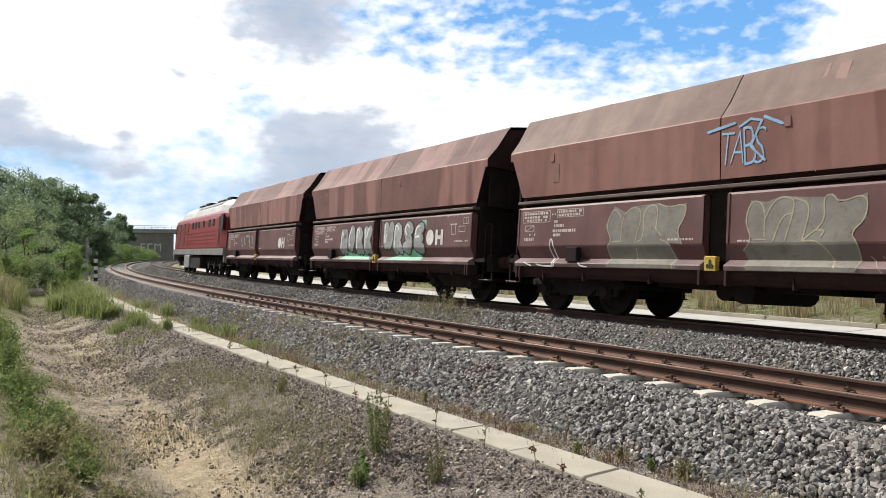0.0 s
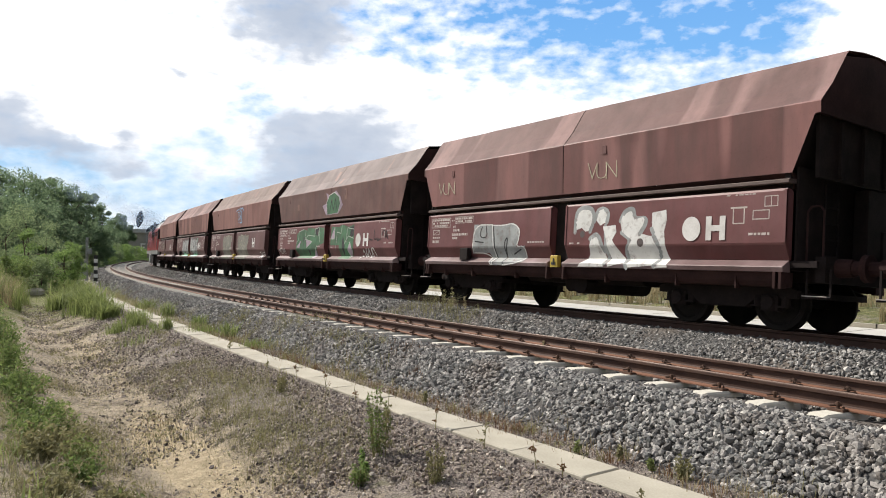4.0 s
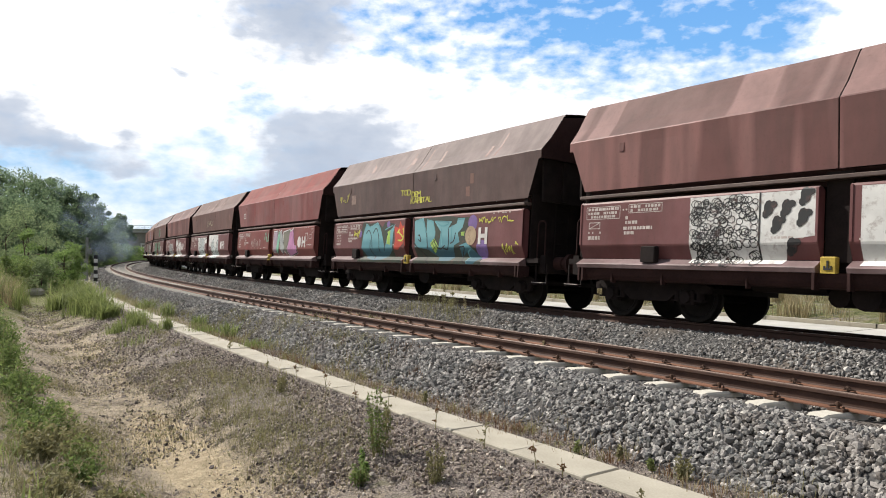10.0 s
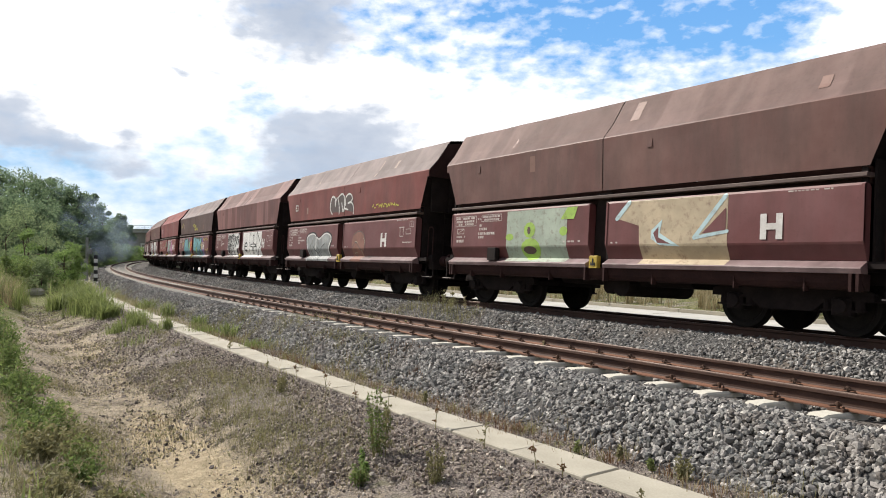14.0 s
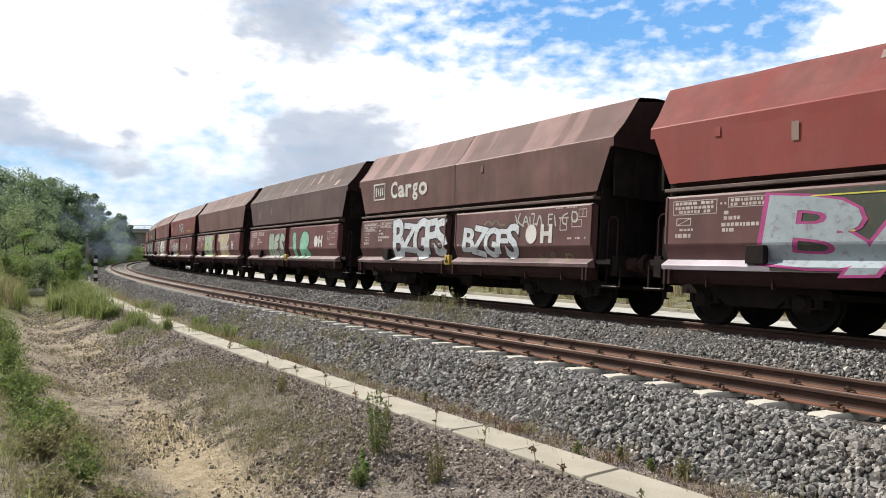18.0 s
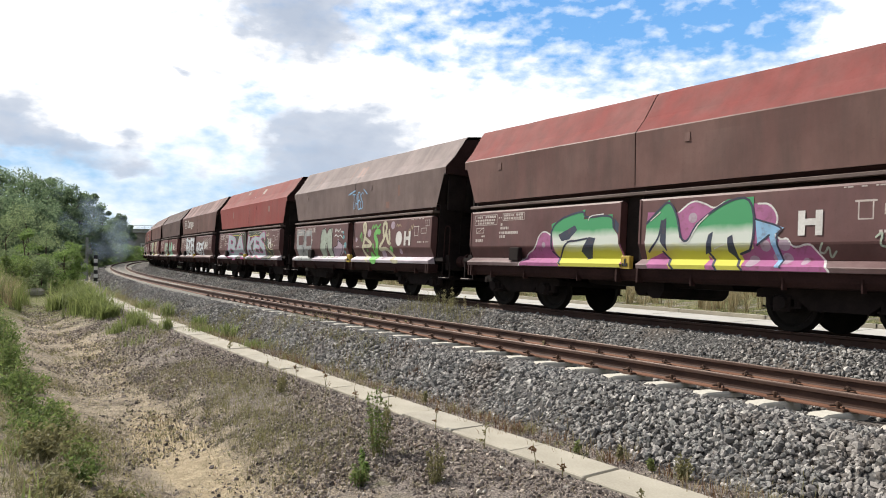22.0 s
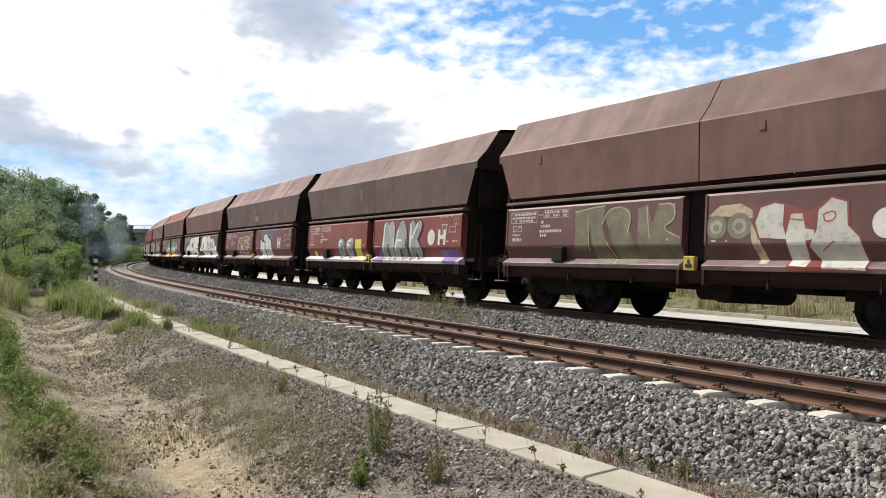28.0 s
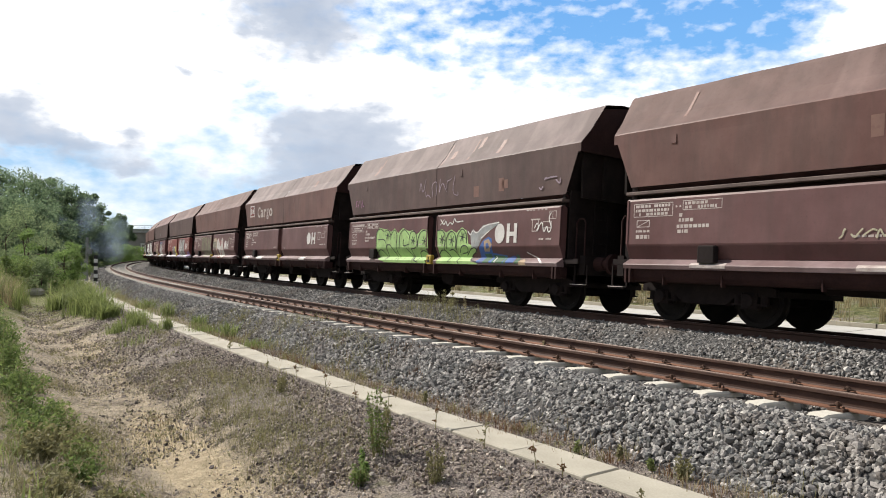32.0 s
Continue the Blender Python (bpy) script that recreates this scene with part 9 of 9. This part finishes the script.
pens(W[5], 1.8, "graffiti_outline", S_BLACK, 0.035, [(3.1, 0.95), (2.77, 1.54), (2.92, 2.13), (3.22, 2.11), (3.13, 1.7)], [(2.65, 1.5), (3.44, 1.59)], [(3.34, 2.11), (3.48, 0.95)], [(3.52, 1.85), (3.7, 2.12), (4.07, 2.02), (4.2, 1.65), (3.84, 1.32), (3.57, 1.41)], [(3.82, 1.84), (3.86, 1.47)], [(4.28, 1.82), (4.34, 2.01), (4.93, 2.1)], [(3.64, 1.32), (3.88, 0.95)], [(3.9, 1.35), (4.35, 0.97)], [(2.39, 1.78), (2.49, 2.01), (2.61, 2.07)], [(3.14, 1.48), (3.01, 1.1), (3.33, 0.95)])
pens(W[5], 1.8, "graffiti_outline", S_BLACK, 0.035, [(6.76, 2.01), (6.04, 1.72), (6.48, 1.55), (6.16, 1.33), (6.6, 1.27)], [(6.78, 1.97), (6.71, 1.39), (6.96, 0.97)], [(6.91, 1.65), (6.99, 1.54), (7.23, 1.59), (7.23, 1.13), (7.6, 1.88), (7.86, 1.95)], [(7.52, 1.83), (7.29, 1.43), (7.58, 1.02)], [(7.87, 1.76), (7.56, 1.43), (7.97, 0.98)], [(6.19, 1.05), (6.43, 1.22), (6.72, 1.12)], [(6.18, 1.44), (6.44, 0.95)], [(6.54, 1.82), (6.32, 1.69), (6.63, 1.57), (6.4, 1.34)])
Sheet(W[19], 0.8).poly([(2.28, 1.28), (2.26, 2.08), (2.76, 2.15), (3.09, 2.17), (3.03, 1.76), (3.25, 1.18), (3.45, 1.02), (2.87, 1.04), (2.7, 1.77), (2.63, 1.28)]).done("graffiti_letter", S_GOLD)
Sheet(W[19], 0.9).poly([(3.11, 1.92), (3.19, 2.11), (3.56, 2.15), (3.76, 2.03), (3.73, 1.68), (4.02, 1.03), (3.5, 1.02)]).done("graffiti_letter", S_GOLD)
Sheet(W[19], 0.9).poly([(3.95, 1.06), (3.92, 2.08), (4.17, 2.12), (4.26, 1.79), (4.42, 2.14), (4.79, 2.13), (4.77, 1.83), (4.5, 1.69), (4.91, 1.53), (4.96, 1.07)]).done("graffiti_letter", S_GOLD)
pens(W[19], 1.8, "graffiti_inner_line", S_BEIGE, 0.028, [(2.26, 2.08), (2.76, 2.15), (3.09, 2.17)], [(2.62, 2.01), (2.69, 1.28)], [(3.03, 1.82), (3.19, 2.11), (3.58, 2.13), (3.77, 1.94), (3.69, 1.63)], [(4.13, 2.11), (4.22, 1.51)], [(4.42, 2.13), (4.76, 2.14), (4.79, 1.83), (4.47, 1.69), (4.92, 1.5)], [(3.15, 1.46), (3.45, 1.02)])
Sheet(W[19], 1).poly([(6.32, 1.7), (6.4, 2), (6.69, 2.06), (6.88, 2.01), (7.2, 1.87), (7.35, 1.91), (7.57, 2.09), (7.84, 2), (7.86, 1.64), (8.03, 1.46), (8.16, 0.96), (6.94, 0.96), (6.86, 1.43), (6.42, 1.45)]).done("graffiti_halo", LOWER_B)
Sheet(W[19], 1.6).poly([(6.36, 1.73), (6.45, 1.96), (6.69, 2.02), (6.84, 1.99), (6.83, 1.67), (6.88, 1.5), (6.96, 1.84), (7.14, 1.84), (7.19, 1.61), (7.33, 1.58), (7.33, 1.45), (7.2, 1.42), (7.25, 1.02), (6.96, 1.04), (6.89, 1.45), (6.44, 1.48)]).done("graffiti_number", S_PALEW)
Sheet(W[19], 1.7).poly([(7.37, 1.6), (7.39, 1.88), (7.58, 2.05), (7.8, 1.98), (7.82, 1.64), (7.99, 1.46), (8.12, 0.98), (7.5, 1), (7.26, 1.33)]).done("graffiti_number", S_PALEW)
pens(W[19], 2.3, "graffiti_inner_line", S_RED, 0.02, [(7.46, 1.81), (7.63, 1.87), (7.65, 1.74), (7.49, 1.69), (7.46, 1.81)], [(7.46, 1.27), (7.63, 1.41)], [(6.96, 1.76), (7.15, 1.74)])
Sheet(W[19], 0.8).poly([(5.48, 1.86), (5.7, 2.03), (6.09, 2.05), (6.3, 1.93), (6.31, 1.8), (5.9, 1.84)]).poly([(6.24, 1.8), (6.43, 1.48), (6.59, 1.06), (6.44, 1.06), (6.3, 1.43)]).done("graffiti_shape", S_SAND, "", "stuff")
Sheet(W[19], 1.2).disc(5.64, 1.67, 0.2).done("graffiti_shade", S_OLIVE)
Sheet(W[19], 1.2).disc(6.07, 1.68, 0.22).done("graffiti_shade", S_OLIVE)
Sheet(W[19], 1.6).disc(5.64, 1.67, 0.12).done("graffiti_eye", S_BEIGE)
Sheet(W[19], 1.6).disc(6.07, 1.68, 0.13).done("graffiti_eye", S_BEIGE)
Sheet(W[19], 2).disc(5.64, 1.66, 0.06).done("graffiti_pupil", S_OLIVE)
Sheet(W[19], 2).disc(6.07, 1.67, 0.07).done("graffiti_pupil", S_OLIVE)
pens(W[19], 2, "graffiti_tag", S_BEIGE, 0.022, [(8.93, 1.91), (9.06, 1.8), (9.1, 2.05), (9.2, 1.94), (9.21, 2.1), (9.29, 1.85), (9.35, 2.07), (9.36, 1.87), (9.45, 1.82)])
S_STEEL, S_SILVER = spray("steel_blue_grey", (0.36, 0.42, 0.46), 0.2), spray("bright_silver", (0.55, 0.56, 0.56), 0.2)
Sheet(W[4], 0.7).poly([(2.07, 1.24), (2.13, 1.94), (2.87, 1.91), (3.3, 1.88), (3.66, 1.93), (3.9, 1.79), (3.9, 1.57), (3.8, 1.38), (4.12, 1.4), (4.09, 1.02), (3.41, 0.95), (2.95, 0.95), (2.74, 1.24)]).done("graffiti_fill", S_GREY)
pens(W[4], 1.5, "graffiti_outline", S_WHITE, 0.028, [(2.09, 1.24), (2.14, 1.93), (2.87, 1.91)], [(2.87, 1.9), (3.3, 1.88), (3.66, 1.93), (3.91, 1.79), (3.9, 1.57), (3.8, 1.37), (4.13, 1.4), (4.09, 1.02), (3.41, 0.95)], [(2.87, 1.9), (3.01, 0.95)], [(2.07, 1.24), (2.73, 1.23), (2.95, 0.95)])
pens(W[4], 1.8, "graffiti_inner_line", S_BLACK, 0.03, [(2.47, 1.87), (2.36, 1.63), (2.69, 1.59), (2.63, 1.89)], [(2.92, 1.86), (3.05, 0.97)], [(3.41, 0.98), (3.36, 1.52), (3.5, 1.62), (3.41, 1.21)], [(2.2, 1.52), (2.54, 1.49)], [(3.68, 1.21), (3.96, 1.32)])
Sheet(W[4], 0.7).poly([(5.72, 1.7), (5.72, 2.05), (5.91, 2.17), (6.17, 2.13), (6.23, 1.88), (6.14, 1.69), (6.01, 1.67), (5.9, 1.75)]).done("graffiti_letter", S_WHITE)
Sheet(W[4], 0.7).poly([(6.11, 1.22), (6.17, 1.55), (6.35, 1.64), (6.52, 1.26), (6.6, 0.96), (5.89, 0.95)]).done("graffiti_letter", S_WHITE)
Sheet(W[4], 0.8).poly([(6.28, 1.92), (6.33, 2.07), (6.48, 2.11), (6.62, 2.05), (6.59, 1.86), (6.42, 1.78)]).poly([(6.49, 1.76), (6.83, 1.78), (6.86, 1.65), (6.75, 1.49), (7.11, 1.04), (6.71, 0.96), (6.59, 1.49)]).done("graffiti_letter", S_WHITE, "", "stuff")
Sheet(W[4], 0.8).poly([(6.95, 1.85), (7.04, 2.02), (7.26, 2.09), (7.29, 1.87), (7.51, 1.91), (7.57, 1.82), (7.43, 1.61), (7.77, 1.53), (7.92, 1.3), (7.82, 1), (7.18, 0.95), (7.08, 1.24), (7.25, 1.48), (7, 1.64)]).done("graffiti_letter", S_WHITE)
Sheet(W[4], 0.8).poly([(7.72, 1.98), (8.04, 2.02), (8.06, 1.84), (8.01, 1.63), (8.06, 1.22), (8.16, 0.97), (7.87, 0.96), (7.93, 1.34), (7.73, 1.68)]).done("graffiti_letter", S_WHITE)
pens(W[4], 0.6, "graffiti_halo", S_GREY, 0.09, [(5.71, 1.66), (5.72, 2.07), (5.9, 2.18), (6.2, 2.14), (6.24, 1.88), (6.14, 1.67)], [(6.56, 1.77), (6.62, 1.03)], [(6.95, 1.85), (7.04, 2.04), (7.27, 2.1), (7.3, 1.87), (7.58, 1.9), (7.58, 1.77), (7.44, 1.59)], [(6.99, 1.63), (7.25, 1.48), (7.06, 1.24), (7.19, 0.95)], [(7.72, 1.68), (7.92, 1.34), (7.86, 0.98)], [(6.26, 1.88), (6.33, 2.09), (6.49, 2.13), (6.64, 2.03), (6.59, 1.84)], [(6.15, 1.52), (6.36, 1.65), (6.53, 1.27)], [(7.77, 1.55), (7.94, 1.3), (7.84, 1)])
Sheet(W[4], 1.4).disc(7.46, 1.43, 0.08).done("graffiti_spot", S_DUSK)
Sheet(W[4], 1.4).disc(5.93, 1.62, 0.07).done("graffiti_spot", S_DUSK)
piece(W[12], "BZGFS", 2.2, 5.0, 1.15, 2.14, S_ICE, S_BLACK, 6, 0.55)
piece(W[12], "BZGFS", 5.85, 8.0, 1.2, 1.88, S_ICE, S_BLACK, 7, 0.55)
pens(W[12], 2, "graffiti_tag", S_PALEW, 0.035, [(7.89, 2.09), (8.02, 1.8)], [(8.06, 2.13), (7.96, 1.95), (8.2, 1.84)], [(8.17, 1.84), (8.26, 2.12), (8.37, 1.86)], [(8.2, 1.94), (8.34, 1.94)], [(8.41, 2.04), (8.43, 1.86)], [(8.46, 2.11), (8.6, 2.11), (8.51, 1.87), (8.66, 1.88)], [(8.66, 1.84), (8.74, 2.12), (8.84, 1.85)], [(9.04, 1.83), (9.04, 2.07)], [(9.04, 2.07), (9.17, 2.07)], [(9.04, 1.96), (9.15, 1.97)], [(9.23, 2.03), (9.28, 1.82)], [(9.63, 2.07), (9.48, 2.02), (9.49, 1.87), (9.59, 1.84)], [(9.78, 2.1), (9.94, 2.07), (9.93, 1.87), (9.77, 1.9), (9.78, 2.1)])
pens(W[12], 1.2, "graffiti_tag", S_GOLD, 0.05, [(6.7, 1.93), (6.87, 2.03), (7, 1.89), (7.17, 2.06), (7.29, 1.88), (7.49, 1.9)], [(8.7, 1.18), (9, 1.04)], [(8.97, 1.18), (8.82, 1.04)], [(9.06, 1.18), (9.17, 1.26), (9.21, 1.18), (9.1, 1.14)], [(9.55, 1.2), (9.74, 1.22), (9.76, 1.08), (9.62, 1.05), (9.55, 1.2)])
Sheet(W[13], 0.5).poly([(2.09, 0.95), (1.91, 2.18), (5.15, 2.2), (5.28, 0.95)]).done("graffiti_ground", S_MOSS)
Sheet(W[13], 0.5).poly([(5.76, 0.95), (5.62, 2.26), (8.4, 2.18), (8.49, 1.97), (8.83, 1.79), (8.99, 1.42), (9.53, 1.39), (9.47, 0.98)]).done("graffiti_ground", S_MOSS)
piece(W[13], "BA", 2.1, 5.05, 1.05, 2.06, S_STEEL, S_MAGENTA, 3, 0.5)
piece(W[13], "KES", 5.68, 8.3, 1.05, 2.03, S_STEEL, S_MAGENTA, 4, 0.5)
pens(W[13], 2.1, "graffiti_halo", S_YELLOW, 0.022, [(2.04, 1.28), (1.97, 1.48), (2.11, 2.1), (3.84, 2.1)], [(3.86, 1.87), (4.16, 2.14), (4.35, 1.97), (4.55, 2.06)], [(5.65, 2.01), (6.29, 1.98), (6.43, 2.05), (7.33, 2.03), (8.21, 2.01), (8.19, 1.61)], [(8.19, 1.6), (8.56, 1.53), (8.87, 1.26), (9.07, 0.99)], [(6.92, 1.37), (6.93, 1.17), (6.93, 1.02)], [(8.95, 1.31), (9.1, 1.22), (9.14, 1.01)], [(3.17, 1.56), (3.33, 1.56)], [(3.16, 1.09), (3.33, 1.11)])
pens(W[13], 2.1, "graffiti_edge", S_CREAM, 0.022, [(3.98, 2.11), (4.2, 2.2), (4.38, 2.11), (4.5, 2.19), (4.85, 2.1)], [(5.67, 2.06), (5.85, 2.14), (6.08, 2.04)], [(6.56, 2.13), (6.75, 2.17), (7.02, 2.08), (7.27, 2.09), (7.45, 2.16), (7.92, 2.1), (8.27, 2.14), (8.26, 1.74)])
pens(W[13], 2.2, "graffiti_edge", S_CREAM, 0.032, [(8.4, 2.17), (8.54, 1.92), (8.78, 1.8)], [(8.57, 1.99), (8.72, 2.1), (8.88, 2.07), (8.77, 1.98), (8.57, 1.99)], [(8.78, 1.8), (8.67, 1.68), (8.74, 1.56), (8.89, 1.51)], [(9.18, 1.49), (9.34, 1.64), (9.48, 1.59), (9.37, 1.48), (9.18, 1.48)], [(8.89, 1.51), (9.04, 1.4), (9.46, 1.37)], [(9.53, 1.39), (9.39, 1.18), (9.48, 0.95)])
Sheet(W[17], 1.2).words("OMCE", 2.52, 4.27, 1.24, 1.9, 0.05, 0.0, 0.2, 0.0, 3, 0.0).done("graffiti_shadow", S_TAN, "", "stuff")
Sheet(W[17], 1.6).words("OMCE", 2.47, 4.2, 1.3, 1.95, 0.05, 0.0, 0.2, 0.0, 3, 0.0).done("graffiti_outline", S_CREAM)
Sheet(W[17], 2.2).words("OMCE", 2.47, 4.2, 1.3, 1.95, 0.0, 0.0, 0.2, 0.0, 3).done("graffiti_lettering", LOWER)
pens(W[17], 2, "graffiti_tag", S_CREAM, 0.022, [(4.16, 1.85), (4.38, 2), (4.53, 1.87), (4.71, 1.92)], [(4.31, 1.75), (4.5, 1.71), (4.43, 2.03)], [(4.38, 2.06), (4.51, 1.93)], [(4.29, 1.66), (4.5, 1.63)])
pens(W[17], 2, "graffiti_tag", S_WHITE, 0.022, [(4.67, 2.17), (4.79, 1.98), (4.87, 2.13), (4.93, 1.95), (5.05, 2.06)], [(4.65, 2.08), (4.83, 2.09)])
Sheet(W[17], 0.8).poly([(6.24, 2.15), (6.57, 2.16), (6.58, 1.87), (6.35, 1.92)]).done("graffiti_sky", S_BLUE)
Sheet(W[17], 0.8).poly([(7.15, 2.14), (7.86, 2.18), (7.88, 1.85), (7.59, 1.95), (7.26, 1.99)]).done("graffiti_sky", S_BLUE)
Sheet(W[17], 1.4).poly([(6.29, 0.95), (6.18, 1.93), (6.39, 1.78), (6.65, 1.71), (6.87, 1.71), (6.94, 1.22), (7.12, 0.95)]).done("graffiti_fill", S_SILVER)
Sheet(W[17], 1.4).poly([(6.68, 1.77), (6.67, 2.06), (7.08, 2.13), (7.26, 1.91), (7.59, 1.87), (7.81, 1.63), (7.85, 1.47), (7.99, 0.95), (7.18, 0.95), (6.89, 1.73)]).done("graffiti_fill", S_SILVER)
pens(W[17], 1.9, "graffiti_outline", S_BLACK, 0.075, [(6.21, 1.92), (6.37, 1.8), (6.61, 1.74), (6.84, 1.73)], [(6.63, 1.77), (6.64, 2.07), (7.08, 2.14), (7.25, 1.92), (7.59, 1.87), (7.81, 1.65), (7.79, 1.49)])
pens(W[17], 1.9, "graffiti_outline", S_BLACK, 0.05, [(6.84, 1.73), (6.91, 1.24), (7.13, 1.02)], [(7.34, 1.14), (7.56, 1)])
pens(W[17], 2.3, "graffiti_inner_line", S_LIME, 0.022, [(6.23, 2.01), (6.42, 1.88), (6.61, 1.85)], [(6.64, 2.1), (7.1, 2.18), (7.27, 2.02), (7.59, 1.95), (7.86, 1.83)])
Sheet(W[17], 2).disc(6.37, 1.24, 0.05).done("graffiti_spot", S_BLACK)
Sheet(W[17], 2).disc(7.3, 1.36, 0.06).done("graffiti_spot", S_BLACK)
# ---------------------------------------------------------------- what moves
RUN_T = np.array([0.0, 3.0, 6.0, 9.0, 13.0, 19.0, 23.0, 28.0, 32.0])
RUN_S = np.array([31.53, 53.0, 74.25, 95.9, 125.1, 170.0, 200.7, 240.6, 273.7])
RUN = np.polyfit(RUN_T, RUN_S, 4)


def motions():
    times = [i * 0.5 for i in range(65)]
    for i, w in enumerate(WAGONS):
        walk(w, [(t, track_pose(float(np.polyval(RUN, t)) - HALF - PITCH * i, D_FAR, Z_FAR)) for t in times])
    walk(loco, [(t, track_pose(float(np.polyval(RUN, t)) - HALF + PITCH / 2 + 8.75, D_FAR, Z_FAR)) for t in times])
    # wheels roll: radius 0.46 m on the wagons, 0.52 m on the locomotive
    ticks = [i / 15 for i in range(481)]
    roll = [float(np.polyval(RUN, t)) - RUN_S[0] for t in ticks]
    for ws in WHEELSETS:
        place = ws.matrix_basis.copy()
        r = 0.46 if place.translation.z < 0.5 else 0.52
        walk(ws, [(t, place @ Matrix.Rotation(d / r, 4, "Y")) for t, d in zip(ticks, roll)])
    for v, x0 in ((carrier, 1.6 + 16.7), (lorry, 13.5 + 16.7)):
        # in from the far end of the bridge, over it and off behind the trees
        rows = [(t, BRIDGE @ pose(max(-58.0, min(68.0, x0 - 16.7 * t)), 3.0 if v is carrier else 4.0, 7.06)) for t in (0.0, 0.5, 1.0, 1.5, 2.0, 2.5, 3.0, 4.0)]
        walk(v, rows + [(32.0, rows[-1][1])])
    # the exhaust leaves the locomotive, spreads over the cutting and drifts off slowly
    for ob, x0, t0, rest, turn, k in PUFFS:
        ride = lambda t: track_pose(float(np.polyval(RUN, t)) - HALF + PITCH / 2 + 8.75, D_FAR, Z_FAR) @ Vector((x0, 0.0, 2.45))
        rows = [(t, ride(t)) for t in (0.0, 0.5, 1.0, 1.5, 2.0, 2.5)] + [(t0, ride(t0))]
        rows += [(t0 + 0.6, ride(t0).lerp(rest, 0.35) + Vector((0, 0, 1.6))), (t0 + 1.4, rest), (12.0, rest + Vector((-0.8 * k, 0, -0.1))), (32.0, rest + Vector((-2.4 * k, 1.0, -0.2)))]
        walk(ob, [(t, pose(*p, 0, 0, turn)) for t, p in rows])
    walk(backdrop, [(0.0, pose(0, 0, 0, -0.10, 0, 0.22)), (32.0, pose(0, 0, 0, 0.10, 0, -0.22))])


motions()
